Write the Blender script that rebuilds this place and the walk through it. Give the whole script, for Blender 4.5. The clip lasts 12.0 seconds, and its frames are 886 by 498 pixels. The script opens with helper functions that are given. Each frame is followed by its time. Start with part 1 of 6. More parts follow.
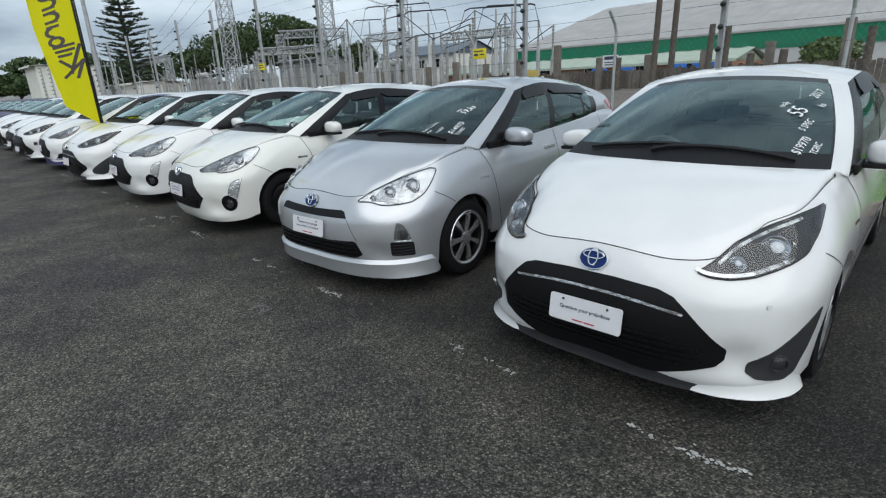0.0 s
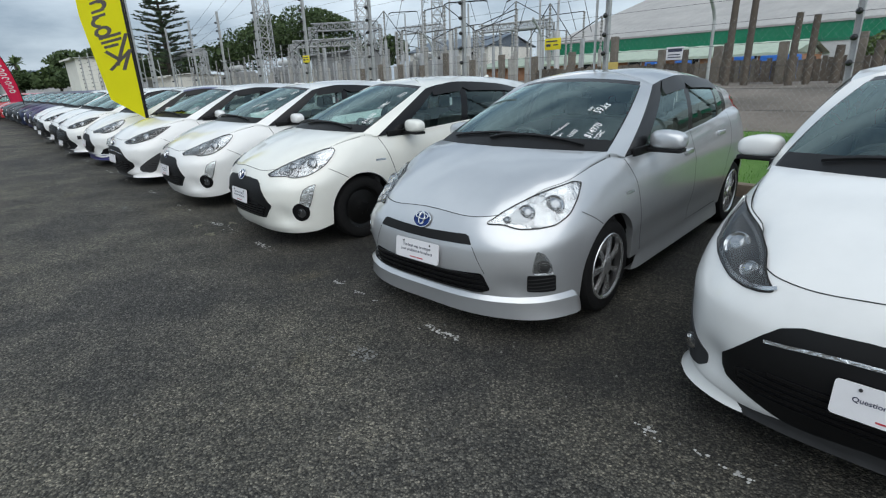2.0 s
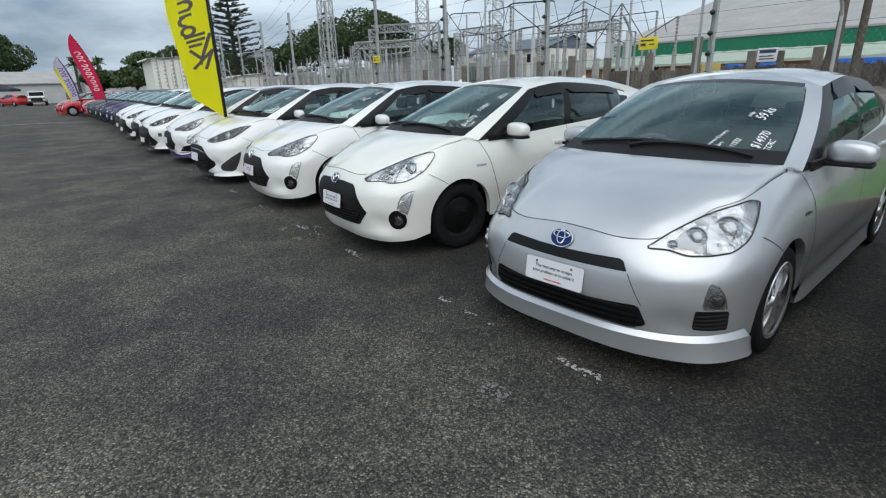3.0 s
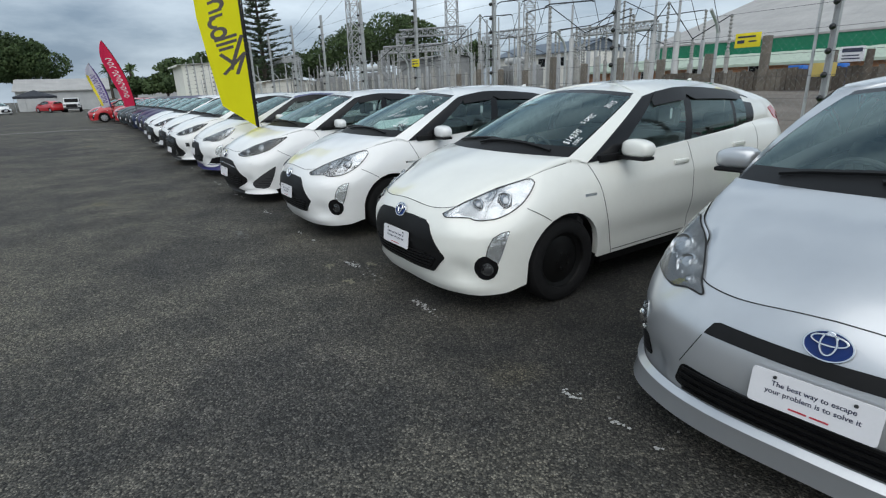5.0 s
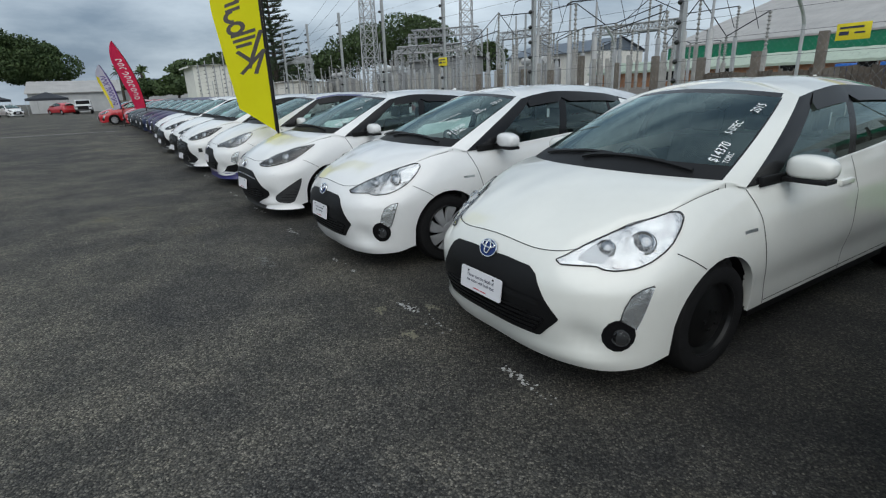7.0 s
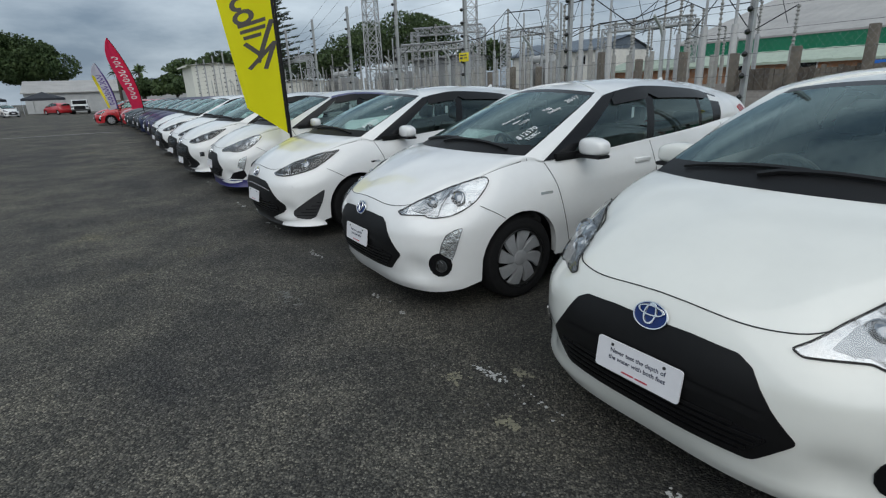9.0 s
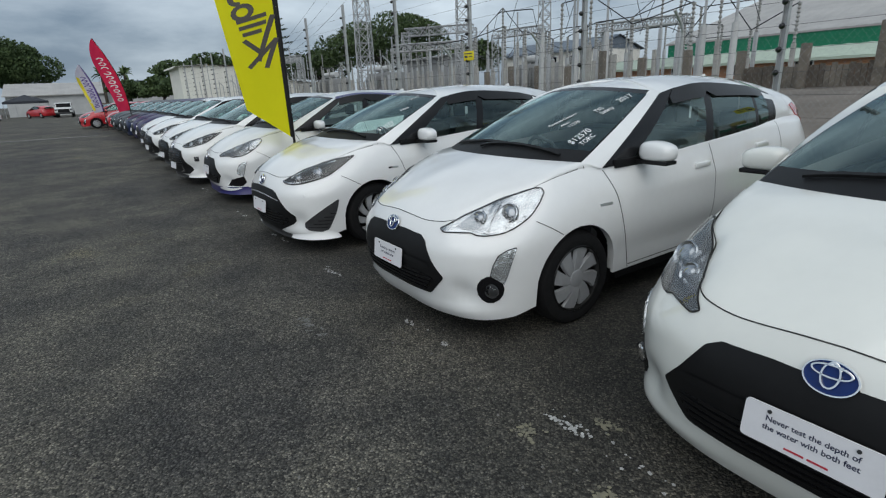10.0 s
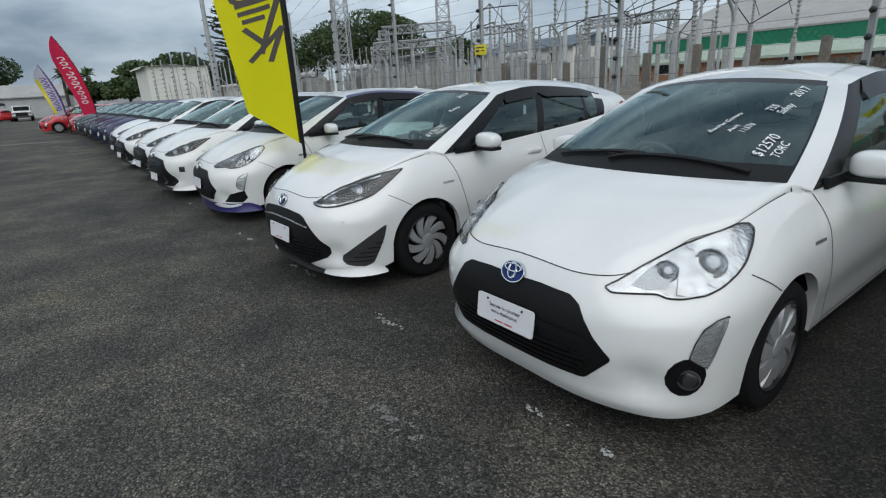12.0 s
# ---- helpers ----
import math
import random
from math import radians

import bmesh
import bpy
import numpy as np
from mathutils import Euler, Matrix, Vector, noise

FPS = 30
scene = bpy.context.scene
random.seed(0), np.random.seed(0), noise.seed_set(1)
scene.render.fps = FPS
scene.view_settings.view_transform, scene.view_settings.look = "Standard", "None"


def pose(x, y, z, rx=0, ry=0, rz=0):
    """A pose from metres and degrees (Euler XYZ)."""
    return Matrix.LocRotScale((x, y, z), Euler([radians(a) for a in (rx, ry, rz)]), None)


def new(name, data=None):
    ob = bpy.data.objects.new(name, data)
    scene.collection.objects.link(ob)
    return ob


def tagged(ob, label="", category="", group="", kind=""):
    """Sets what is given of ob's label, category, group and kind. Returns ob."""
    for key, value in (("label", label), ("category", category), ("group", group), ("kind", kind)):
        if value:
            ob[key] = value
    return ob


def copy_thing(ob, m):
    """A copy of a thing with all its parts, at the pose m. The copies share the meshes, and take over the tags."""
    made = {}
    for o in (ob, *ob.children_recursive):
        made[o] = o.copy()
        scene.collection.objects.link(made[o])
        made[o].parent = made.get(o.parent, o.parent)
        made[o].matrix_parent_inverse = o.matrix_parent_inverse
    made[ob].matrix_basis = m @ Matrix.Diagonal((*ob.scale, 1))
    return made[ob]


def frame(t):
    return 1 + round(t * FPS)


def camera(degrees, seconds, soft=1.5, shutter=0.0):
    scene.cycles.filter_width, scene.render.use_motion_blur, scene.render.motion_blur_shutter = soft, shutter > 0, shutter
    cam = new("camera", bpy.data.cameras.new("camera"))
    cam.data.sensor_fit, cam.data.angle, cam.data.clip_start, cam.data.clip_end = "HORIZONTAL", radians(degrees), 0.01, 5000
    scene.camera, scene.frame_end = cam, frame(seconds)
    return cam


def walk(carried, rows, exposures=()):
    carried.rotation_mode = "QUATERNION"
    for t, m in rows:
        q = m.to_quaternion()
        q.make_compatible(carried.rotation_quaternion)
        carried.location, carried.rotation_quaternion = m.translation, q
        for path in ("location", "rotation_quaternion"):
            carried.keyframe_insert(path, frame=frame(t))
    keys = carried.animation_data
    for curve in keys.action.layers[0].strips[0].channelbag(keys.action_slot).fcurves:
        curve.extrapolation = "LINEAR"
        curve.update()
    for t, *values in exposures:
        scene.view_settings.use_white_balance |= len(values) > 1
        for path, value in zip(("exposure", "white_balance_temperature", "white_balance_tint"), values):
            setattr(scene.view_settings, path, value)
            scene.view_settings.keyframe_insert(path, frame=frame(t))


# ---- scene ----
cam = camera(82.1, 12.0, soft=1.2)
METRES, EYE, TILT, LEAN, TURN = 7.0, 1.46, -0.35, 0.0, 0.0
ROWS = [
    (0.0, 0.0, 0.0, 0.0, -0.69, -17.69, 2.15),
    (0.5, -0.0233, 0.0231, -0.0013, 2.62, -18.14, 1.9),
    (1.0, -0.0577, 0.0481, 0.0024, 4.93, -18.09, 1.59),
    (1.5, -0.0781, 0.072, 0.0013, 2.62, -18.19, 1.92),
    (2.0, -0.1004, 0.108, 0.0027, 2.12, -18.22, 1.96),
    (2.5, -0.1355, 0.1316, -0.0006, 5.11, -18.08, 1.76),
    (3.0, -0.174, 0.1562, 0.0026, 7.77, -17.85, 1.54),
    (5.0, -0.2693, 0.299, 0.0071, 10.29, -17.34, 1.86),
    (5.5, -0.2828, 0.3385, 0.0093, 8.39, -17.46, 2.21),
    (6.0, -0.3023, 0.3663, 0.0078, 9.01, -17.32, 2.21),
    (6.5, -0.3348, 0.3902, 0.0083, 10.55, -17.19, 2.04),
    (8.5, -0.4393, 0.5169, 0.0087, 11.67, -17.31, 1.97),
    (9.0, -0.4637, 0.5412, 0.0062, 11.03, -17.26, 2.08),
    (9.5, -0.486, 0.5745, 0.0109, 9.79, -17.4, 2.3),
    (10.0, -0.5249, 0.5985, 0.006, 9.8, -17.23, 2.38),
    (10.5, -0.5642, 0.6225, 0.008, 8.58, -17.18, 2.55),
    (11.0, -0.5857, 0.6633, 0.0065, 5.61, -17.57, 3.01),
    (11.5, -0.6121, 0.697, 0.006, 5.32, -17.58, 3.1),
    (12.0, -0.6552, 0.728, 0.007, 6.85, -17.44, 2.85),
]
walk(cam, [(t, pose(0, 0, EYE, TILT, LEAN, TURN) @ pose(METRES * x, METRES * y, METRES * z, 90 + pitch, roll, yaw)) for t, x, y, z, yaw, pitch, roll in ROWS],
     exposures=[(0.0, 0.30), (3.0, 0.40), (5.5, 0.29), (9.0, 0.02), (10.5, 0.08), (12.0, 0.12)])

# ---- world, sun, exposure ----
SUN_ELEV, SUN_TURN = 50.0, 173.0
world = bpy.data.worlds.new("sky")
scene.world = world
world.use_nodes = True


def build_world():
    t = world.node_tree
    n, l = t.nodes, t.links
    n.clear()
    out = n.new("ShaderNodeOutputWorld")
    bg = n.new("ShaderNodeBackground")
    sky = n.new("ShaderNodeTexSky")
    sky.sky_type, sky.sun_disc = "NISHITA", False
    sky.sun_elevation, sky.sun_rotation = radians(SUN_ELEV), radians(SUN_TURN)
    sky.air_density, sky.dust_density = 1.0, 3.0
    tc = n.new("ShaderNodeTexCoord")
    mp = n.new("ShaderNodeMapping")
    mp.inputs["Scale"].default_value = (1.0, 1.0, 3.2)
    mp.inputs["Location"].default_value = (-0.5, 0.15, 0.55)
    l.new(tc.outputs["Generated"], mp.inputs["Vector"])
    cloud = n.new("ShaderNodeTexNoise")
    cloud.inputs["Scale"].default_value, cloud.inputs["Detail"].default_value = 2.1, 8
    cloud.inputs["Roughness"].default_value = 0.55
    l.new(mp.outputs[0], cloud.inputs["Vector"])
    tone = n.new("ShaderNodeValToRGB")
    e = tone.color_ramp.elements
    e[0].position, e[0].color = 0.34, (1.95, 2.65, 3.5, 1)
    e[1].position, e[1].color = 0.66, (6.95, 8.0, 8.85, 1)
    l.new(cloud.outputs["Fac"], tone.inputs[0])
    mix = n.new("ShaderNodeMixRGB")
    mix.inputs[0].default_value = 0.86
    l.new(sky.outputs[0], mix.inputs[1])
    l.new(tone.outputs[0], mix.inputs[2])
    l.new(mix.outputs[0], bg.inputs["Color"])
    bg.inputs["Strength"].default_value = 0.1
    l.new(bg.outputs[0], out.inputs["Surface"])


build_world()
sun = new("sun", bpy.data.lights.new("sun", "SUN"))
sun.data.energy, sun.data.angle, sun.data.color = 1.4, radians(85), (1.0, 0.985, 0.955)
sun.rotation_euler = (radians(90 - SUN_ELEV), 0, radians(180 - SUN_TURN))

# ---- materials ----
def mat(name, base, rough=0.5, metal=0.0, vary=0.0, scale=8.0, bump=0.0, bump_scale=60.0, coat=0.0, spec=0.5, second=None, flakes=0.0):
    """A principled material whose colour wanders towards a second one at two scales, with fine relief."""
    m = bpy.data.materials.new(name)
    m.use_nodes = True
    t = m.node_tree
    n, l = t.nodes, t.links
    p = n["Principled BSDF"]
    p.inputs["Base Color"].default_value = (*base, 1)
    p.inputs["Roughness"].default_value, p.inputs["Metallic"].default_value = rough, metal
    p.inputs["Coat Weight"].default_value, p.inputs["Coat Roughness"].default_value = coat, 0.03
    p.inputs["Specular IOR Level"].default_value = spec
    tc = n.new("ShaderNodeTexCoord")
    if vary or second:
        two = second or tuple(c * (1 - vary) for c in base)
        n1, n2 = n.new("ShaderNodeTexNoise"), n.new("ShaderNodeTexNoise")
        for k, sc in ((n1, scale), (n2, scale * 9)):
            k.inputs["Scale"].default_value, k.inputs["Detail"].default_value = sc, 5
            l.new(tc.outputs["Object"], k.inputs["Vector"])
        add = n.new("ShaderNodeMath")
        add.operation = "MULTIPLY_ADD"
        add.inputs[1].default_value = 0.45
        l.new(n2.outputs["Fac"], add.inputs[0])
        l.new(n1.outputs["Fac"], add.inputs[2])
        r = n.new("ShaderNodeMapRange")
        r.inputs["From Min"].default_value, r.inputs["From Max"].default_value = 0.5, 0.95
        l.new(add.outputs[0], r.inputs["Value"])
        mx = n.new("ShaderNodeMixRGB")
        mx.inputs[1].default_value, mx.inputs[2].default_value = (*base, 1), (*two, 1)
        l.new(r.outputs[0], mx.inputs[0])
        l.new(mx.outputs[0], p.inputs["Base Color"])
    if flakes:
        v = n.new("ShaderNodeTexVoronoi")
        v.inputs["Scale"].default_value = 900
        l.new(tc.outputs["Object"], v.inputs["Vector"])
        b = n.new("ShaderNodeBump")
        b.inputs["Strength"].default_value, b.inputs["Distance"].default_value = flakes, 0.001
        l.new(v.outputs["Distance"], b.inputs["Height"])
        l.new(b.outputs[0], p.inputs["Normal"])
    if bump:
        k = n.new("ShaderNodeTexNoise")
        k.inputs["Scale"].default_value, k.inputs["Detail"].default_value = bump_scale, 6
        l.new(tc.outputs["Object"], k.inputs["Vector"])
        b = n.new("ShaderNodeBump")
        b.inputs["Strength"].default_value, b.inputs["Distance"].default_value = bump, 0.01
        l.new(k.outputs["Fac"], b.inputs["Height"])
        l.new(b.outputs[0], p.inputs["Normal"])
    return m


def glass_mat(name, tint, rough=0.0, extra=0.0, gain=1.6, shine=(0.80, 1.0, 0.98)):
    """Thin sheet glass: clear through, mirror-bright by Fresnel."""
    m = bpy.data.materials.new(name)
    m.use_nodes = True
    t = m.node_tree
    n, l = t.nodes, t.links
    n.clear()
    out, mix = n.new("ShaderNodeOutputMaterial"), n.new("ShaderNodeMixShader")
    tr, gl, fr = n.new("ShaderNodeBsdfTransparent"), n.new("ShaderNodeBsdfGlossy"), n.new("ShaderNodeFresnel")
    tr.inputs["Color"].default_value = (*tint, 1)
    gl.inputs["Roughness"].default_value = rough
    gl.inputs["Color"].default_value = (*shine, 1)
    fr.inputs["IOR"].default_value = 1.5
    fac = n.new("ShaderNodeMath")
    fac.operation, fac.use_clamp = "MULTIPLY_ADD", True
    fac.inputs[1].default_value, fac.inputs[2].default_value = gain, extra
    l.new(fr.outputs[0], fac.inputs[0])
    l.new(fac.outputs[0], mix.inputs[0])
    l.new(tr.outputs[0], mix.inputs[1])
    l.new(gl.outputs[0], mix.inputs[2])
    l.new(mix.outputs[0], out.inputs["Surface"])
    return m


M = {
    "white": mat("white_paint", (0.765, 0.775, 0.765), 0.28, coat=1.0, vary=0.05, scale=2),
    "pearl": mat("pearl_paint", (0.755, 0.765, 0.715), 0.28, coat=1.0, vary=0.05, scale=2),
    "silver": mat("silver_paint", (0.56, 0.58, 0.60), 0.32, metal=0.6, coat=1.0, vary=0.06, scale=2),
    "purple": mat("purple_paint", (0.022, 0.018, 0.075), 0.4, metal=0.0, spec=0.3, coat=0.1, vary=0.1, scale=2),
    "navy": mat("navy_paint", (0.012, 0.020, 0.06), 0.4, metal=0.0, spec=0.3, coat=0.1, vary=0.1, scale=2),
    "grey": mat("dark_grey_paint", (0.03, 0.036, 0.042), 0.4, metal=0.0, spec=0.3, coat=0.1, vary=0.1, scale=2),
    "teal": mat("teal_paint", (0.02, 0.05, 0.055), 0.4, metal=0.0, spec=0.3, coat=0.1, vary=0.1, scale=2),
    "red": mat("red_paint", (0.48, 0.010, 0.018), 0.3, coat=1.0, vary=0.1, scale=2),
    "skyblue": mat("light_blue_paint", (0.05, 0.30, 0.62), 0.3, coat=1.0, vary=0.1, scale=2),
    "blue_trim": mat("blue_trim_paint", (0.016, 0.013, 0.12), 0.35, coat=0.3, vary=0.1, scale=4),
    "black": mat("black_plastic", (0.006, 0.006, 0.0065), 0.5, spec=0.3, vary=0.3, scale=20, bump=0.06, bump_scale=500),
    "gloss_black": mat("gloss_black", (0.008, 0.008, 0.009), 0.25, spec=0.32, vary=0.2, scale=10),
    "dark_plastic": mat("dark_grey_plastic", (0.035, 0.036, 0.038), 0.5, vary=0.3, scale=14, bump=0.06, bump_scale=300),
    "seam": mat("seam", (0.012, 0.012, 0.012), 0.7),
    "rubber": mat("tyre_rubber", (0.011, 0.011, 0.0115), 0.8, spec=0.2, vary=0.4, scale=25, bump=0.15, bump_scale=180),
    "chrome": mat("chrome", (0.85, 0.86, 0.87), 0.08, metal=1.0),
    "lamp_silver": mat("lamp_reflector", (0.62, 0.64, 0.66), 0.16, metal=0.9, vary=0.35, scale=14, bump=0.55, bump_scale=18),
    "lamp_white": mat("side_lamp_reflector", (0.80, 0.82, 0.83), 0.12, metal=0.85, vary=0.25, scale=25, bump=1.0, bump_scale=38),
    "tail_red": mat("tail_lamp_red", (0.35, 0.02, 0.02), 0.12, coat=1.0),
    "lamp_dark": mat("lamp_bezel", (0.05, 0.052, 0.055), 0.25, vary=0.3, scale=30),
    "alloy": mat("alloy", (0.72, 0.73, 0.74), 0.25, metal=0.85, vary=0.15, scale=20),
    "hub_grey": mat("wheel_cover_plastic", (0.46, 0.47, 0.48), 0.3, metal=0.45, vary=0.15, scale=20),
    "steel_black": mat("black_steel", (0.007, 0.007, 0.007), 0.3, spec=0.35, vary=0.3, scale=20),
    "blue_emblem": mat("emblem_blue", (0.004, 0.022, 0.13), 0.15, spec=0.4, vary=0.2, scale=30),
    "plate": mat("plate_white", (0.74, 0.74, 0.76), 0.45, vary=0.06, scale=12),
    "ink": mat("plate_ink", (0.03, 0.035, 0.07), 0.5),
    "ink_red": mat("plate_ink_red", (0.45, 0.03, 0.05), 0.5),
    "chalk": mat("chalk_paint", (0.82, 0.86, 0.86), 0.8, vary=0.3, scale=90),
    "cabin": mat("cabin_trim", (0.07, 0.072, 0.074), 0.8, vary=0.4, scale=12, bump=0.1, bump_scale=250),
    "fabric": mat("seat_fabric", (0.16, 0.162, 0.165), 0.9, vary=0.4, scale=18, bump=0.2, bump_scale=400),
    "headliner": mat("headliner", (0.42, 0.41, 0.38), 0.9, vary=0.1, scale=20),
    "glass": glass_mat("window_glass", (0.74, 0.90, 0.86), 0.0, 0.04, 1.2),
    "privacy": glass_mat("tinted_glass", (0.24, 0.27, 0.26)),
    "visor": mat("smoked_visor", (0.010, 0.010, 0.011), 0.3, spec=0.3, vary=0.2, scale=6),
    "projector": mat("projector_glass", (0.34, 0.36, 0.38), 0.1, metal=0.75, bump=0.3, bump_scale=22),
    "lens": glass_mat("lamp_lens", (0.97, 0.98, 0.98), 0.0, 0.0, 1.0, (1, 1, 1)),
    "amber": mat("amber_reflector", (0.75, 0.30, 0.05), 0.2),
    "mirror": mat("mirror_glass", (0.9, 0.9, 0.9), 0.02, metal=1.0),
}

# ---- building helpers ----
CLEAR = ("window_glass", "tinted_glass", "lamp_lens")


def part(name, bm, material, parent=None, label="", smooth=True):
    """Link a bmesh as one mesh object under a thing or a part."""
    me = bpy.data.meshes.new(name)
    bm.to_mesh(me)
    bm.free()
    for m in material if isinstance(material, (list, tuple)) else [material]:
        me.materials.append(m)
    if smooth:
        me.polygons.foreach_set("use_smooth", [True] * len(me.polygons))
        me.set_sharp_from_angle(angle=radians(38))
    ob = new(name, me)
    ob.parent = parent
    if label:
        tagged(ob, label)
    if me.materials and me.materials[0].name in CLEAR:
        ob.visible_shadow = False
    return ob


def thing(name, label, category, group="", kind="", at=None):
    ob = tagged(new(name), label, category, group, kind)
    ob.empty_display_size = 0.2
    if at is not None:
        ob.matrix_world = at
    return ob


def box(bm, x0, x1, y0, y1, z0, z1, bevel=0.0):
    g = bmesh.ops.create_cube(bm, size=1, matrix=Matrix.Translation(((x0 + x1) / 2, (y0 + y1) / 2, (z0 + z1) / 2)) @ Matrix.Diagonal((x1 - x0, y1 - y0, z1 - z0, 1)))
    if bevel:
        edges = list({e for v in g["verts"] for e in v.link_edges})
        bmesh.ops.bevel(bm, geom=edges, offset=bevel, segments=2, affect="EDGES", profile=0.6)
    return bm


def boxes(*specs, bevel=0.0):
    bm = bmesh.new()
    for s in specs:
        box(bm, *s, bevel=bevel)
    return bm


def tube(bm, a, b, r0, r1=None, seg=8, caps=True):
    a, b = Vector(a), Vector(b)
    d = b - a
    m = Matrix.Translation((a + b) / 2) @ d.to_track_quat("Z", "Y").to_matrix().to_4x4()
    bmesh.ops.create_cone(bm, cap_ends=caps, segments=seg, radius1=r0, radius2=r0 if r1 is None else r1, depth=d.length, matrix=m)
    return bm


def lathe(profile, seg, m=None):
    """Turn a profile of (radius, axial) about the local z axis."""
    bm = bmesh.new()
    rings = []
    for r, h in profile:
        rings.append([bm.verts.new((r * math.cos(2 * math.pi * i / seg), r * math.sin(2 * math.pi * i / seg), h)) for i in range(seg)])
    for a, b in zip(rings, rings[1:]):
        for i in range(seg):
            j = (i + 1) % seg
            bm.faces.new((a[i], a[j], b[j], b[i]))
    bmesh.ops.remove_doubles(bm, verts=bm.verts[:], dist=1e-5)
    if m is not None:
        bm.transform(m)
    bmesh.ops.recalc_face_normals(bm, faces=bm.faces[:])
    return bm


def ball(bm, at, r, scale=(1, 1, 1), u=16, v=10):
    bmesh.ops.create_uvsphere(bm, u_segments=u, v_segments=v, radius=r, matrix=Matrix.Translation(at) @ Matrix.Diagonal((*scale, 1)))
    return bm


def curve(pts, t):
    """Smooth interpolation through (t, value) knots, with value a number or a tuple."""
    k = np.array([p[0] for p in pts], float)
    v = np.array([p[1] for p in pts], float)
    if v.ndim == 1:
        v = v[:, None]
    i = int(np.clip(np.searchsorted(k, t) - 1, 0, len(k) - 2))

    def slope(j):
        if j == 0:
            return (v[1] - v[0]) / (k[1] - k[0])
        if j == len(k) - 1:
            return (v[-1] - v[-2]) / (k[-1] - k[-2])
        a, b = (v[j] - v[j - 1]) / (k[j] - k[j - 1]), (v[j + 1] - v[j]) / (k[j + 1] - k[j])
        return np.where(a * b > 0, 2 * a * b / np.where(a + b == 0, 1, a + b), 0)
    h = k[i + 1] - k[i]
    u = min(max((t - k[i]) / h, 0), 1)
    r = (2 * u**3 - 3 * u**2 + 1) * v[i] + (u**3 - 2 * u**2 + u) * h * slope(i) + (-2 * u**3 + 3 * u**2) * v[i + 1] + (u**3 - u**2) * h * slope(i + 1)
    return float(r[0]) if len(r) == 1 else r


def rounded(poly, n=4, closed=True, amount=0.25):
    """Corners of a 2D outline cut to short arcs."""
    out = []
    c = len(poly)
    for i in range(c):
        p, q, r = (np.array(poly[(i + k) % c], float) for k in (-1, 0, 1))
        da, db = (p - q), (r - q)
        m = min(np.linalg.norm(da), np.linalg.norm(db)) * amount
        a, b = q + da / max(np.linalg.norm(da), 1e-9) * m, q + db / max(np.linalg.norm(db), 1e-9) * m
        for j in range(n + 1):
            u = j / n
            out.append(tuple((1 - u) ** 2 * a + 2 * u * (1 - u) * q + u * u * b))
    return out


AXES = {
    "front": Matrix(((0, 0, 1, 3), (1, 0, 0, 0), (0, 1, 0, 0), (0, 0, 0, 1))),
    "left": Matrix(((1, 0, 0, 0), (0, 0, 1, 3), (0, 1, 0, 0), (0, 0, 0, 1))),
    "right": Matrix(((1, 0, 0, 0), (0, 0, -1, -3), (0, 1, 0, 0), (0, 0, 0, 1))),
    "top": Matrix(((1, 0, 0, 0), (0, 1, 0, 0), (0, 0, 1, 4), (0, 0, 0, 1))),
}


def corner_axis(deg, tilt=0):
    """Projection towards the car from a direction deg to its left of straight ahead; u runs to the left."""
    a, b = radians(deg), radians(tilt)
    d = Vector((math.cos(a) * math.cos(b), math.sin(a) * math.cos(b), math.sin(b)))
    u = Vector((-math.sin(a), math.cos(a), 0))
    v = d.cross(u)
    m = Matrix.Identity(4)
    for i in range(3):
        m[i][0], m[i][1], m[i][2], m[i][3] = u[i], v[i], d[i], 3 * d[i]
    return m


def project(bvh, axis, u, v):
    m = AXES[axis] if isinstance(axis, str) else axis
    o, d = m @ Vector((u, v, 0)), -(m.to_3x3() @ Vector((0, 0, 1)))
    loc, nor, _, _ = bvh.ray_cast(o, d, 6.0)
    if loc is None:
        loc, nor, _, _ = bvh.find_nearest(o + d * 2.4)
    if nor.dot(d) > 0:
        nor = -nor
    return loc, nor


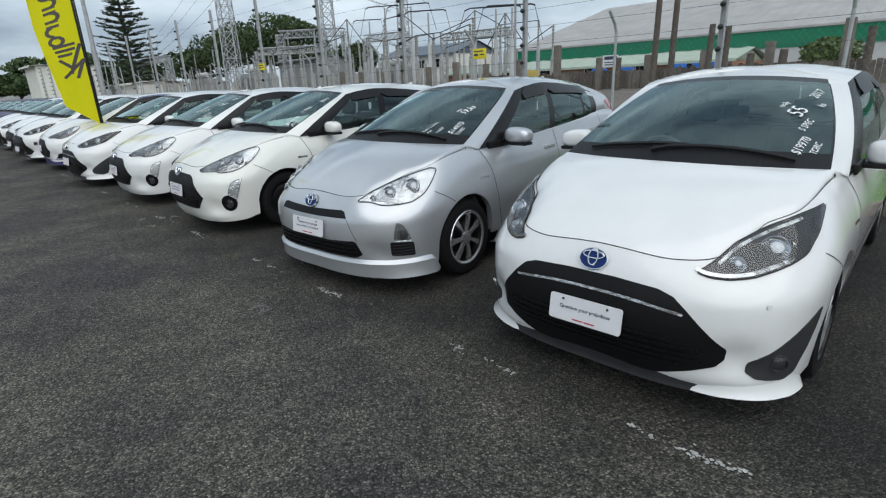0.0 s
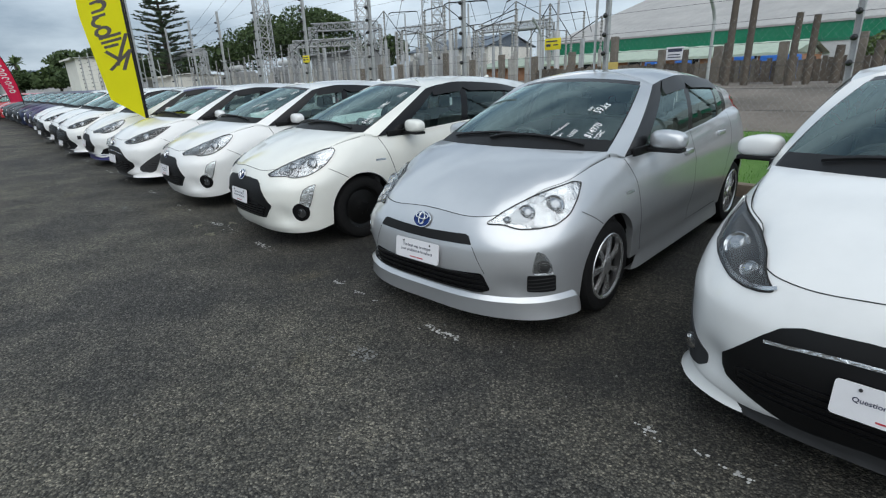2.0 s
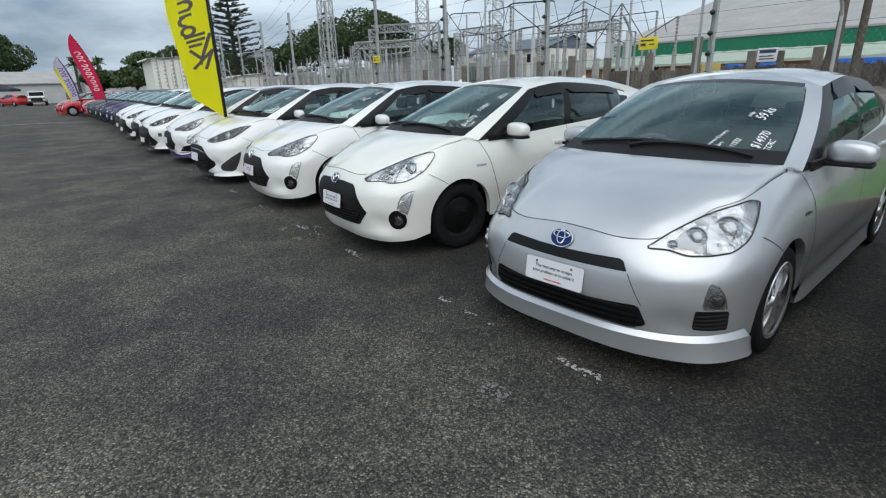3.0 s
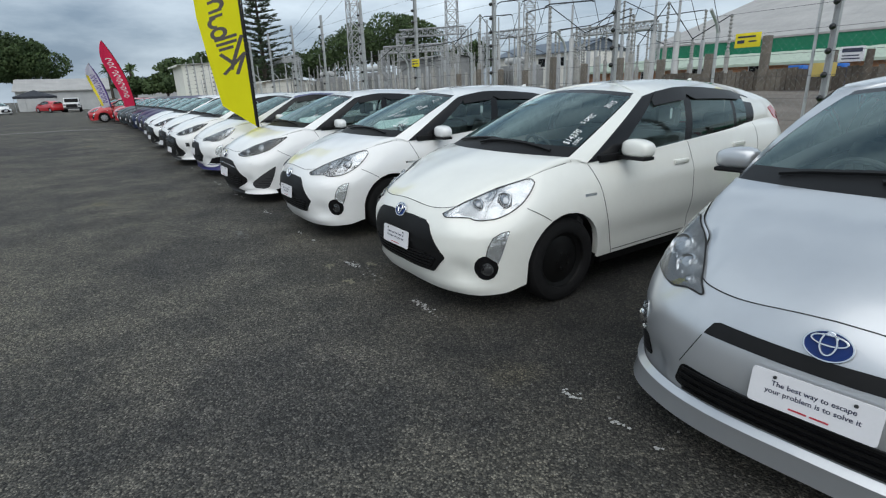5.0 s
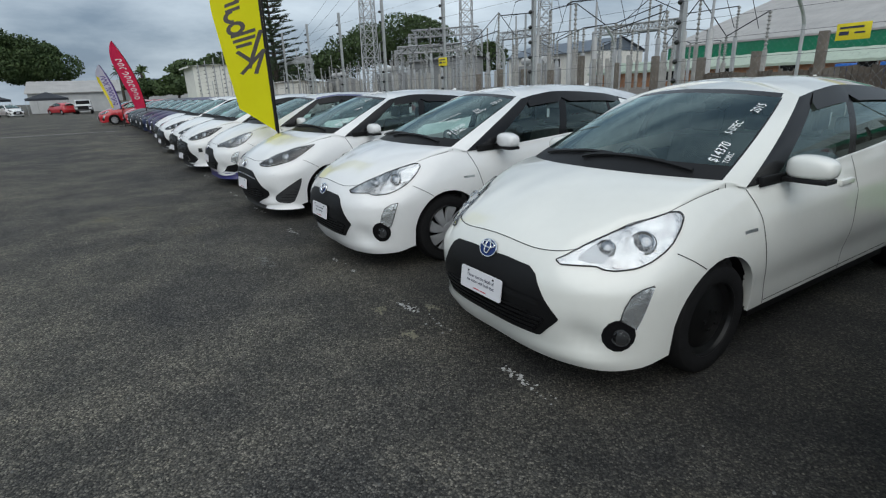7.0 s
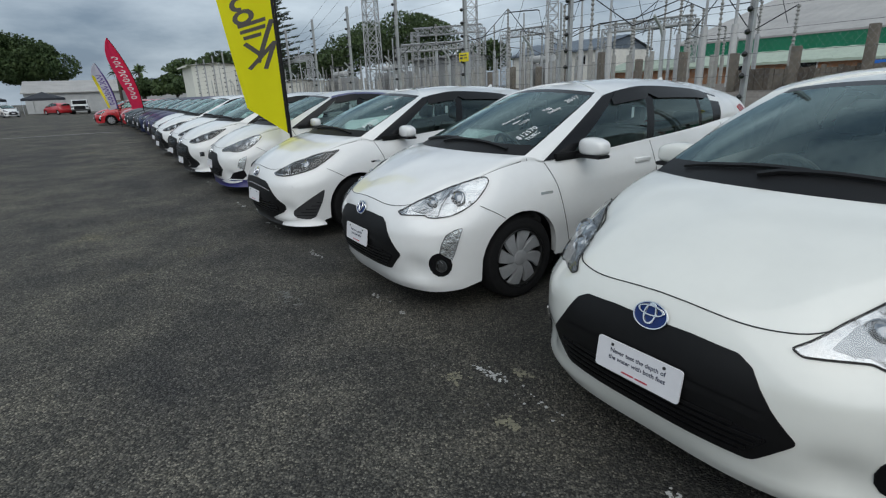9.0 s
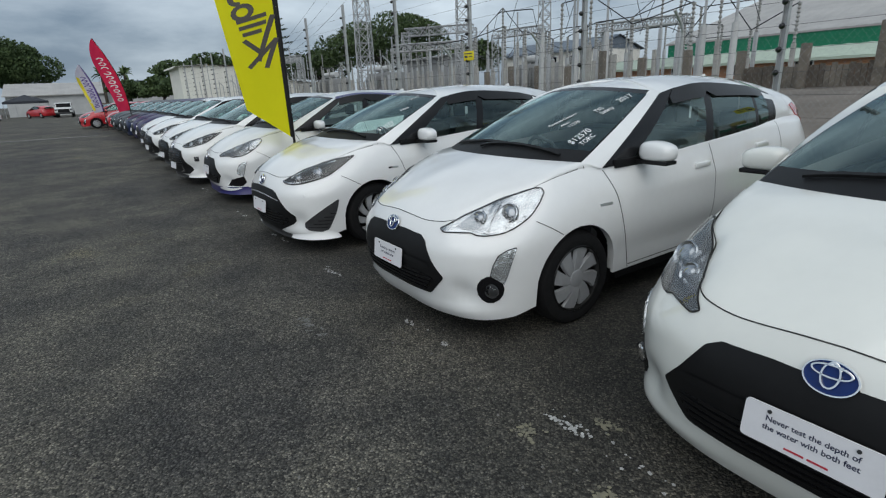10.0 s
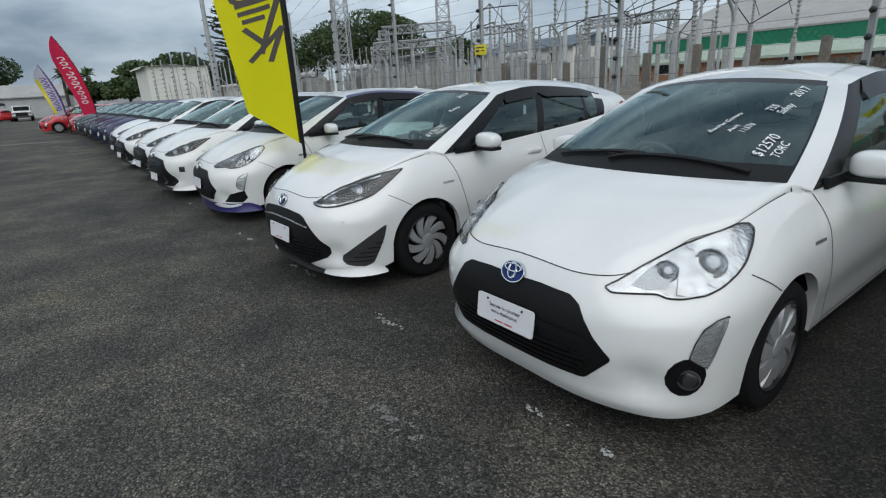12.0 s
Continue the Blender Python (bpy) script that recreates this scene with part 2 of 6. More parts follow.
def patch(bvh, axis, poly, off=0.003, sink=0.012, step=0.05, dome=0.0):
    """A panel cut to a 2D outline and laid on a surface, proud by off, with a rim that sinks into it."""
    bm = bmesh.new()
    bm.faces.new([bm.verts.new((p[0], p[1], 0)) for p in poly])
    us, vs = [p[0] for p in poly], [p[1] for p in poly]
    for k, lo, hi in ((0, min(us), max(us)), (1, min(vs), max(vs))):
        c = math.ceil((hi - lo) / step)
        for i in range(1, c):
            co, no = [0, 0, 0], [0, 0, 0]
            co[k], no[k] = lo + (hi - lo) * i / c, 1
            bmesh.ops.bisect_plane(bm, geom=bm.verts[:] + bm.edges[:] + bm.faces[:], plane_co=co, plane_no=no, dist=1e-5)
    bmesh.ops.triangulate(bm, faces=[f for f in bm.faces if len(f.verts) > 4])
    edge = [v for v in bm.verts if any(e.is_boundary for e in v.link_edges)]
    rim = np.array([v.co[:2] for v in edge])
    size = max(1e-6, min(max(us) - min(us), max(vs) - min(vs)) / 2)
    normals = {}
    for v in bm.verts[:]:
        p, nrm = project(bvh, axis, v.co.x, v.co.y)
        d = min(np.hypot(rim[:, 0] - v.co.x, rim[:, 1] - v.co.y)) / size if dome else 0
        v.co = p + nrm * (off + dome * min(1, d) ** 0.6)
        normals[v] = nrm
    if sink:
        old = [e for e in bm.edges if e.is_boundary]
        src = {v: normals[v] for e in old for v in e.verts}
        made = {}
        for e in old:
            a, b = e.verts
            for w in (a, b):
                if w not in made:
                    made[w] = bm.verts.new(w.co - src[w] * (off + sink))
            bm.faces.new((a, b, made[b], made[a]))
    bmesh.ops.recalc_face_normals(bm, faces=bm.faces[:])
    m = AXES[axis] if isinstance(axis, str) else axis
    d = m.to_3x3() @ Vector((0, 0, 1))
    bm.faces.ensure_lookup_table()
    if sum(f.normal.dot(d) * f.calc_area() for f in bm.faces) < 0:
        bmesh.ops.reverse_faces(bm, faces=bm.faces[:])
    return bm


def ribbon(bvh, axis, line, width=0.006, off=0.0015, step=0.03, bm=None):
    """A narrow strip along a 2D line laid on a surface."""
    bm = bm or bmesh.new()
    pts = []
    for a, b in zip(line, line[1:]):
        c = max(1, math.ceil(math.dist(a, b) / step))
        pts += [(a[0] + (b[0] - a[0]) * i / c, a[1] + (b[1] - a[1]) * i / c) for i in range(c)]
    pts.append(line[-1])
    hit = [project(bvh, axis, *p) for p in pts]
    rows = []
    for i, (p, n) in enumerate(hit):
        d = (hit[min(i + 1, len(hit) - 1)][0] - hit[max(i - 1, 0)][0]).normalized()
        s = n.cross(d).normalized() * width / 2
        rows.append((bm.verts.new(p + n * off - s), bm.verts.new(p + n * off + s)))
    for a, b in zip(rows, rows[1:]):
        bm.faces.new((a[0], a[1], b[1], b[0]))
    bmesh.ops.recalc_face_normals(bm, faces=bm.faces[:])
    return bm


def spline2(pts, n=6):
    """A smooth 2D line through points."""
    out = []
    for i in range(len(pts) - 1):
        p = [np.array(pts[min(max(i + k, 0), len(pts) - 1)], float) for k in (-1, 0, 1, 2)]
        for j in range(n):
            u = j / n
            out.append(tuple(0.5 * (2 * p[1] + (p[2] - p[0]) * u + (2 * p[0] - 5 * p[1] + 4 * p[2] - p[3]) * u * u + (3 * p[1] - p[0] - 3 * p[2] + p[3]) * u**3)))
    out.append(tuple(pts[-1]))
    return out

# ---- the hatchback: x forward from the front axle, y to its left, z up ----
from mathutils.bvhtree import BVHTree

NOSE, TAIL, BASE, HALF = 0.87, 0.66, 2.69, 0.845
WHEEL_R, ARCH_R = 0.302, 0.345
S_PILLAR = 1.048  # where the windscreen ends and the side glass begins


def outline(s):
    """The widest line of the body in plan: 0 nose, 1 front axle, 2 rear axle, 3 tail; with its inward normal."""
    def at(q):
        if q <= 1:
            n = 3.0
            a = q * math.pi / 2
            return NOSE * max(math.cos(a), 0) ** (2 / n), HALF * math.sin(a) ** (2 / n)
        if q <= 2:
            return -(q - 1) * BASE, HALF
        n = 3.0
        a = (3 - q) * math.pi / 2
        return -BASE - TAIL * max(math.cos(a), 0) ** (2 / n), HALF * math.sin(a) ** (2 / n)
    x, y = at(s)
    a, b = at(max(s - 0.004, 0)), at(min(s + 0.004, 3))
    t = np.array((b[0] - a[0], b[1] - a[1]))
    if s < 0.004:
        t = np.array((0, 1.0))
    if s > 2.996:
        t = np.array((0, -1.0))
    t /= np.linalg.norm(t)
    return np.array((x, y)), np.array((t[1], -t[0])) * -1.0


Z_EDGE = [(0, 0.738), (0.15, 0.717), (0.25, 0.724), (0.45, 0.763), (0.7, 0.835), (0.87, 0.884), (0.95, 0.922), (1.048, 0.968), (1.15, 0.945), (1.5, 1.0), (2, 1.065), (2.3, 1.07), (3, 1.0)]
IN_EDGE = [(0, 0.085), (0.25, 0.10), (0.45, 0.17), (0.7, 0.225), (0.87, 0.165), (1.0, 0.135), (1.048, 0.12), (1.15, 0.075), (1.3, 0.066), (1.5, 0.062), (2, 0.085), (2.3, 0.10), (3, 0.13)]
Z_MID = [(0, 0.44), (0.5, 0.46), (0.8, 0.55), (1, 0.58), (2, 0.58), (2.4, 0.55), (3, 0.52)]
Z_LOW = [(0, 0.152), (0.4, 0.150), (0.7, 0.165), (0.85, 0.21), (1.1, 0.255), (1.9, 0.265), (2.2, 0.26), (2.4, 0.26), (3, 0.26)]
IN_LOW = [(0, 0.09), (0.35, 0.07), (0.6, 0.03), (0.85, 0.02), (1.2, 0.035), (1.8, 0.035), (2.3, 0.03), (3, 0.08)]


def z_bottom(x, s):
    z = curve(Z_LOW, s)
    for cx in (0, -BASE):
        d = ARCH_R**2 - (x - cx) ** 2
        if d > 0:
            z = max(z, 0.305 + math.sqrt(d))
    return z


def side_point(s, t):
    """Lower body: t from the sill, 0, to the shoulder, 1."""
    p, n = outline(s)
    zb, ze, zm = z_bottom(p[0], s), curve(Z_EDGE, s), curve(Z_MID, s)
    z = zb + (ze - zb) * t
    if z > zm:
        inset = curve(IN_EDGE, s) * ((z - zm) / (ze - zm)) ** (2.3 if s < 1.1 else 2.6)
    else:
        inset = curve(IN_LOW, s) * ((zm - z) / (zm - curve(Z_LOW, s))) ** 1.7
    if 1.05 < s < 1.98:  # hollow along the doors
        w = math.sin((s - 1.05) / 0.93 * math.pi) ** 0.6
        inset += 0.016 * w * math.exp(-((z - 0.40) / 0.09) ** 2) - 0.008 * w * math.exp(-((z - 0.80) / 0.05) ** 2)
    if s < 0.9:  # hollow beside the grille and a soft brow under the lamps
        inset += 0.032 * math.exp(-((s - 0.43 + 0.35 * (z - 0.335)) / 0.085) ** 2 - ((z - 0.33) / 0.075) ** 2)
        inset -= 0.012 * math.exp(-((s - 0.45) / 0.25) ** 2 - ((z - 0.585) / 0.05) ** 2)
        inset -= 0.020 * math.exp(-((s - 0.40) / 0.25) ** 2 - ((z - 0.205) / 0.035) ** 2)
    q = p + n * inset
    return np.array((q[0], max(q[1], 0), z))


def cowl(s):
    """Base of the glass."""
    if s <= S_PILLAR:
        y = 0.70 * (s / S_PILLAR) ** 0.92
        return np.array((0.10 - 0.23 * (y / 0.70) ** 2.2, y, 1.022 - 0.02 * (y / 0.70) ** 2))
    return curve([(S_PILLAR, (-0.13, 0.70, 1.002)), (1.093, (-0.25, 0.762, 0.958)), (1.185, (-0.50, 0.775, 0.966)), (1.504, (-1.36, 0.777, 1.02)), (1.785, (-2.12, 0.757, 1.07)),
                  (1.874, (-2.36, 0.735, 1.092)), (2.0, (-2.68, 0.70, 1.11)), (2.3, (-3.14, 0.63, 1.11)), (2.6, (-3.27, 0.38, 1.10)), (3.0, (-3.30, 0, 1.10))], s)


def roof_edge(s):
    if s <= S_PILLAR:
        y = 0.505 * (s / S_PILLAR) ** 0.92
        return np.array((-0.94 - 0.11 * (y / 0.505) ** 2, y, 1.435 - 0.038 * (y / 0.505) ** 2))
    return curve([(S_PILLAR, (-1.05, 0.505, 1.397)), (1.093, (-1.02, 0.60, 1.378)), (1.185, (-1.17, 0.612, 1.408)), (1.504, (-1.47, 0.62, 1.434)), (1.541, (-1.56, 0.62, 1.432)), (1.785, (-2.15, 0.612, 1.39)),
                  (1.874, (-2.42, 0.602, 1.345)), (1.93, (-2.58, 0.595, 1.315)), (2.0, (-2.72, 0.587, 1.29)), (2.3, (-3.10, 0.53, 1.272)), (2.6, (-3.22, 0.32, 1.315)), (3.0, (-3.25, 0, 1.34))], s)


def roof_top(s):
    e = roof_edge(s)
    x = curve([(0, -0.94), (S_PILLAR, -1.30), (1.5, -1.75), (2.0, -2.5), (2.3, -2.97), (3.0, -3.19)], s)
    z = curve([(0, 1.435), (S_PILLAR, 1.475), (1.5, 1.497), (2.0, 1.465), (2.3, 1.395), (3, 1.345)], s)
    return np.array((x, 0, z)) if 0 < s < 3 else e


def bonnet_point(s, t):
    a, b = side_point(s, 1), cowl(s)
    p = a + (b - a) * t
    h = curve([(0, 0.052), (0.5, 0.045), (0.9, 0.024), (1.1, 0.012), (1.3, 0.004), (3, 0.002)], s)
    p[2] += h * 4 * t * (1 - t) * (1.25 - 0.5 * t)
    return p


def glass_point(s, t):
    a, b = cowl(s), roof_edge(s)
    p = a + (b - a) * t
    out = 0.028 * 4 * t * (1 - t)
    d = np.array((1.0, 0, 0.9)) if s < 0.6 else (np.array((0.4, 1, 0.3)) if s < S_PILLAR + 0.1 else (np.array((0, 1, 0.1)) if s < 2.1 else np.array((-1, 0.3, 0.2))))
    if s < S_PILLAR:
        w = min(1, s / S_PILLAR)
        d = np.array((1 - 0.6 * w, w, 0.9 - 0.5 * w))
    return p + d / np.linalg.norm(d) * out


def roof_point(s, t):
    a, b = roof_edge(s), roof_top(s)
    p = a + (b - a) * t
    p[2] = a[2] + (b[2] - a[2]) * (1 - (1 - t) ** 2) + 0.012 * math.sin(math.pi * t) * (1 if S_PILLAR < s < 2.3 else 0)
    return p


def stations():
    out = set(np.linspace(0, 0.999, 26)) | set(np.linspace(1, 2, 38)) | set(np.linspace(2.001, 3, 16))
    for cx in (0.0, -BASE):
        for i in range(17):
            x = cx + ARCH_R * math.cos(math.pi * i / 16)
            for e in ((0.004, -0.004) if i in (0, 16) else (0,)):
                x2 = x + (e if i == 0 else -e)
                if x2 > 0:
                    q = min(x2 / NOSE, 1) ** (3.0 / 2)
                    s = math.acos(q) / (math.pi / 2)
                elif x2 >= -BASE:
                    s = 1 + -x2 / BASE
                else:
                    q = min((-x2 - BASE) / TAIL, 1) ** (3.0 / 2)
                    s = 3 - math.acos(q) / (math.pi / 2)
                    s = 2 + (3 - (3 - math.asin(q) / (math.pi / 2)))
                out.add(s)
    for s in (1.033, S_PILLAR, 1.07, 1.093, 1.185, 1.504, 1.541, 1.785, 1.803, 1.874, 1.93, 2.07, 2.45):
        out.add(s)
    out = sorted(out)
    keep = [out[0]]
    for s in out[1:]:
        if s - keep[-1] > 0.0012:
            keep.append(s)
    return keep


N1, N2, N3, N4 = 18, 12, 15, 5
STATIONS = stations()
GRID = [[side_point(s, j / N1) for j in range(N1 + 1)] + [bonnet_point(s, j / N2) for j in range(1, N2 + 1)]
        + [glass_point(s, j / N3) for j in range(1, N3 + 1)] + [roof_point(s, j / N4) for j in range(1, N4 + 1)] for s in STATIONS]
ROWS_ALL = N1 + N2 + N3 + N4


def pane_of(i, j):
    """Which part the cell between stations i, i+1 and rows j, j+1 belongs to."""
    s = (STATIONS[i] + STATIONS[i + 1]) / 2
    if N1 <= j < N1 + N2:
        return "bonnet" if s < S_PILLAR else "body"
    k = j - N1 - N2
    if 0 <= k < N3:
        if s < 1.033:
            return "windscreen" if 1 < k < N3 - 1 else ("cowl" if k <= 1 else "frit")
        if s < S_PILLAR:
            return "frit" if k < N3 - 1 else "body"
        if s < 1.093:
            return "body"
        if k >= N3 - 1:
            return "window_trim" if s < 1.93 else "body"
        if s < 1.185:
            return "window_trim"
        if s < 1.504:
            return "front_window"
        if s < 1.541:
            return "window_trim"
        if s < 1.785:
            return "rear_window"
        if s < 1.803:
            return "window_trim"
        if s < 1.874:
            return "quarter_window" if k < N3 - 3 else "window_trim"
        if s < 2.07:
            return "window_trim" if k < N3 - 4 and s < 1.93 else "body"
        if s > 2.45:
            return "back_window" if 1 <= k < N3 - 1 else "body"
        return "body"
    return "body"


def grid_mesh(which, mirror):
    """One half (mirror 1 or -1), or both halves (0), of a named set of cells."""
    bm = bmesh.new()
    for sign in ((1, -1) if mirror == 0 else (mirror,)):
        vs = {}

        def vert(i, j):
            if (i, j) not in vs:
                p = GRID[i][j]
                vs[i, j] = bm.verts.new((p[0], sign * p[1], p[2]))
            return vs[i, j]
        for i in range(len(STATIONS) - 1):
            for j in range(ROWS_ALL):
                if pane_of(i, j) in which:
                    q = [vert(i, j), vert(i + 1, j), vert(i + 1, j + 1), vert(i, j + 1)]
                    try:
                        bm.faces.new(q if sign > 0 else q[::-1])
                    except ValueError:
                        pass
    bmesh.ops.remove_doubles(bm, verts=bm.verts[:], dist=0.0006)
    bmesh.ops.dissolve_degenerate(bm, edges=bm.edges[:], dist=1e-5)
    return bm


ALL_CELLS = ("body", "bonnet", "windscreen", "cowl", "frit", "window_trim", "front_window", "rear_window", "quarter_window", "back_window")


def make_bvh():
    bm = grid_mesh(ALL_CELLS, 0)
    bmesh.ops.triangulate(bm, faces=bm.faces[:])
    t = BVHTree.FromBMesh(bm)
    bm.free()
    return t


BVH = make_bvh()


def lip(bm, depth, test=None):
    """Fold the open lower rim of a shell inwards."""
    edges = [e for e in bm.edges if e.is_boundary and (test is None or test(e))]
    made = {}
    for e in edges:
        for v in e.verts:
            if v not in made:
                d = Vector((0, -1 if v.co.y > 0 else 1, 0)) if abs(v.co.x + 1.2) < 1.6 else Vector((-1 if v.co.x > 0 else 1, 0, 0))
                made[v] = bm.verts.new(v.co + d * depth + Vector((0, 0, 0.01)))
    for e in edges:
        a, b = e.verts
        try:
            bm.faces.new((a, b, made[b], made[a]))
        except ValueError:
            pass


def wheel_mesh_parts(kind, parent):
    """Tyre and rim with the axle along y and the outer face at +y."""
    turn = Matrix.Rotation(radians(-90), 4, "X")
    w = 0.088
    part("tyre", lathe([(0.2, -w), (0.255, -w - 0.004), (0.285, -w + 0.004), (WHEEL_R, -w + 0.03), (WHEEL_R + 0.002, 0), (WHEEL_R, w - 0.03), (0.285, w - 0.004), (0.255, w + 0.004), (0.215, w), (0.2, w - 0.01)], 48, turn), M["rubber"], parent)
    if kind == "steel":
        bm = lathe([(0.212, w - 0.004), (0.205, w - 0.006), (0.198, w - 0.03), (0.17, w - 0.045), (0.13, w - 0.03), (0.085, w - 0.03), (0.06, w - 0.015), (0.03, w - 0.012), (0, w - 0.012)], 40, turn)
        part("rim", bm, M["steel_black"], parent, "black steel wheel")
        for i in range(5):
            bm = bmesh.new()
            a = 2 * math.pi * i / 5
            tube(bm, (0.055 * math.cos(a), w - 0.03, 0.055 * math.sin(a)), (0.055 * math.cos(a), w - 0.004, 0.055 * math.sin(a)), 0.011, seg=6)
            part("wheel_nut", bm, M["steel_black"], parent)
        return
    part("rim", lathe([(0.217, w - 0.002), (0.212, w + 0.003), (0.203, w), (0.198, w - 0.02), (0.19, w - 0.05), (0.02, w - 0.06), (0, w - 0.06)], 40, turn), M["steel_black"], parent)
    if kind == "alloy":
        part("rim_lip", lathe([(0.218, w - 0.001), (0.213, w + 0.005), (0.203, w + 0.003), (0.194, w - 0.006)], 40, turn), M["alloy"], parent)
    bm = bmesh.new()
    count, sweep, wide = {"alloy": (7, 0.0, 0.056), "cover": (8, 0.30, 0.092), "swirl": (9, 0.62, 0.070)}[kind]
    for i in range(count):
        a0 = 2 * math.pi * i / count
        rows = []
        for k in range(6):
            u = k / 5
            r, a = 0.045 + 0.157 * u, a0 + sweep * u
            c, tn = Vector((math.cos(a), 0, math.sin(a))), Vector((-math.sin(a), 0, math.cos(a)))
            hw = wide * (0.55 + 0.75 * u) * (1 if kind != "alloy" else 0.62 + 0.5 * abs(u - 0.5))
            y = w - 0.006 - 0.008 * u + 0.006 * math.sin(math.pi * u)
            rows.append([bm.verts.new(c * r + tn * (hw * f) + Vector((0, y - d, 0))) for f, d in ((-0.5, 0.022), (-0.42, 0), (0.42, 0.004), (0.5, 0.022))])
        for p, q in zip(rows, rows[1:]):
            for k in range(3):
                bm.faces.new((p[k], p[k + 1], q[k + 1], q[k]))
    bmesh.ops.recalc_face_normals(bm, faces=bm.faces[:])
    part("spokes", bm, M["alloy"] if kind == "alloy" else M["hub_grey"], parent)
    part("hub_cap", lathe([(0.058, w - 0.02), (0.055, w - 0.004), (0.04, w + 0.001), (0, w + 0.002)], 24, turn), M["alloy"] if kind == "alloy" else M["hub_grey"], parent)


def make_emblem(parent, y, z, bvh):
    p, n = project(bvh, "front", y, z)
    m = Matrix.Translation(p + n * 0.004) @ n.to_track_quat("Z", "Y").to_matrix().to_4x4()
    bm = lathe([(1, 0), (0.98, 0.006), (0, 0.009)], 32, m @ Matrix.Diagonal((0.066, 0.048, 1, 1)))
    e = part("emblem", bm, M["blue_emblem"], parent, "round blue emblem with chrome rings")
    bm = bmesh.new()
    for cx, cy, rx, ry, z0, w in ((0, 0, 0.066, 0.048, 0.004, 0.008), (0, 0.006, 0.022, 0.036, 0.010, 0.009), (0, 0.018, 0.048, 0.017, 0.010, 0.009)):
        ring(bm, m, cx, cy, rx, ry, z0, w)
    part("emblem_ring", bm, M["chrome"], e)


def ring(bm, m, cx, cy, rx, ry, z0, w, seg=32, h=0.005):
    rows = []
    for i in range(seg):
        a = 2 * math.pi * i / seg
        c, s = math.cos(a), math.sin(a)
        rows.append([bm.verts.new(m @ Vector((cx + (rx + d) * c, cy + (ry + d) * s, z0 + k))) for d, k in ((w / 2, 0), (w / 4, h), (-w / 4, h), (-w / 2, 0))])
    for i in range(seg):
        a, b = rows[i], rows[(i + 1) % seg]
        for k in range(3):
            bm.faces.new((a[k], b[k], b[k + 1], a[k + 1]))


def words(name, text, size, m, material, parent, bold=0.0, align="CENTER"):
    cu = bpy.data.curves.new(name, "FONT")
    cu.body, cu.size, cu.align_x, cu.align_y, cu.offset = text, size, align, "CENTER", bold
    cu.resolution_u = 3
    ob = bpy.data.objects.new(name, cu)
    scene.collection.objects.link(ob)
    me = bpy.data.meshes.new_from_object(ob.evaluated_get(bpy.context.evaluated_depsgraph_get()))
    bpy.data.objects.remove(ob)
    me.transform(m)
    me.materials.clear()
    me.materials.append(material)
    o = new(name, me)
    o.parent = parent
    return o


def make_plate(parent, y, z, lines, w=0.36, h=0.125, fwd=0.02):
    p, n = project(BVH, "front", y, z)
    n = Vector((n.x, n.y, 0.12)).normalized()
    m = Matrix.Translation(p + n * fwd) @ n.to_track_quat("Z", "Y").to_matrix().to_4x4()
    bm = bmesh.new()
    o = rounded([(-w / 2, -h / 2), (w / 2, -h / 2), (w / 2, h / 2), (-w / 2, h / 2)], 4, amount=0.12)
    f = bm.faces.new([bm.verts.new((*q, 0)) for q in o])
    r = bmesh.ops.extrude_face_region(bm, geom=[f])
    bmesh.ops.translate(bm, verts=[v for v in r["geom"] if isinstance(v, bmesh.types.BMVert)], vec=(0, 0, 0.006))
    bmesh.ops.recalc_face_normals(bm, faces=bm.faces[:])
    bm.transform(m)
    pl = part("number_plate", bm, M["plate"], parent, "white dealer plate with dark lettering")
    for i, s in enumerate(lines):
        words("plate_lettering", s, 0.0245, m @ Matrix.Translation((0, 0.022 - 0.028 * (i + (0.5 if len(lines) == 1 else 0)), 0.0068)), M["ink"], pl, 0.0005)
    bm = bmesh.new()
    for x in (-0.03, 0.03):
        box(bm, x - 0.026, x + 0.026, -0.049, -0.043, 0.0064, 0.0072)
    bm.transform(m)
    part("dealer_mark", bm, M["ink_red"], pl)
    for x in (-0.11, 0.11):
        bm = tube(bmesh.new(), (x, 0.045, 0.004), (x, 0.045, 0.01), 0.006, seg=8)
        bm.transform(m)
        part("plate_screw", bm, M["dark_plastic"], pl)


def torus(bm, m, R, r, seg=28, ring_seg=8):
    rows = [[bm.verts.new(m @ Vector(((R + r * math.cos(2 * math.pi * k / ring_seg)) * math.cos(2 * math.pi * i / seg), (R + r * math.cos(2 * math.pi * k / ring_seg)) * math.sin(2 * math.pi * i / seg), r * math.sin(2 * math.pi * k / ring_seg)))) for k in range(ring_seg)] for i in range(seg)]
    for i in range(seg):
        for k in range(ring_seg):
            a, b = rows[i], rows[(i + 1) % seg]
            bm.faces.new((a[k], b[k], b[(k + 1) % ring_seg], a[(k + 1) % ring_seg]))


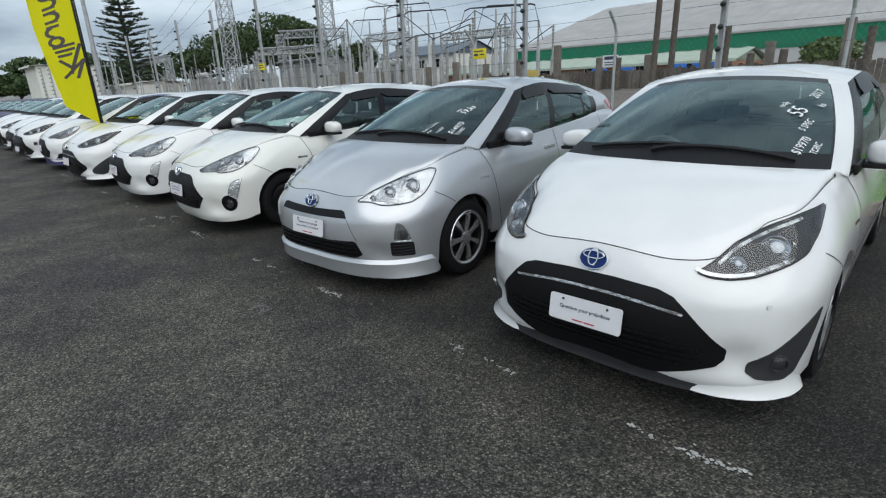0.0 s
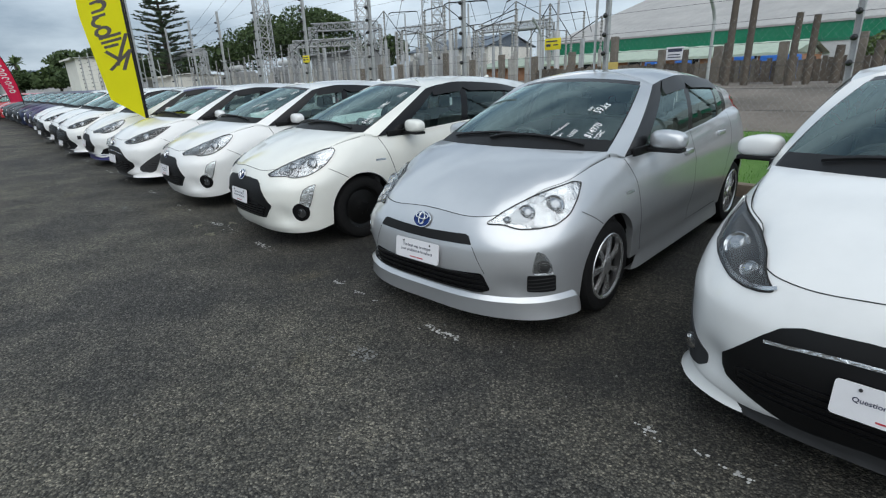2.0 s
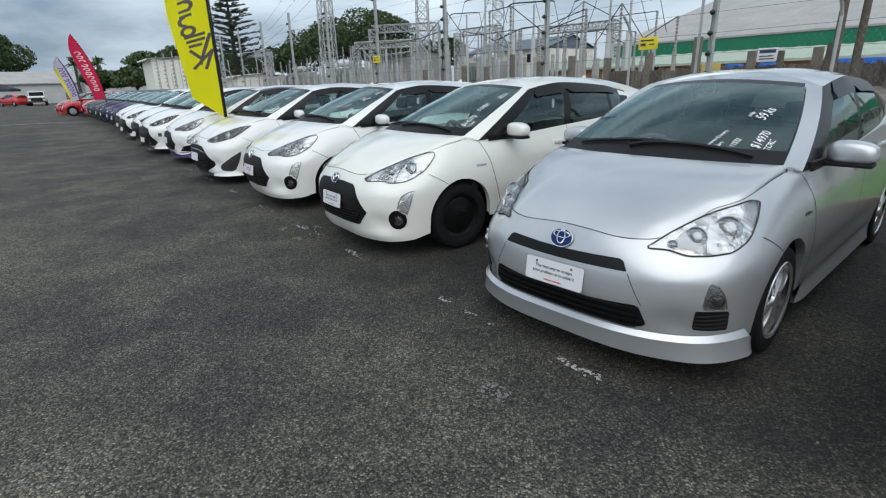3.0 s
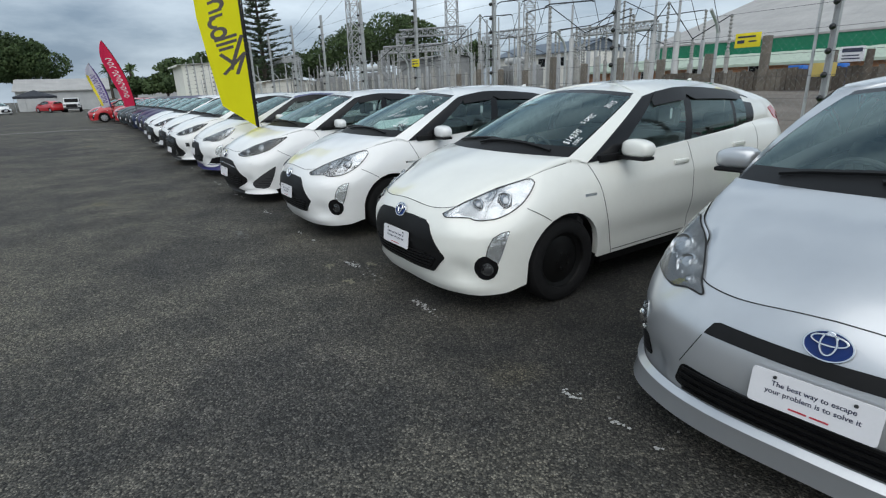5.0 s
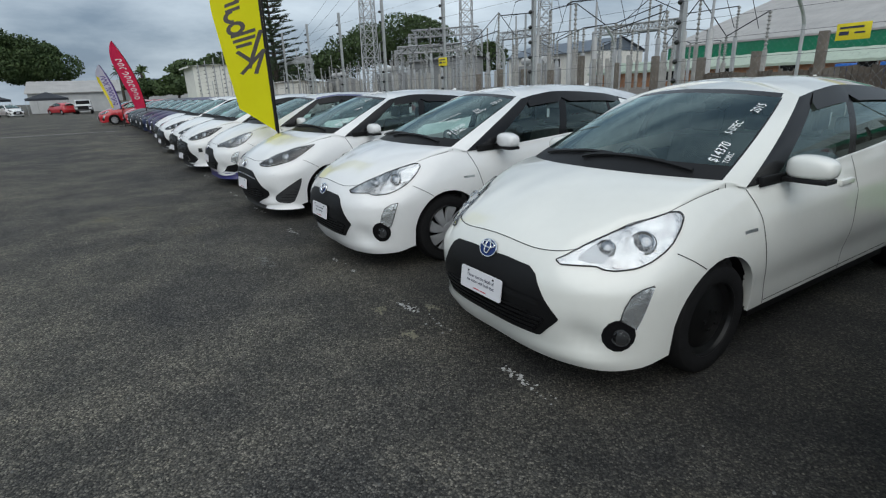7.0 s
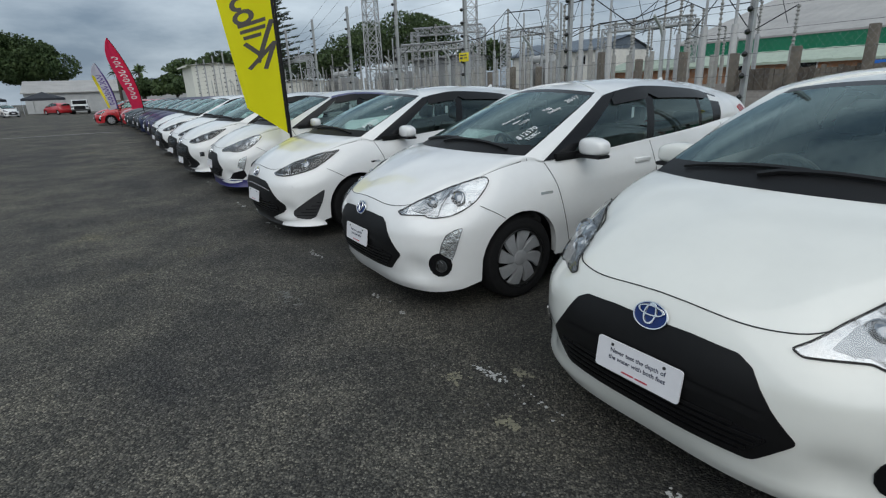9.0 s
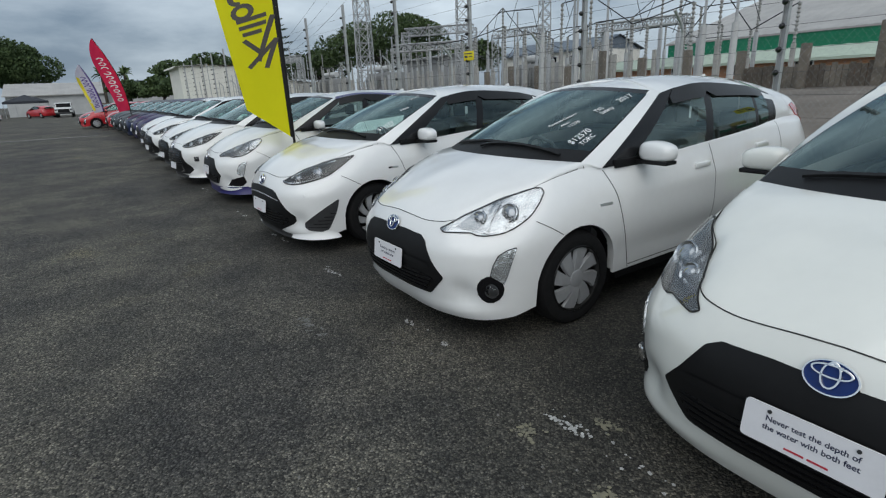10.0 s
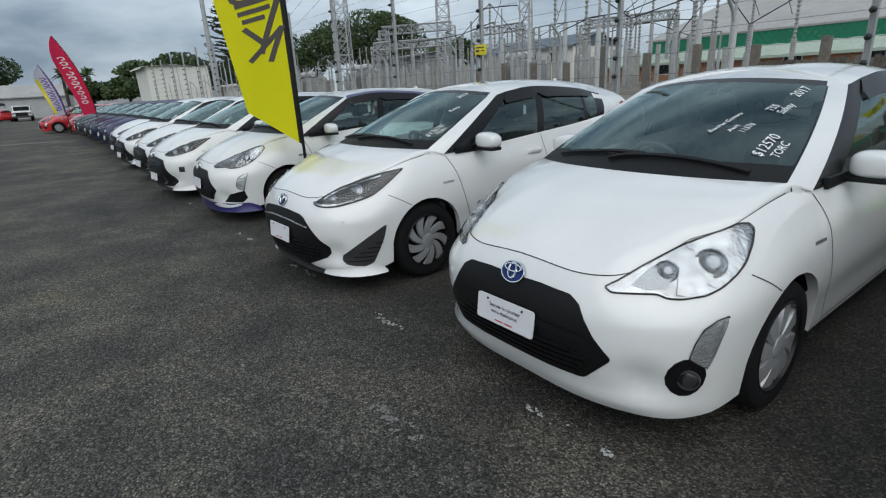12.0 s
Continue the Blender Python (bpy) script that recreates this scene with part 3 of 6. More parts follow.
def make_cabin(c):
    bm = boxes((-0.70, -0.22, -0.69, 0.69, 0.62, 0.93), (-0.54, -0.04, -0.52, 0.52, 0.70, 0.965), (-0.74, -0.54, -0.20, 0.20, 0.40, 0.91), bevel=0.04)
    part("dashboard", bm, M["cabin"], c)
    part("underbody", boxes((-3.15, 0.62, -0.55, 0.55, 0.17, 0.21), (-2.29, -0.42, -0.78, 0.78, 0.19, 0.24)), M["black"], c, smooth=False)
    part("cabin_floor", boxes((-3.05, -0.25, -0.72, 0.72, 0.22, 0.27), (-0.26, -0.20, -0.74, 0.74, 0.27, 0.93), (-3.20, -2.82, -0.64, 0.64, 0.27, 0.80)), M["cabin"], c, smooth=False)
    part("door_card", boxes((-2.5, -0.40, 0.735, 0.755, 0.24, 0.925), (-2.5, -0.40, -0.755, -0.735, 0.24, 0.925)), M["cabin"], c, smooth=False)
    for y in (-0.36, 0.36):
        bm = boxes((-1.52, -1.0, y - 0.25, y + 0.25, 0.27, 0.56), bevel=0.05)
        bk = boxes((-0.06, 0.07, y - 0.24, y + 0.24, 0.0, 0.58), bevel=0.055)
        bk.transform(Matrix.Translation((-1.50, 0, 0.50)) @ Matrix.Rotation(radians(-16), 4, "Y"))
        seat = part("front_seat", bm, M["fabric"], c)
        part("seat_back", bk, M["fabric"], seat)
        hr = boxes((-0.05, 0.05, y - 0.13, y + 0.13, 0.0, 0.17), bevel=0.045)
        hr.transform(Matrix.Translation((-1.685, 0, 1.09)) @ Matrix.Rotation(radians(-10), 4, "Y"))
        part("headrest", hr, M["fabric"], seat)
    bm = boxes((-2.35, -1.95, -0.64, 0.64, 0.27, 0.58), (-2.55, -2.36, -0.64, 0.64, 0.40, 1.02), bevel=0.05)
    rear = part("rear_seat", bm, M["fabric"], c)
    for y in (-0.36, 0.36):
        part("headrest", boxes((-2.57, -2.48, y - 0.12, y + 0.12, 1.03, 1.17), bevel=0.04), M["fabric"], rear)
    bm = bmesh.new()
    m = Matrix.Translation((-0.88, -0.36, 0.885)) @ Matrix.Rotation(radians(-62), 4, "Y")
    torus(bm, m, 0.18, 0.017)
    ball(bm, (-0.88, -0.36, 0.885), 0.07, (0.5, 1, 1))
    sp = boxes((-0.02, 0.02, -0.17, 0.17, -0.012, 0.012), bevel=0.005)
    sp.transform(m @ Matrix.Rotation(radians(90), 4, "Z"))
    tmp = bpy.data.meshes.new("t")
    sp.to_mesh(tmp)
    sp.free()
    bm.from_mesh(tmp)
    tube(bm, (-0.86, -0.36, 0.875), (-0.70, -0.36, 0.81), 0.03)
    part("steering_wheel", bm, M["cabin"], c)
    tag = boxes((-1.30, -1.15, 0.640, 0.672, 1.17, 1.30), bevel=0.012)
    tg = part("key_box", tag, M["black"], c, "black box hanging inside the window")
    card = boxes((-1.345, -1.305, 0.645, 0.657, 1.19, 1.27))
    part("paper_tag", card, M["plate"], tg, "white paper tag")
    bm = boxes((-0.90, -0.87, -0.11, 0.11, 1.285, 1.345), bevel=0.012)
    tube(bm, (-0.88, 0, 1.34), (-0.90, 0, 1.40), 0.012)
    part("inside_mirror", bm, M["cabin"], c)
    bm = bmesh.new()
    for sign in (1, -1):
        vs = [[bm.verts.new((p[0], sign * p[1] * 0.97, p[2] - 0.02)) for p in (roof_edge(s), roof_top(s))] for s in STATIONS]
        for a, b in zip(vs, vs[1:]):
            try:
                bm.faces.new((a[0], a[1], b[1], b[0]))
            except ValueError:
                pass
    part("headliner", bm, M["headliner"], c)


def make_wiper(c, line, up=0.007):
    bm = ribbon(BVH, "top", line, 0.020, up, 0.06)
    r = bmesh.ops.extrude_face_region(bm, geom=bm.faces[:])
    bmesh.ops.translate(bm, verts=[v for v in r["geom"] if isinstance(v, bmesh.types.BMVert)], vec=(0.004, 0, 0.012))
    bmesh.ops.recalc_face_normals(bm, faces=bm.faces[:])
    part("wiper", bm, M["black"], c)


def flip(poly):
    return [(-u, v) for u, v in poly][::-1]


def make_mirror(c, sign, paint):
    bm = bmesh.new()
    ball(bm, (0, 0, 0), 1, (0.085, 0.125, 0.075), 20, 12)
    for v in bm.verts:
        v.co = Vector([math.copysign(abs(q / r) ** 0.62 * r * 0.95, q) for q, r in zip(v.co, (0.085, 0.125, 0.075))])
        v.co.z *= 1.0 - 0.25 * max(0, v.co.y / 0.125) if v.co.z > 0 else 0.82
        if v.co.x < -0.02:
            v.co.x = -0.02 + (v.co.x + 0.02) * 0.35
    bm.transform(Matrix.Translation((-0.62, sign * 0.90, 1.03)) @ Matrix.Diagonal((1, sign, 1, 1)))
    if sign < 0:
        bmesh.ops.reverse_faces(bm, faces=bm.faces[:])
    h = part("door_mirror", bm, paint, c)
    bm = boxes((-0.66, -0.545, 0.77, 1.005, 0.957, 0.982), (-0.64, -0.36, 0.745, 0.785, 0.945, 1.0), bevel=0.008)
    bm.transform(Matrix.Diagonal((1, sign, 1, 1)))
    if sign < 0:
        bmesh.ops.reverse_faces(bm, faces=bm.faces[:])
    part("mirror_arm", bm, M["black"], h, "black mirror base")
    bm = bmesh.new()
    ball(bm, (-0.652, sign * 0.90, 1.03), 1, (0.006, 0.105, 0.055), 16, 8)
    part("mirror_glass", bm, M["mirror"], h)


LAMPS = {1: corner_axis(38), -1: corner_axis(-38)}
LAMP = LAMPS[1]


def sym(half):
    """A closed outline from its left half, top centre to bottom centre, in (y, z)."""
    return half + [(-y, z) for y, z in reversed(half) if abs(y) > 1e-4]


LATE_LAMP = [(-0.137, 0.683), (-0.09, 0.668), (-0.02, 0.662), (0.07, 0.668), (0.168, 0.689), (0.25, 0.710), (0.322, 0.737), (0.40, 0.80), (0.493, 0.894), (0.44, 0.886), (0.345, 0.871), (0.20, 0.832), (0.045, 0.783), (-0.05, 0.732)]
STYLES = {
    "late": dict(
        lamp=LATE_LAMP, bulbs=[(0.19, 0.758, 0.052), (0.02, 0.712, 0.034)], bezel="lamp_dark", emblem=0.672, plate=0.422,
        grille=[(0, 0.617), (0.12, 0.617), (0.30, 0.604), (0.366, 0.582), (0.422, 0.532), (0.50, 0.448), (0.566, 0.37), (0.56, 0.315), (0.535, 0.285), (0.44, 0.245), (0.30, 0.195), (0, 0.185)],
        mesh=[(0, 0.41), (0.38, 0.40), (0.50, 0.355), (0.49, 0.295), (0.40, 0.27), (0, 0.26)]),
    "mid": dict(
        lamp=[(-0.125, 0.69), (-0.10, 0.674), (0, 0.677), (0.068, 0.678), (0.10, 0.666), (0.153, 0.663), (0.24, 0.674), (0.304, 0.697), (0.36, 0.733), (0.395, 0.765), (0.428, 0.82), (0.443, 0.868), (0.425, 0.890), (0.384, 0.893), (0.28, 0.862), (0.151, 0.818), (0.0, 0.755)],
        bulbs=[(0.262, 0.77, 0.056), (0.10, 0.745, 0.042)], bezel="lamp_silver", emblem=0.66, plate=0.468,
        grille=[(0, 0.650), (0.15, 0.652), (0.31, 0.640), (0.36, 0.612), (0.435, 0.50), (0.508, 0.412), (0.395, 0.29), (0.185, 0.286), (0, 0.286)],
        mesh=[(0, 0.43), (0.34, 0.42), (0.445, 0.40), (0.37, 0.308), (0.18, 0.302), (0, 0.302)]),
    "early": dict(
        lamp=[(-0.133, 0.69), (-0.033, 0.690), (0.048, 0.666), (0.16, 0.666), (0.263, 0.678), (0.345, 0.721), (0.395, 0.79), (0.431, 0.868), (0.378, 0.878), (0.25, 0.846), (0.11, 0.803), (-0.03, 0.748)],
        bulbs=[(0.252, 0.77, 0.056), (0.098, 0.738, 0.046), (-0.01, 0.708, 0.022)], bezel="lamp_silver", emblem=0.668, plate=0.485,
        grille=[(0, 0.622), (0.20, 0.627), (0.33, 0.630), (0.352, 0.622), (0.38, 0.577), (0.10, 0.571), (0, 0.571)],
        mesh=[(0, 0.405), (0.19, 0.405), (0.45, 0.42), (0.485, 0.315), (0.41, 0.288), (0.09, 0.300), (0, 0.300)]),
    "sport": dict(
        lamp=LATE_LAMP, bulbs=[(0.19, 0.755, 0.055), (0.04, 0.71, 0.04)], bezel="lamp_dark", emblem=0.68, plate=0.34,
        grille=[(0, 0.655), (0.20, 0.65), (0.45, 0.61), (0.49, 0.50), (0.62, 0.28), (0.56, 0.215), (0, 0.20)],
        mesh=[(0, 0.62), (0.38, 0.60), (0.43, 0.50), (0.48, 0.36), (0, 0.35)]),
}


def lamp_bowl(sign, u, z, r, parent):
    """A round reflector with a bright ring and a dark projector lens."""
    ax = LAMPS[sign]
    p, n = project(BVH, ax, sign * u, z)
    d = (n + Vector((0.9, 0, 0))).normalized()
    m = Matrix.Translation(p + n * 0.002) @ d.to_track_quat("Z", "Y").to_matrix().to_4x4()
    part("reflector", lathe([(r * 1.12, -0.012), (r * 1.08, 0.006), (r, 0.010), (r * 0.88, 0.006), (r * 0.76, 0.003)], 24, m), M["lamp_silver"], parent)
    part("projector", lathe([(r * 0.80, 0.004), (r * 0.66, 0.013), (r * 0.36, 0.019), (0, 0.021)], 24, m), M["projector"], parent)


def slats(outline_half, parent, count, bvh=None):
    """Thin bars across a grille opening."""
    ys = [p[0] for p in outline_half]
    zs = [p[1] for p in outline_half]
    lo, hi = min(zs), max(zs)
    for i in range(count):
        z = lo + (hi - lo) * (i + 0.5) / count
        w = 0
        for (y0, z0), (y1, z1) in zip(outline_half, outline_half[1:]):
            if (z0 - z) * (z1 - z) <= 0 and z0 != z1:
                w = max(w, y0 + (y1 - y0) * (z - z0) / (z1 - z0))
        w = max(w - 0.015, 0.05)
        bm = ribbon(BVH, "front", [(-w, z), (0, z), (w, z)], 0.012, 0.007, 0.08)
        r = bmesh.ops.extrude_face_region(bm, geom=bm.faces[:])
        bmesh.ops.translate(bm, verts=[v for v in r["geom"] if isinstance(v, bmesh.types.BMVert)], vec=(0.006, 0, 0))
        bmesh.ops.recalc_face_normals(bm, faces=bm.faces[:])
        part("grille_slat", bm, M["black"], parent)


def skirt(s0, s1, top, low, out, sign, taper=0.12, ledge=0.0):
    """A flared lip hung round the foot of the bumper or sill."""
    bm = bmesh.new()
    rows = []
    n = 26
    for i in range(n + 1):
        s = s0 + (s1 - s0) * i / n
        p, nrm = outline(s)
        e = 1.0
        if s1 < 3 and taper:
            e = min(1, (s1 - s) / taper, (s - s0) / taper if s0 > 0 else 1)
        e = 0.15 + 0.85 * max(e, 0) ** 0.5
        zb = curve(Z_LOW, s)
        zt = low + (top - low) * e
        zm = curve(Z_MID, s)
        prof = []
        for k in range(6):
            u = k / 5
            z = zt + (low - zt) * u
            base = curve(IN_LOW, s) * (max(zm - max(z, zb), 0) / (zm - zb)) ** 1.7
            off = base - 0.003 - out * e * u ** 1.6 - ledge * e * min(1, u * 5)
            q = p + nrm * off
            prof.append((q[0], max(q[1], 0), z))
        q = p + nrm * (curve(IN_LOW, s) + 0.05)
        prof.append((q[0], max(q[1], 0), low - 0.004))
        rows.append([bm.verts.new((x, sign * y, z)) for x, y, z in prof])
    for a, b in zip(rows, rows[1:]):
        for k in range(len(a) - 1):
            bm.faces.new((a[k], b[k], b[k + 1], a[k + 1]) if sign > 0 else (a[k], a[k + 1], b[k + 1], b[k]))
    bmesh.ops.remove_doubles(bm, verts=bm.verts[:], dist=0.0005)
    bmesh.ops.recalc_face_normals(bm, faces=bm.faces[:])
    return bm


def visor_mesh(s0, s1, sign):
    """Smoked rain deflector along the head of a side window, standing off the glass."""
    bm = bmesh.new()
    rows = []
    n = 22
    for i in range(n + 1):
        s = s0 + (s1 - s0) * i / n
        e = min(1, (s - s0) / 0.09 + 0.5, (s1 - s) / 0.04 + 0.45)
        col = []
        for k in range(5):
            t = 0.985 - 0.24 * e * k / 4
            p = glass_point(s, t) + np.array((0, 0.004 + 0.003 * k * e, 0.003 * e))
            col.append(bm.verts.new((p[0], sign * p[1], p[2])))
        rows.append(col)
    for a, b in zip(rows, rows[1:]):
        for k in range(4):
            bm.faces.new((a[k], a[k + 1], b[k + 1], b[k]))
    bmesh.ops.recalc_face_normals(bm, faces=bm.faces[:])
    return bm


def car_lamps(c, st, sign):
    lamp = st["lamp"] if sign > 0 else flip(st["lamp"])
    ax = LAMPS[sign]
    h = part("headlight", patch(BVH, ax, rounded(lamp, 3, amount=0.3), 0.002, 0.008), M[st["bezel"]], c, "clear headlight with bright reflectors")
    for u, z, r in st["bulbs"]:
        lamp_bowl(sign, u, z, r, h)
    if st["bezel"] == "lamp_dark":
        low = [(u * sign, z + 0.013) for u, z in st["lamp"][:6]]
        part("daylight_strip", ribbon(BVH, ax, spline2(low, 4), 0.016, 0.006), M["lamp_silver"], h)
        up = [(u * sign, z - 0.016) for u, z in st["lamp"][10:]]
        part("daylight_strip", ribbon(BVH, ax, spline2(up, 4), 0.014, 0.006), M["lamp_silver"], h)
    else:
        cell = [(-0.03, 0.702), (0.03, 0.69), (0.105, 0.692), (0.128, 0.74), (0.12, 0.785), (0.04, 0.755)]
        part("signal_cell", patch(BVH, ax, rounded(cell if sign > 0 else flip(cell), 3), 0.004, 0.004), M["projector"], h, "clear turn signal cell")
        part("lamp_divider", ribbon(BVH, ax, [(0.15 * sign, 0.675), (0.16 * sign, 0.74), (0.20 * sign, 0.825)], 0.03, 0.008), M["lamp_silver"], h)
    part("lens", patch(BVH, ax, rounded(lamp, 3, amount=0.3), 0.012, 0.012, 0.04, 0.012), M["lens"], h)
    edge = rounded(lamp, 3, amount=0.3)
    part("lamp_edge", ribbon(BVH, ax, edge + edge[:1], 0.008, 0.003, 0.05), M["seam"], h)


def car_fogs(c, style, sign, fog, trim):
    ax = LAMPS[sign]

    def sg(pts):
        return [(u * sign, z) for u, z in pts] if sign > 0 else [(u * sign, z) for u, z in pts][::-1]

    def disc(u, z, r, parent):
        p, n = project(BVH, ax, sign * u, z)
        m = Matrix.Translation(p + n * 0.004) @ (n + Vector((0.8, 0, 0))).to_track_quat("Z", "Y").to_matrix().to_4x4()
        part("fog_lamp", lathe([(r * 1.15, 0), (r * 1.1, 0.012), (r * 0.95, 0.012), (r * 0.85, 0.004), (0, 0.010)], 22, m), M["lamp_dark"], parent)
        part("fog_lens", lathe([(r, 0.010), (r * 0.7, 0.018), (0, 0.021)], 22, m), M["lens"], parent)
    if style == "late":
        tri = [(0.41, 0.522), (0.30, 0.45), (0.19, 0.375), (0.085, 0.305), (0.078, 0.262), (0.12, 0.232), (0.25, 0.213), (0.305, 0.235), (0.354, 0.336), (0.39, 0.43)]
        p = part("bumper_vent", patch(BVH, ax, rounded(sg(tri), 3), 0.004), M["dark_plastic"], c, "black triangular bumper vent")
        if fog:
            disc(0.205, 0.305, 0.036, p)
        else:
            for k in range(5):
                z = 0.255 + 0.032 * k
                part("vent_rib", ribbon(BVH, ax, sg([(0.12 + 0.052 * k, z + 0.006), (0.295 + 0.02 * k, z)]), 0.008, 0.009), M["black"], p)
    elif style == "mid":
        drl = [(0.325, 0.598), (0.28, 0.588), (0.233, 0.56), (0.205, 0.505), (0.19, 0.445), (0.225, 0.42), (0.262, 0.392), (0.285, 0.46), (0.305, 0.53)]
        pocket = [(0.186 + 0.077 * math.cos(a), 0.357 + 0.086 * math.sin(a)) for a in (2 * math.pi * i / 14 for i in range(14))]
        if trim:
            pocket = [(-0.01, 0.265), (0.08, 0.36), (0.27, 0.40), (0.29, 0.31), (0.23, 0.26)]
        p = part("fog_pocket", patch(BVH, ax, sg(pocket), 0.003), M["gloss_black"], c, "black fog lamp pocket")
        if not trim:
            disc(0.195, 0.352, 0.038, p)
        rim = sg(drl)
        part("side_lamp_edge", ribbon(BVH, ax, rim + rim[:1], 0.009, 0.005, 0.05), M["seam"], c)
        d = part("side_lamp", patch(BVH, ax, rounded(sg(drl), 3), 0.006), M["lamp_white"], c, "clear vertical side lamp")
        part("lens", patch(BVH, ax, rounded(sg(drl), 3), 0.010, 0.01, 0.05, 0.008), M["lens"], d)
    elif style == "early":
        fogp = [(0.15, 0.556), (0.19, 0.54), (0.232, 0.475), (0.245, 0.414), (0.127, 0.425), (0.132, 0.49)]
        blk = [(0.10, 0.416), (0.262, 0.404), (0.268, 0.303), (0.102, 0.310)]
        p = part("fog_lamp", patch(BVH, ax, rounded(sg(fogp), 3), 0.003), M["lamp_silver"], c)
        disc(0.187, 0.467, 0.034, p)
        part("lens", patch(BVH, ax, rounded(sg(fogp), 3), 0.012, 0.01, 0.05, 0.008), M["lens"], p)
        b = part("bumper_vent", patch(BVH, ax, rounded(sg(blk), 3, amount=0.12), 0.004), M["black"], c, "black slatted bumper vent")
        for k in range(4):
            z = 0.325 + 0.022 * k
            part("vent_rib", ribbon(BVH, ax, sg([(0.105, z), (0.262, z)]), 0.007, 0.009), M["dark_plastic"], b)
        part("bumper_crease", ribbon(BVH, "front", [(sign * 0.385, 0.568), (sign * 0.425, 0.49), (sign * 0.462, 0.42)], 0.004, 0.001), M["seam"], c)
    elif style == "sport":
        p, n = project(BVH, ax, sign * 0.17, 0.47)
        disc(0.17, 0.47, 0.03, part("fog_pocket", patch(BVH, ax, sg([(0.13, 0.43), (0.21, 0.43), (0.21, 0.51), (0.13, 0.51)]), 0.003), M["dark_plastic"], c))
        part("chrome_chevron", ribbon(BVH, "front", [(sign * 0.30, 0.24), (sign * 0.44, 0.27), (sign * 0.42, 0.36)], 0.02, 0.012), M["chrome"], c)


def car_side(c, sign, paint, style):
    ax = "left" if sign > 0 else "right"
    for line in (spline2([(-0.26, 0.945), (-0.33, 0.78), (-0.40, 0.56), (-0.46, 0.40), (-0.50, 0.262)], 4),
                 spline2([(-1.40, 1.01), (-1.44, 0.75), (-1.45, 0.5), (-1.44, 0.27)], 4),
                 spline2([(-2.46, 1.09), (-2.46, 0.90), (-2.36, 0.72), (-2.29, 0.54), (-2.26, 0.40)], 4)):
        part("door_gap", ribbon(BVH, ax, line, 0.006, 0.0012), M["seam"], c)
    part("door_gap", ribbon(BVH, ax, [(-0.50, 0.285), (-1.3, 0.29), (-2.2, 0.30)], 0.006, 0.0012), M["seam"], c)
    part("bumper_gap", ribbon(BVH, ax, [(0.33, 0.725), (0.24, 0.675), (0.16, 0.625)], 0.005, 0.0012), M["seam"], c)
    for x, z in ((-1.27, 0.872), (-2.13, 0.935)):
        p, n = project(BVH, ax, x, z)
        bm = boxes((x - 0.09, x + 0.09, -0.012, 0.022, z - 0.018, z + 0.018), bevel=0.011)
        bm.transform(Matrix.Translation((0, p.y, 0)) @ Matrix.Diagonal((1, sign, 1, 1)))
        if sign < 0:
            bmesh.ops.reverse_faces(bm, faces=bm.faces[:])
        part("door_handle", bm, paint, c)
    part("side_badge", ribbon(BVH, ax, [(-0.17, 0.745), (-0.28, 0.745)], 0.017, 0.003, 0.02), M["chrome"], c, "small chrome lettering badge")
    tail = [(-2.92, 1.20), (-3.02, 1.22), (-3.23, 1.03), (-3.30, 0.86), (-3.19, 0.82), (-3.10, 0.98)]
    part("tail_lamp", patch(BVH, ax, rounded(tail, 3), 0.006, 0.01), M["tail_red"], c, "red tail lamp lens")
    part("rain_visor", visor_mesh(1.172, 1.526, sign), M["visor"], c, "smoked plastic rain visor")
    part("rain_visor", visor_mesh(1.515, 1.86, sign), M["visor"], c)
    for x in (0, -BASE):
        bm = bmesh.new()
        rows = []
        for i in range(25):
            a = -0.35 + (math.pi + 0.7) * i / 24
            rows.append([bm.verts.new((x + (ARCH_R + 0.004) * math.cos(a), sign * y, 0.305 + (ARCH_R + 0.004) * math.sin(a))) for y in (0.40, 0.795)])
        for a, b in zip(rows, rows[1:]):
            bm.faces.new((a[0], a[1], b[1], b[0]))
        part("wheel_arch_liner", bm, M["black"], c)
    if style == "early":
        part("side_skirt", skirt(1.14, 1.86, 0.30, 0.165, 0.02, sign, 0.04), paint, c)


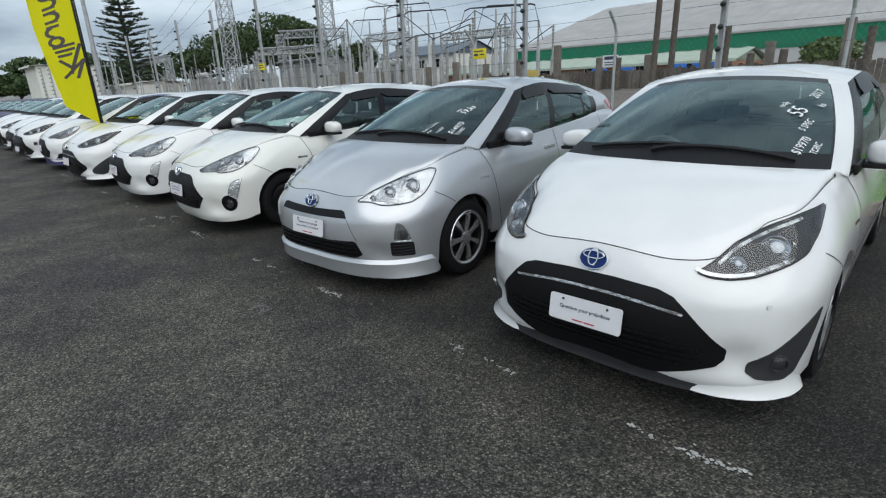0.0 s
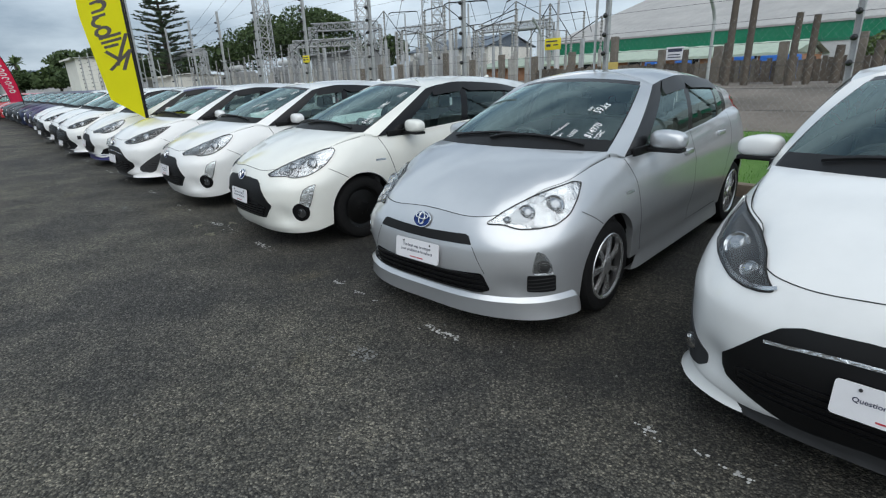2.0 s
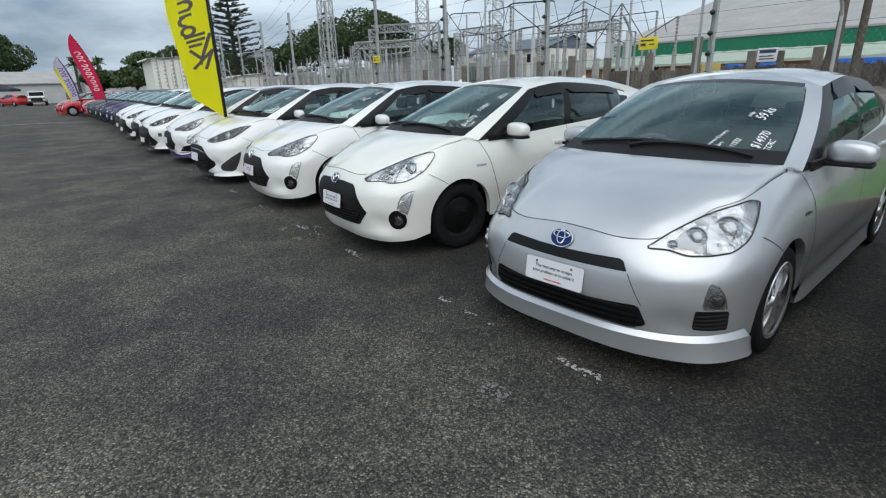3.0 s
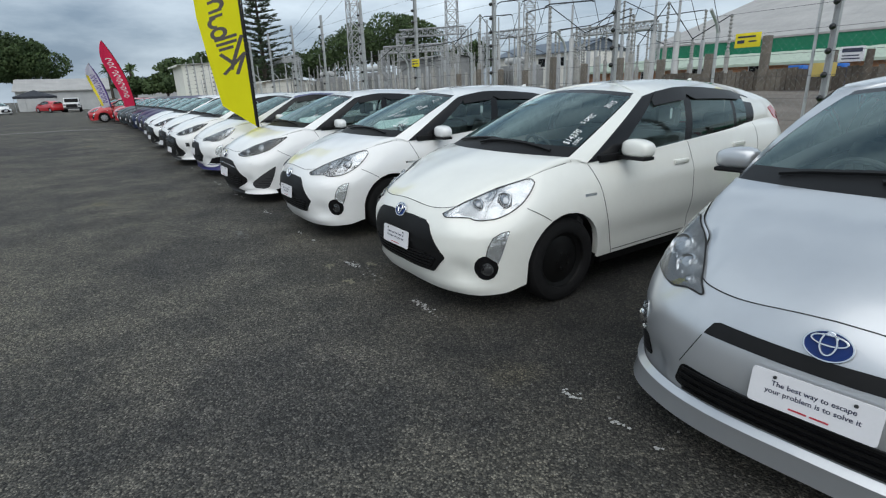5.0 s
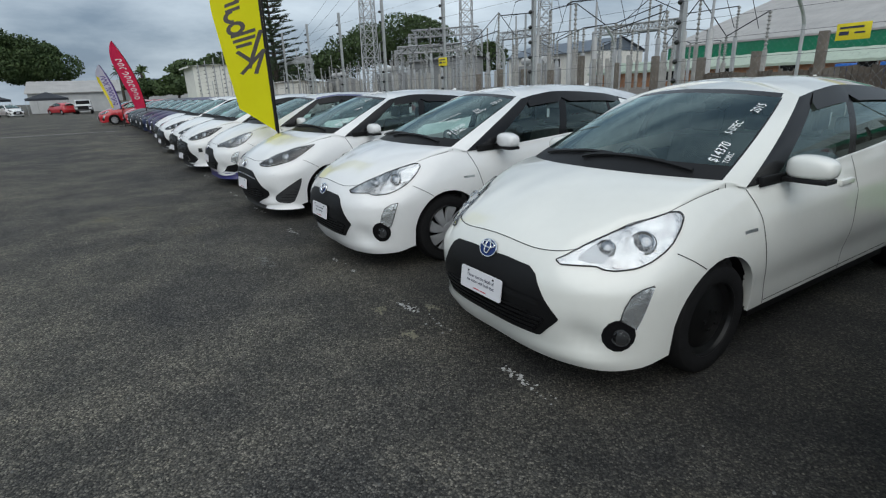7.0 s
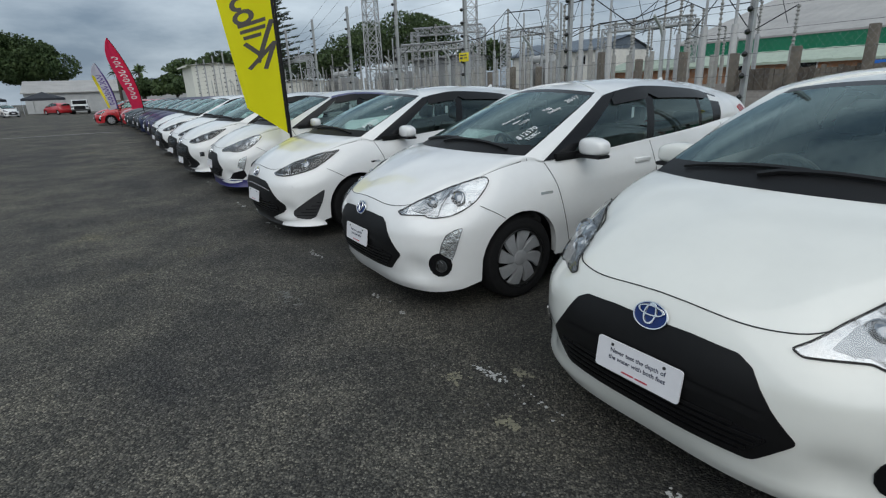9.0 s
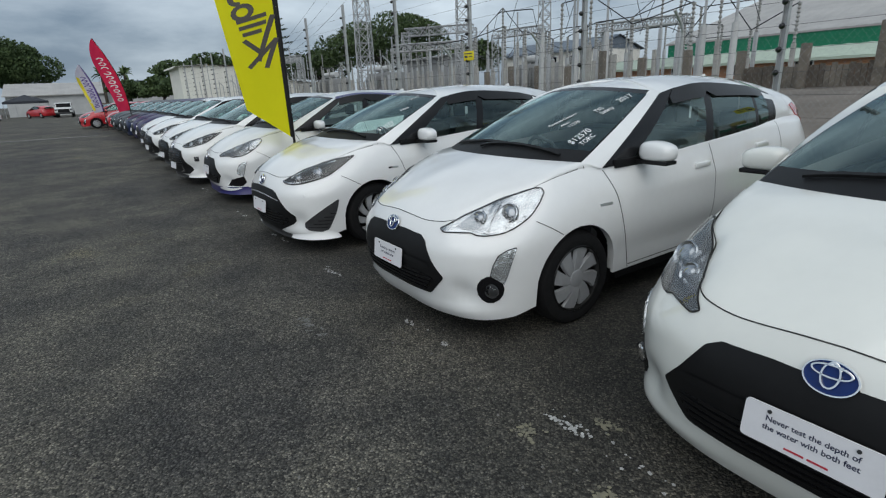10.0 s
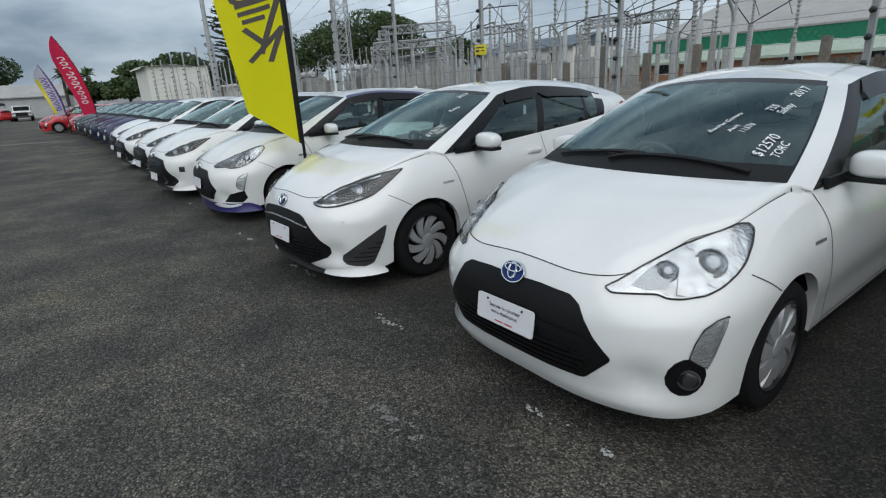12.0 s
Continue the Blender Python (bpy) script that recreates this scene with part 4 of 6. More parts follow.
def make_car(style, paint, wheels, label, plate=(), at=None, fog=True, trim=None):
    c = thing("car", label, "car", "hatchbacks parked in a row")
    st = STYLES[style]
    body = grid_mesh(("body",), 0)
    lip(body, 0.05, lambda e: max(v.co.z for v in e.verts) < 0.72)
    part("body", body, paint, c)
    bon = grid_mesh(("bonnet",), 0)
    rim = {v for e in bon.edges if e.is_boundary for v in e.verts}
    for v in rim:
        if v.co.x > -0.1 or abs(v.co.y) > 0.66:
            if v.co.z < 0.985 and not (v.co.x < 0.15 and abs(v.co.y) < 0.6):
                v.co += Vector((-v.co.x - 0.2, -v.co.y, 0)).normalized() * 0.005 + Vector((0, 0, -0.004))
    part("bonnet", bon, paint, c)
    line = []
    for s in np.linspace(0, 1.03, 40):
        p = side_point(s, 1)
        line.append(p)
    for sign in (1, -1):
        bm = bmesh.new()
        rows = []
        for i, p in enumerate(line):
            q = bonnet_point(np.linspace(0, 1.03, 40)[i], 0.03)
            d = q - p
            d = d / max(np.linalg.norm(d), 1e-6)
            rows.append([bm.verts.new((w[0], sign * w[1], w[2] + 0.0012)) for w in (p - d * 0.0005, p + d * 0.005)])
        for a, b in zip(rows, rows[1:]):
            bm.faces.new((a[0], b[0], b[1], a[1]))
        part("bonnet_gap", bm, M["seam"], c)
    part("windscreen", grid_mesh(("windscreen",), 0), M["glass"], c)
    part("windscreen_border", grid_mesh(("frit",), 0), M["gloss_black"], c)
    part("cowl_panel", grid_mesh(("cowl",), 0), M["black"], c)
    part("window_trim", grid_mesh(("window_trim",), 0), M["gloss_black"], c)
    for sign in (1, -1):
        part("side_window", grid_mesh(("front_window",), sign), M["glass"], c)
        part("side_window", grid_mesh(("rear_window",), sign), M["privacy"], c)
        part("side_window", grid_mesh(("quarter_window",), sign), M["privacy"], c)
    part("back_window", grid_mesh(("back_window",), 0), M["privacy"], c)
    make_cabin(c)
    for x in (0, -BASE):
        for sign in (1, -1):
            w = new("wheel")
            w.parent = c
            w.matrix_local = Matrix.Translation((x, sign * 0.732, WHEEL_R)) @ Matrix.Rotation(0 if sign > 0 else math.pi, 4, "Z")
            wheel_mesh_parts(wheels, w)
    g = part("grille", patch(BVH, "front", rounded(sym(st["grille"]), 3, amount=0.14), 0.004), M["black"], c, "black plastic grille panel")
    if style == "early":
        low = part("lower_grille", patch(BVH, "front", rounded(sym(st["mesh"]), 3), 0.003), M["gloss_black"], c)
        slats(st["mesh"], low, 4)
    else:
        part("grille_opening", patch(BVH, "front", rounded(sym(st["mesh"]), 3), 0.006, 0.004), M["gloss_black"], g)
        slats(st["mesh"], g, 7 if style == "sport" else 5)
    if style == "late":
        part("chrome_strip", ribbon(BVH, "front", spline2([(-0.41, 0.515), (-0.2, 0.54), (0, 0.546), (0.2, 0.54), (0.41, 0.515)], 5), 0.013, 0.008), M["lamp_white"], g)
        p, n = project(BVH, LAMP, 0.121, 0.569)
        part("parking_sensor", lathe([(0.012, 0.001), (0.011, 0.003), (0, 0.003)], 16, Matrix.Translation(p) @ n.to_track_quat("Z", "Y").to_matrix().to_4x4()), paint, c)
    if style == "mid":
        part("grille_brow", ribbon(BVH, "front", spline2([(-0.41, 0.475), (-0.31, 0.485), (-0.1, 0.49), (0.1, 0.49), (0.31, 0.485), (0.41, 0.475)], 5), 0.03, 0.012), M["black"], g)
    for sign in (1, -1):
        make_mirror(c, sign, paint)
        car_lamps(c, st, sign)
        car_fogs(c, style, sign, fog, trim)
        car_side(c, sign, paint, style)
        if style == "early":
            part("lip_spoiler", skirt(0, 0.845, 0.280, 0.150, 0.026, sign, 0.06, 0.028), paint, c, "body-coloured lip spoiler")
        elif style in ("late", "sport"):
            part("bumper_fin", skirt(0.26, 0.80, 0.232, 0.142, 0.038, sign), paint, c)
            part("front_valance", skirt(0, 0.33, 0.225, 0.138, 0.016, sign, 0), M["dark_plastic"], c)
        elif trim:
            part("bumper_lip", skirt(0, 0.82, 0.25, 0.14, 0.03, sign), trim, c, "dark blue bumper lip")
            part("roof_band", roof_band(sign), trim, c, "dark blue roof edge band")
    make_emblem(c, 0, st["emblem"], BVH)
    make_plate(c, 0, st["plate"], plate)
    make_wiper(c, [(-0.09, 0.56), (-0.045, 0.25), (-0.01, -0.02), (0.02, -0.10)])
    make_wiper(c, [(-0.03, 0.08), (-0.04, -0.25), (-0.08, -0.50)])
    bm = bmesh.new()
    box(bm, -0.055, 0.055, -0.012, 0.012, 0, 0.045, 0.006)
    for v in bm.verts:
        if v.co.z > 0.03:
            v.co.x = v.co.x * 0.35 - 0.03
            v.co.y *= 0.5
    bm.transform(Matrix.Translation((-2.56, 0, 1.452)))
    part("roof_aerial", bm, paint, c)
    if at is not None:
        c.matrix_world = at
    return c


def roof_band(sign):
    bm = bmesh.new()
    rows = []
    for s in np.linspace(1.1, 2.2, 40):
        a, b = roof_point(s, 0.0), roof_point(s, 0.16)
        rows.append([bm.verts.new((p[0], sign * (p[1] + 0.002), p[2] + 0.004)) for p in (a, b)])
    for a, b in zip(rows, rows[1:]):
        bm.faces.new((a[0], b[0], b[1], a[1]))
    bmesh.ops.recalc_face_normals(bm, faces=bm.faces[:])
    return bm


def chalk(c, lines, angle=66):
    """Hand-written prices on the windscreen, rising up the glass: text, y across, t up the glass, size."""
    for text, y, t, size in lines:
        s = S_PILLAR * min(y / (0.70 - 0.195 * t), 0.96) ** (1 / 0.92)
        p, q, r = (Vector(glass_point(*w)) for w in ((s, t), (s, t + 0.04), (s - 0.04, t)))
        up, side = (q - p).normalized(), (p - r).normalized()
        n = side.cross(up).normalized()
        up = n.cross(side)
        m = Matrix.Identity(4)
        for i in range(3):
            m[i][0], m[i][1], m[i][2], m[i][3] = side[i], up[i], n[i], p[i] + n[i] * 0.006
        words("chalk_writing", text, size, m @ Matrix.Rotation(radians(angle), 4, "Z") @ Matrix(((0.92, 0.12, 0, 0), (0, 1, 0, 0), (0, 0, 1, 0), (0, 0, 0, 1))), M["chalk"], c, 0.0004)


def repaint(c, source, paint):
    """Give a copy its own body colour."""
    old = {M["white"], M["pearl"], M["silver"]}
    for o in c.children_recursive:
        for k in range(len(o.material_slots)):
            if o.material_slots[k].material in old:
                o.material_slots[k].link = "OBJECT"
                o.material_slots[k].material = paint


# ---- the row: a metres along it, p metres behind its front line ----
ROW_O, ROW_A, ROW_P = Vector((0.66, 2.17, 0)), Vector((-0.705, 0.709, 0)), Vector((0.709, 0.705, 0))


def row(a, p, z=0.0):
    return ROW_O + ROW_A * a + ROW_P * p + Vector((0, 0, z))


def parked(a, p, yaw):
    """Pose of a car whose plate stands at (a, p) and whose nose points along yaw degrees."""
    q = row(a, p)
    return pose(q.x, q.y, 0, 0, 0, yaw) @ Matrix.Translation((-0.82, 0, 0))


POSES = [pose(1.261, 2.783, 0, 0, 0, -134), pose(-0.426, 4.361, 0, 0, 0, -130.5), pose(-2.253, 6.163, 0, 0, 0, -136.4),
         pose(-3.967, 7.855, 0, 0, 0, -136.2), pose(-5.818, 9.528, 0, 0, 0, -133.5)]
car1 = make_car("late", M["white"], "swirl", "glossy white hatchback with black lower grille and chalked windscreen price", ("Question your prejudices",), POSES[0])
chalk(car1, (("2017", 0.484, 0.76, 0.07), ("only", 0.37, 0.60, 0.05), ("55", 0.446, 0.53, 0.12), ("ks", 0.525, 0.62, 0.055), ("S SPEC", 0.51, 0.39, 0.05), ("$19970", 0.54, 0.19, 0.062), ("TORC", 0.60, 0.17, 0.045)), 60)
car2 = make_car("early", M["silver"], "alloy", "silver metallic hatchback with body-coloured lip spoiler and alloy wheels", ("The best way to escape", "your problem is to solve it"), POSES[1])
chalk(car2, (("only", 0.384, 0.50, 0.04), ("59,ks", 0.445, 0.52, 0.085), ("$14970", 0.523, 0.23, 0.068), ("TORC", 0.578, 0.18, 0.045), ("Reverse Camera", 0.33, 0.21, 0.034), ("Alert", 0.366, 0.15, 0.034), ("11552", 0.43, 0.18, 0.042)))
car3 = make_car("mid", M["pearl"], "steel", "pearl white hatchback on black steel wheels with smoked visors", ("Never test the depth of", "the water with both feet"), POSES[2])
chalk(car3, (("2015", 0.482, 0.76, 0.07), ("S-SPEC", 0.49, 0.51, 0.06), ("$14370", 0.56, 0.25, 0.072), ("TORC", 0.62, 0.20, 0.042)), 74)
car4 = make_car("mid", M["white"], "cover", "white hatchback with grey plastic wheel covers and chalked price", ("Success is a journey", "not a destination"), POSES[3])
chalk(car4, (("2017", 0.44, 0.83, 0.075), ("TSS", 0.40, 0.63, 0.055), ("Safety", 0.45, 0.63, 0.055), ("Reverse Camera", 0.28, 0.46, 0.038), ("Alert", 0.335, 0.41, 0.038), ("11576", 0.385, 0.42, 0.045), ("$12570", 0.515, 0.28, 0.072), ("TORC", 0.575, 0.25, 0.055)))
car5 = make_car("late", M["white"], "swirl", "white hatchback with black triangular bumper vents beside the yellow flag", (), POSES[4], fog=False)
chalk(car5, (("2017", 0.33, 0.88, 0.065), ("Safety", 0.45, 0.63, 0.05), ("$13670", 0.56, 0.27, 0.07), ("TORC", 0.61, 0.27, 0.05)))
car6 = make_car("mid", M["white"], "cover", "white hatchback with dark blue roof edge and blue bumper lip", (), None, trim=M["blue_trim"])
car7 = make_car("sport", M["white"], "cover", "white hatchback with large slatted black grille", (), None)
car6.matrix_world = parked(12.8, -0.14, -135.5)
car7.matrix_world = parked(15.05, -0.30, -131)
for style, tone, a, p, say in (
        (car7, "white", 17.35, -0.20, "white hatchback with slatted grille in the row"), (car7, "white", 19.85, -0.24, "white hatchback with slatted grille in the row"),
        (car7, "white", 22.5, -0.10, "white hatchback parked beside dark cars"), (car4, "purple", 25.1, 0.0, "dark purple hatchback in the row"),
        (car4, "purple", 27.6, 0.05, "dark purple hatchback in the row"), (car4, "navy", 30.1, 0.0, "dark navy hatchback in the row"),
        (car4, "grey", 32.7, 0.0, "dark grey hatchback in the row"), (car4, "grey", 35.2, -0.1, "dark grey hatchback in the row"),
        (car4, "teal", 37.8, -0.1, "dark teal hatchback in the row"), (car4, "red", 40.6, -0.2, "bright red hatchback under the red flag"),
        (car4, "red", 43.6, -1.5, "bright red hatchback at the end of the row"), (car4, "red", 46.8, -1.2, "bright red hatchback at the end of the row")):
    c = copy_thing(style, parked(a, p, -131 if style is car7 else -134))
    repaint(c, style, M[tone])
    tagged(c, say)


# ---- the yard and what lies behind it ----
def asphalt_mat():
    m = bpy.data.materials.new("chip_seal")
    m.use_nodes = True
    t = m.node_tree
    n, l = t.nodes, t.links
    p = n["Principled BSDF"]
    tc = n.new("ShaderNodeTexCoord")

    def noise_tex(scale, detail=6, rough=0.6):
        k = n.new("ShaderNodeTexNoise")
        k.inputs["Scale"].default_value, k.inputs["Detail"].default_value, k.inputs["Roughness"].default_value = scale, detail, rough
        l.new(tc.outputs["Object"], k.inputs["Vector"])
        return k.outputs["Fac"]

    def ramp(src, stops):
        r = n.new("ShaderNodeValToRGB")
        e = r.color_ramp.elements
        e[0].position, e[0].color = stops[0][0], (*stops[0][1], 1)
        e[1].position, e[1].color = stops[-1][0], (*stops[-1][1], 1)
        for pos, col in stops[1:-1]:
            x = e.new(pos)
            x.color = (*col, 1)
        l.new(src, r.inputs[0])
        return r.outputs[0]

    def mixed(kind, fac, a, b):
        x = n.new("ShaderNodeMixRGB")
        x.blend_type = kind
        if isinstance(fac, float):
            x.inputs[0].default_value = fac
        else:
            l.new(fac, x.inputs[0])
        for i, s in ((1, a), (2, b)):
            if isinstance(s, tuple):
                x.inputs[i].default_value = (*s, 1)
            else:
                l.new(s, x.inputs[i])
        return x.outputs[0]
    big = ramp(noise_tex(0.35), [(0.38, (0.064, 0.063, 0.059)), (0.52, (0.094, 0.091, 0.078)), (0.66, (0.126, 0.121, 0.100))])
    patch_tone = ramp(noise_tex(1.4, 8, 0.7), [(0.40, (0.72, 0.72, 0.73)), (0.62, (1.18, 1.15, 1.12))])
    col = mixed("MULTIPLY", 1.0, big, patch_tone)
    chip = n.new("ShaderNodeTexVoronoi")
    chip.inputs["Scale"].default_value = 105
    l.new(tc.outputs["Object"], chip.inputs["Vector"])
    sep = n.new("ShaderNodeSeparateColor")
    l.new(chip.outputs["Color"], sep.inputs[0])
    chips = ramp(sep.outputs[0], [(0.0, (0.26, 0.26, 0.27)), (0.5, (0.86, 0.86, 0.86)), (0.86, (1.5, 1.48, 1.44)), (1.0, (2.6, 2.55, 2.45))])
    col = mixed("MULTIPLY", 1.0, col, chips)
    col = mixed("MULTIPLY", 1.0, col, ramp(noise_tex(26.0, 3, 0.7), [(0.36, (0.80, 0.80, 0.81)), (0.5, (0.98, 0.98, 0.97)), (0.66, (1.28, 1.26, 1.21))]))
    gap = ramp(chip.outputs["Distance"], [(0.30, (1, 1, 1)), (0.75, (0.35, 0.35, 0.36))])
    col = mixed("MULTIPLY", 0.8, col, gap)
    stain = ramp(noise_tex(0.8, 3), [(0.62, (0, 0, 0)), (0.72, (1, 1, 1))])
    col = mixed("MIX", stain, col, mixed("MULTIPLY", 1.0, col, (1.14, 1.10, 0.93)))
    # paler along the lane, darker from about the row's front line back
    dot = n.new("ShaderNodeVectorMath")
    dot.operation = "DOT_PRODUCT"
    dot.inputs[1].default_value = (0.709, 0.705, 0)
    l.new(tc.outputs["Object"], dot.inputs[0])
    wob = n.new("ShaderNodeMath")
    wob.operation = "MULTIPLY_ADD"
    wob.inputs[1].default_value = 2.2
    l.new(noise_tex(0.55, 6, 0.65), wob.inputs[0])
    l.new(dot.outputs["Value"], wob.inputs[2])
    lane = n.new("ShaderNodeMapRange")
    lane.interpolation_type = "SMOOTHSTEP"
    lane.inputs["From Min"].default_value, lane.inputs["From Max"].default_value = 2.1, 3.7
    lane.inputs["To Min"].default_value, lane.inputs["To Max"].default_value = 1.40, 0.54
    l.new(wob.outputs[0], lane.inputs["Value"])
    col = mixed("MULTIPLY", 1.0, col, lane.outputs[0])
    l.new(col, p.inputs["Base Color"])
    p.inputs["Roughness"].default_value = 0.82
    p.inputs["Specular IOR Level"].default_value = 0.35
    b1, b2 = n.new("ShaderNodeBump"), n.new("ShaderNodeBump")
    b1.inputs["Strength"].default_value, b1.inputs["Distance"].default_value = 1.0, 0.011
    b1.invert = True
    b2.inputs["Strength"].default_value, b2.inputs["Distance"].default_value = 0.5, 0.03
    l.new(chip.outputs["Distance"], b1.inputs["Height"])
    l.new(noise_tex(6.0), b2.inputs["Height"])
    l.new(b2.outputs[0], b1.inputs["Normal"])
    l.new(b1.outputs[0], p.inputs["Normal"])
    return m


def thin_cloth(m, share):
    """Lets part of the light through the weave."""
    n, l = m.node_tree.nodes, m.node_tree.links
    p, out = n["Principled BSDF"], n["Material Output"]
    tr, mix = n.new("ShaderNodeBsdfTranslucent"), n.new("ShaderNodeMixShader")
    src = p.inputs["Base Color"]
    if src.is_linked:
        l.new(src.links[0].from_socket, tr.inputs["Color"])
    else:
        tr.inputs["Color"].default_value = src.default_value
    mix.inputs[0].default_value = share
    l.new(p.outputs[0], mix.inputs[1])
    l.new(tr.outputs[0], mix.inputs[2])
    l.new(mix.outputs[0], out.inputs["Surface"])


Y = {
    "asphalt": asphalt_mat(),
    "gravel": mat("gravel", (0.10, 0.088, 0.075), 0.95, scale=0.8, second=(0.20, 0.175, 0.15), bump=1.0, bump_scale=14),
    "grass": mat("grass_blades", (0.07, 0.19, 0.02), 0.8, scale=1.5, second=(0.12, 0.30, 0.035)),
    "turf": mat("turf", (0.06, 0.15, 0.02), 0.9, scale=3, second=(0.10, 0.20, 0.04), bump=0.6, bump_scale=60),
    "kerb": mat("kerb_timber", (0.13, 0.10, 0.075), 0.9, scale=4, second=(0.20, 0.16, 0.12), bump=0.5, bump_scale=40),
    "galv": mat("galvanised_steel", (0.46, 0.475, 0.48), 0.55, metal=0.2, scale=5, second=(0.34, 0.35, 0.355)),
    "dark_steel": mat("dark_steel", (0.045, 0.047, 0.05), 0.5, metal=0.4, vary=0.3, scale=6),
    "insulator": mat("insulator_black", (0.012, 0.012, 0.013), 0.35, vary=0.2, scale=20),
    "porcelain": mat("porcelain_grey", (0.34, 0.35, 0.33), 0.35, scale=12, second=(0.22, 0.22, 0.21)),
    "concrete": mat("concrete", (0.40, 0.40, 0.37), 0.85, scale=3, second=(0.24, 0.235, 0.22), bump=0.4, bump_scale=30),
    "old_concrete": mat("weathered_concrete", (0.19, 0.165, 0.135), 0.9, scale=3, second=(0.10, 0.09, 0.075), bump=0.6, bump_scale=30),
    "wood": mat("weathered_wood", (0.12, 0.098, 0.076), 0.9, scale=3, second=(0.07, 0.06, 0.05), bump=0.6, bump_scale=25),
    "orange": mat("orange_brick_paint", (0.42, 0.20, 0.10), 0.85, scale=4, second=(0.30, 0.17, 0.10), bump=0.3, bump_scale=30),
    "pale_roof": mat("pale_green_roof", (0.42, 0.50, 0.40), 0.6, scale=2, second=(0.34, 0.41, 0.33)),
    "green": mat("green_cladding", (0.0, 0.16, 0.075), 0.45, scale=1.2, second=(0.0, 0.20, 0.10)),
    "roof": mat("faded_roof_sheet", (0.42, 0.41, 0.39), 0.6, scale=0.5, second=(0.32, 0.31, 0.30)),
    "wall": mat("pale_grey_wall", (0.55, 0.56, 0.55), 0.8, scale=1, second=(0.44, 0.45, 0.45)),
    "cream": mat("cream_panel", (0.80, 0.79, 0.73), 0.7, scale=1, second=(0.70, 0.69, 0.63)),
    "grey_wall": mat("grey_block_wall", (0.30, 0.31, 0.31), 0.85, scale=1, second=(0.22, 0.225, 0.225), bump=0.3, bump_scale=12),
    "dark_roof": mat("dark_blue_roof", (0.10, 0.13, 0.17), 0.6, scale=1, second=(0.14, 0.17, 0.2)),
    "yellow_flag": mat("yellow_flag_cloth", (0.97, 0.89, 0.01), 0.75, scale=3, second=(0.95, 0.86, 0.01), bump=0.1, bump_scale=300),
    "red_flag": mat("red_flag_cloth", (0.88, 0.03, 0.10), 0.75, scale=3, second=(0.80, 0.03, 0.10)),
    "white_flag": mat("white_flag_cloth", (0.70, 0.68, 0.74), 0.75, scale=3, second=(0.64, 0.62, 0.70)),
    "flag_ink": mat("flag_ink", (0.085, 0.075, 0.07), 0.8, vary=0.2, scale=9),
    "flag_white": mat("flag_white_print", (0.78, 0.70, 0.70), 0.8, vary=0.1, scale=9),
    "flag_purple": mat("flag_purple_print", (0.13, 0.07, 0.30), 0.8, vary=0.1, scale=9),
    "yellow_sign": mat("yellow_sign", (0.80, 0.66, 0.02), 0.5, vary=0.15, scale=9),
    "ochre_sign": mat("ochre_sign", (0.62, 0.46, 0.14), 0.6, vary=0.15, scale=9),
    "paint_line": mat("worn_line_paint", (0.50, 0.50, 0.48), 0.85, scale=30, second=(0.24, 0.24, 0.23)),
    "faint_line": mat("faint_line_paint", (0.20, 0.20, 0.19), 0.9, scale=30, second=(0.13, 0.13, 0.125)),
    "lichen": mat("yellow_grey_spill", (0.24, 0.225, 0.15), 0.9, scale=30, second=(0.13, 0.125, 0.10)),
    "leaf": mat("dark_leaves", (0.030, 0.060, 0.018), 0.75, scale=0.6, second=(0.060, 0.095, 0.025)),
    "leaf_light": mat("light_leaves", (0.07, 0.12, 0.03), 0.75, scale=0.6, second=(0.11, 0.15, 0.045)),
    "needle": mat("pine_needles", (0.035, 0.06, 0.032), 0.8, scale=0.6, second=(0.06, 0.09, 0.045)),
    "bark": mat("bark", (0.09, 0.075, 0.06), 0.95, scale=3, second=(0.05, 0.042, 0.035), bump=0.5, bump_scale=12),
    "blue_plastic": mat("blue_plastic", (0.01, 0.14, 0.55), 0.45, vary=0.2, scale=6),
    "canvas": mat("dark_canvas", (0.035, 0.04, 0.05), 0.85, vary=0.3, scale=3),
    "cable": mat("cable", (0.05, 0.05, 0.055), 0.6),
}
for key in ("yellow_flag", "red_flag", "white_flag"):
    thin_cloth(Y[key], 0.6)


def strip(a0, a1, profile, steps, name, material, label, category, wobble=0.0, kind="structure"):
    """A long sheet along the row with a profile of (p, z)."""
    bm = bmesh.new()
    rows = []
    for i in range(steps + 1):
        a = a0 + (a1 - a0) * i / steps
        rows.append([bm.verts.new(row(a, p, z + (wobble * noise.noise(Vector((a * 0.7, p * 0.9, 0))) if 0 < k < len(profile) - 1 else 0))) for k, (p, z) in enumerate(profile)])
    for a, b in zip(rows, rows[1:]):
        for k in range(len(profile) - 1):
            bm.faces.new((a[k], a[k + 1], b[k + 1], b[k]))
    bmesh.ops.recalc_face_normals(bm, faces=bm.faces[:])
    if sum(f.normal.z for f in bm.faces) < 0:
        bmesh.ops.reverse_faces(bm, faces=bm.faces[:])
    return tagged(part(name, bm, material), label, category, kind=kind)


bm = bmesh.new()
bmesh.ops.create_grid(bm, x_segments=8, y_segments=8, size=900)
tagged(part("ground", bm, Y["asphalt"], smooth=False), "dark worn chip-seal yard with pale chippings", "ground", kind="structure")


def bank_z(p):
    return curve([(4.85, 0.10), (5.6, 0.16), (7.0, 0.50), (9.0, 0.84), (11.5, 1.06), (14, 1.08), (300, 1.08)], p)


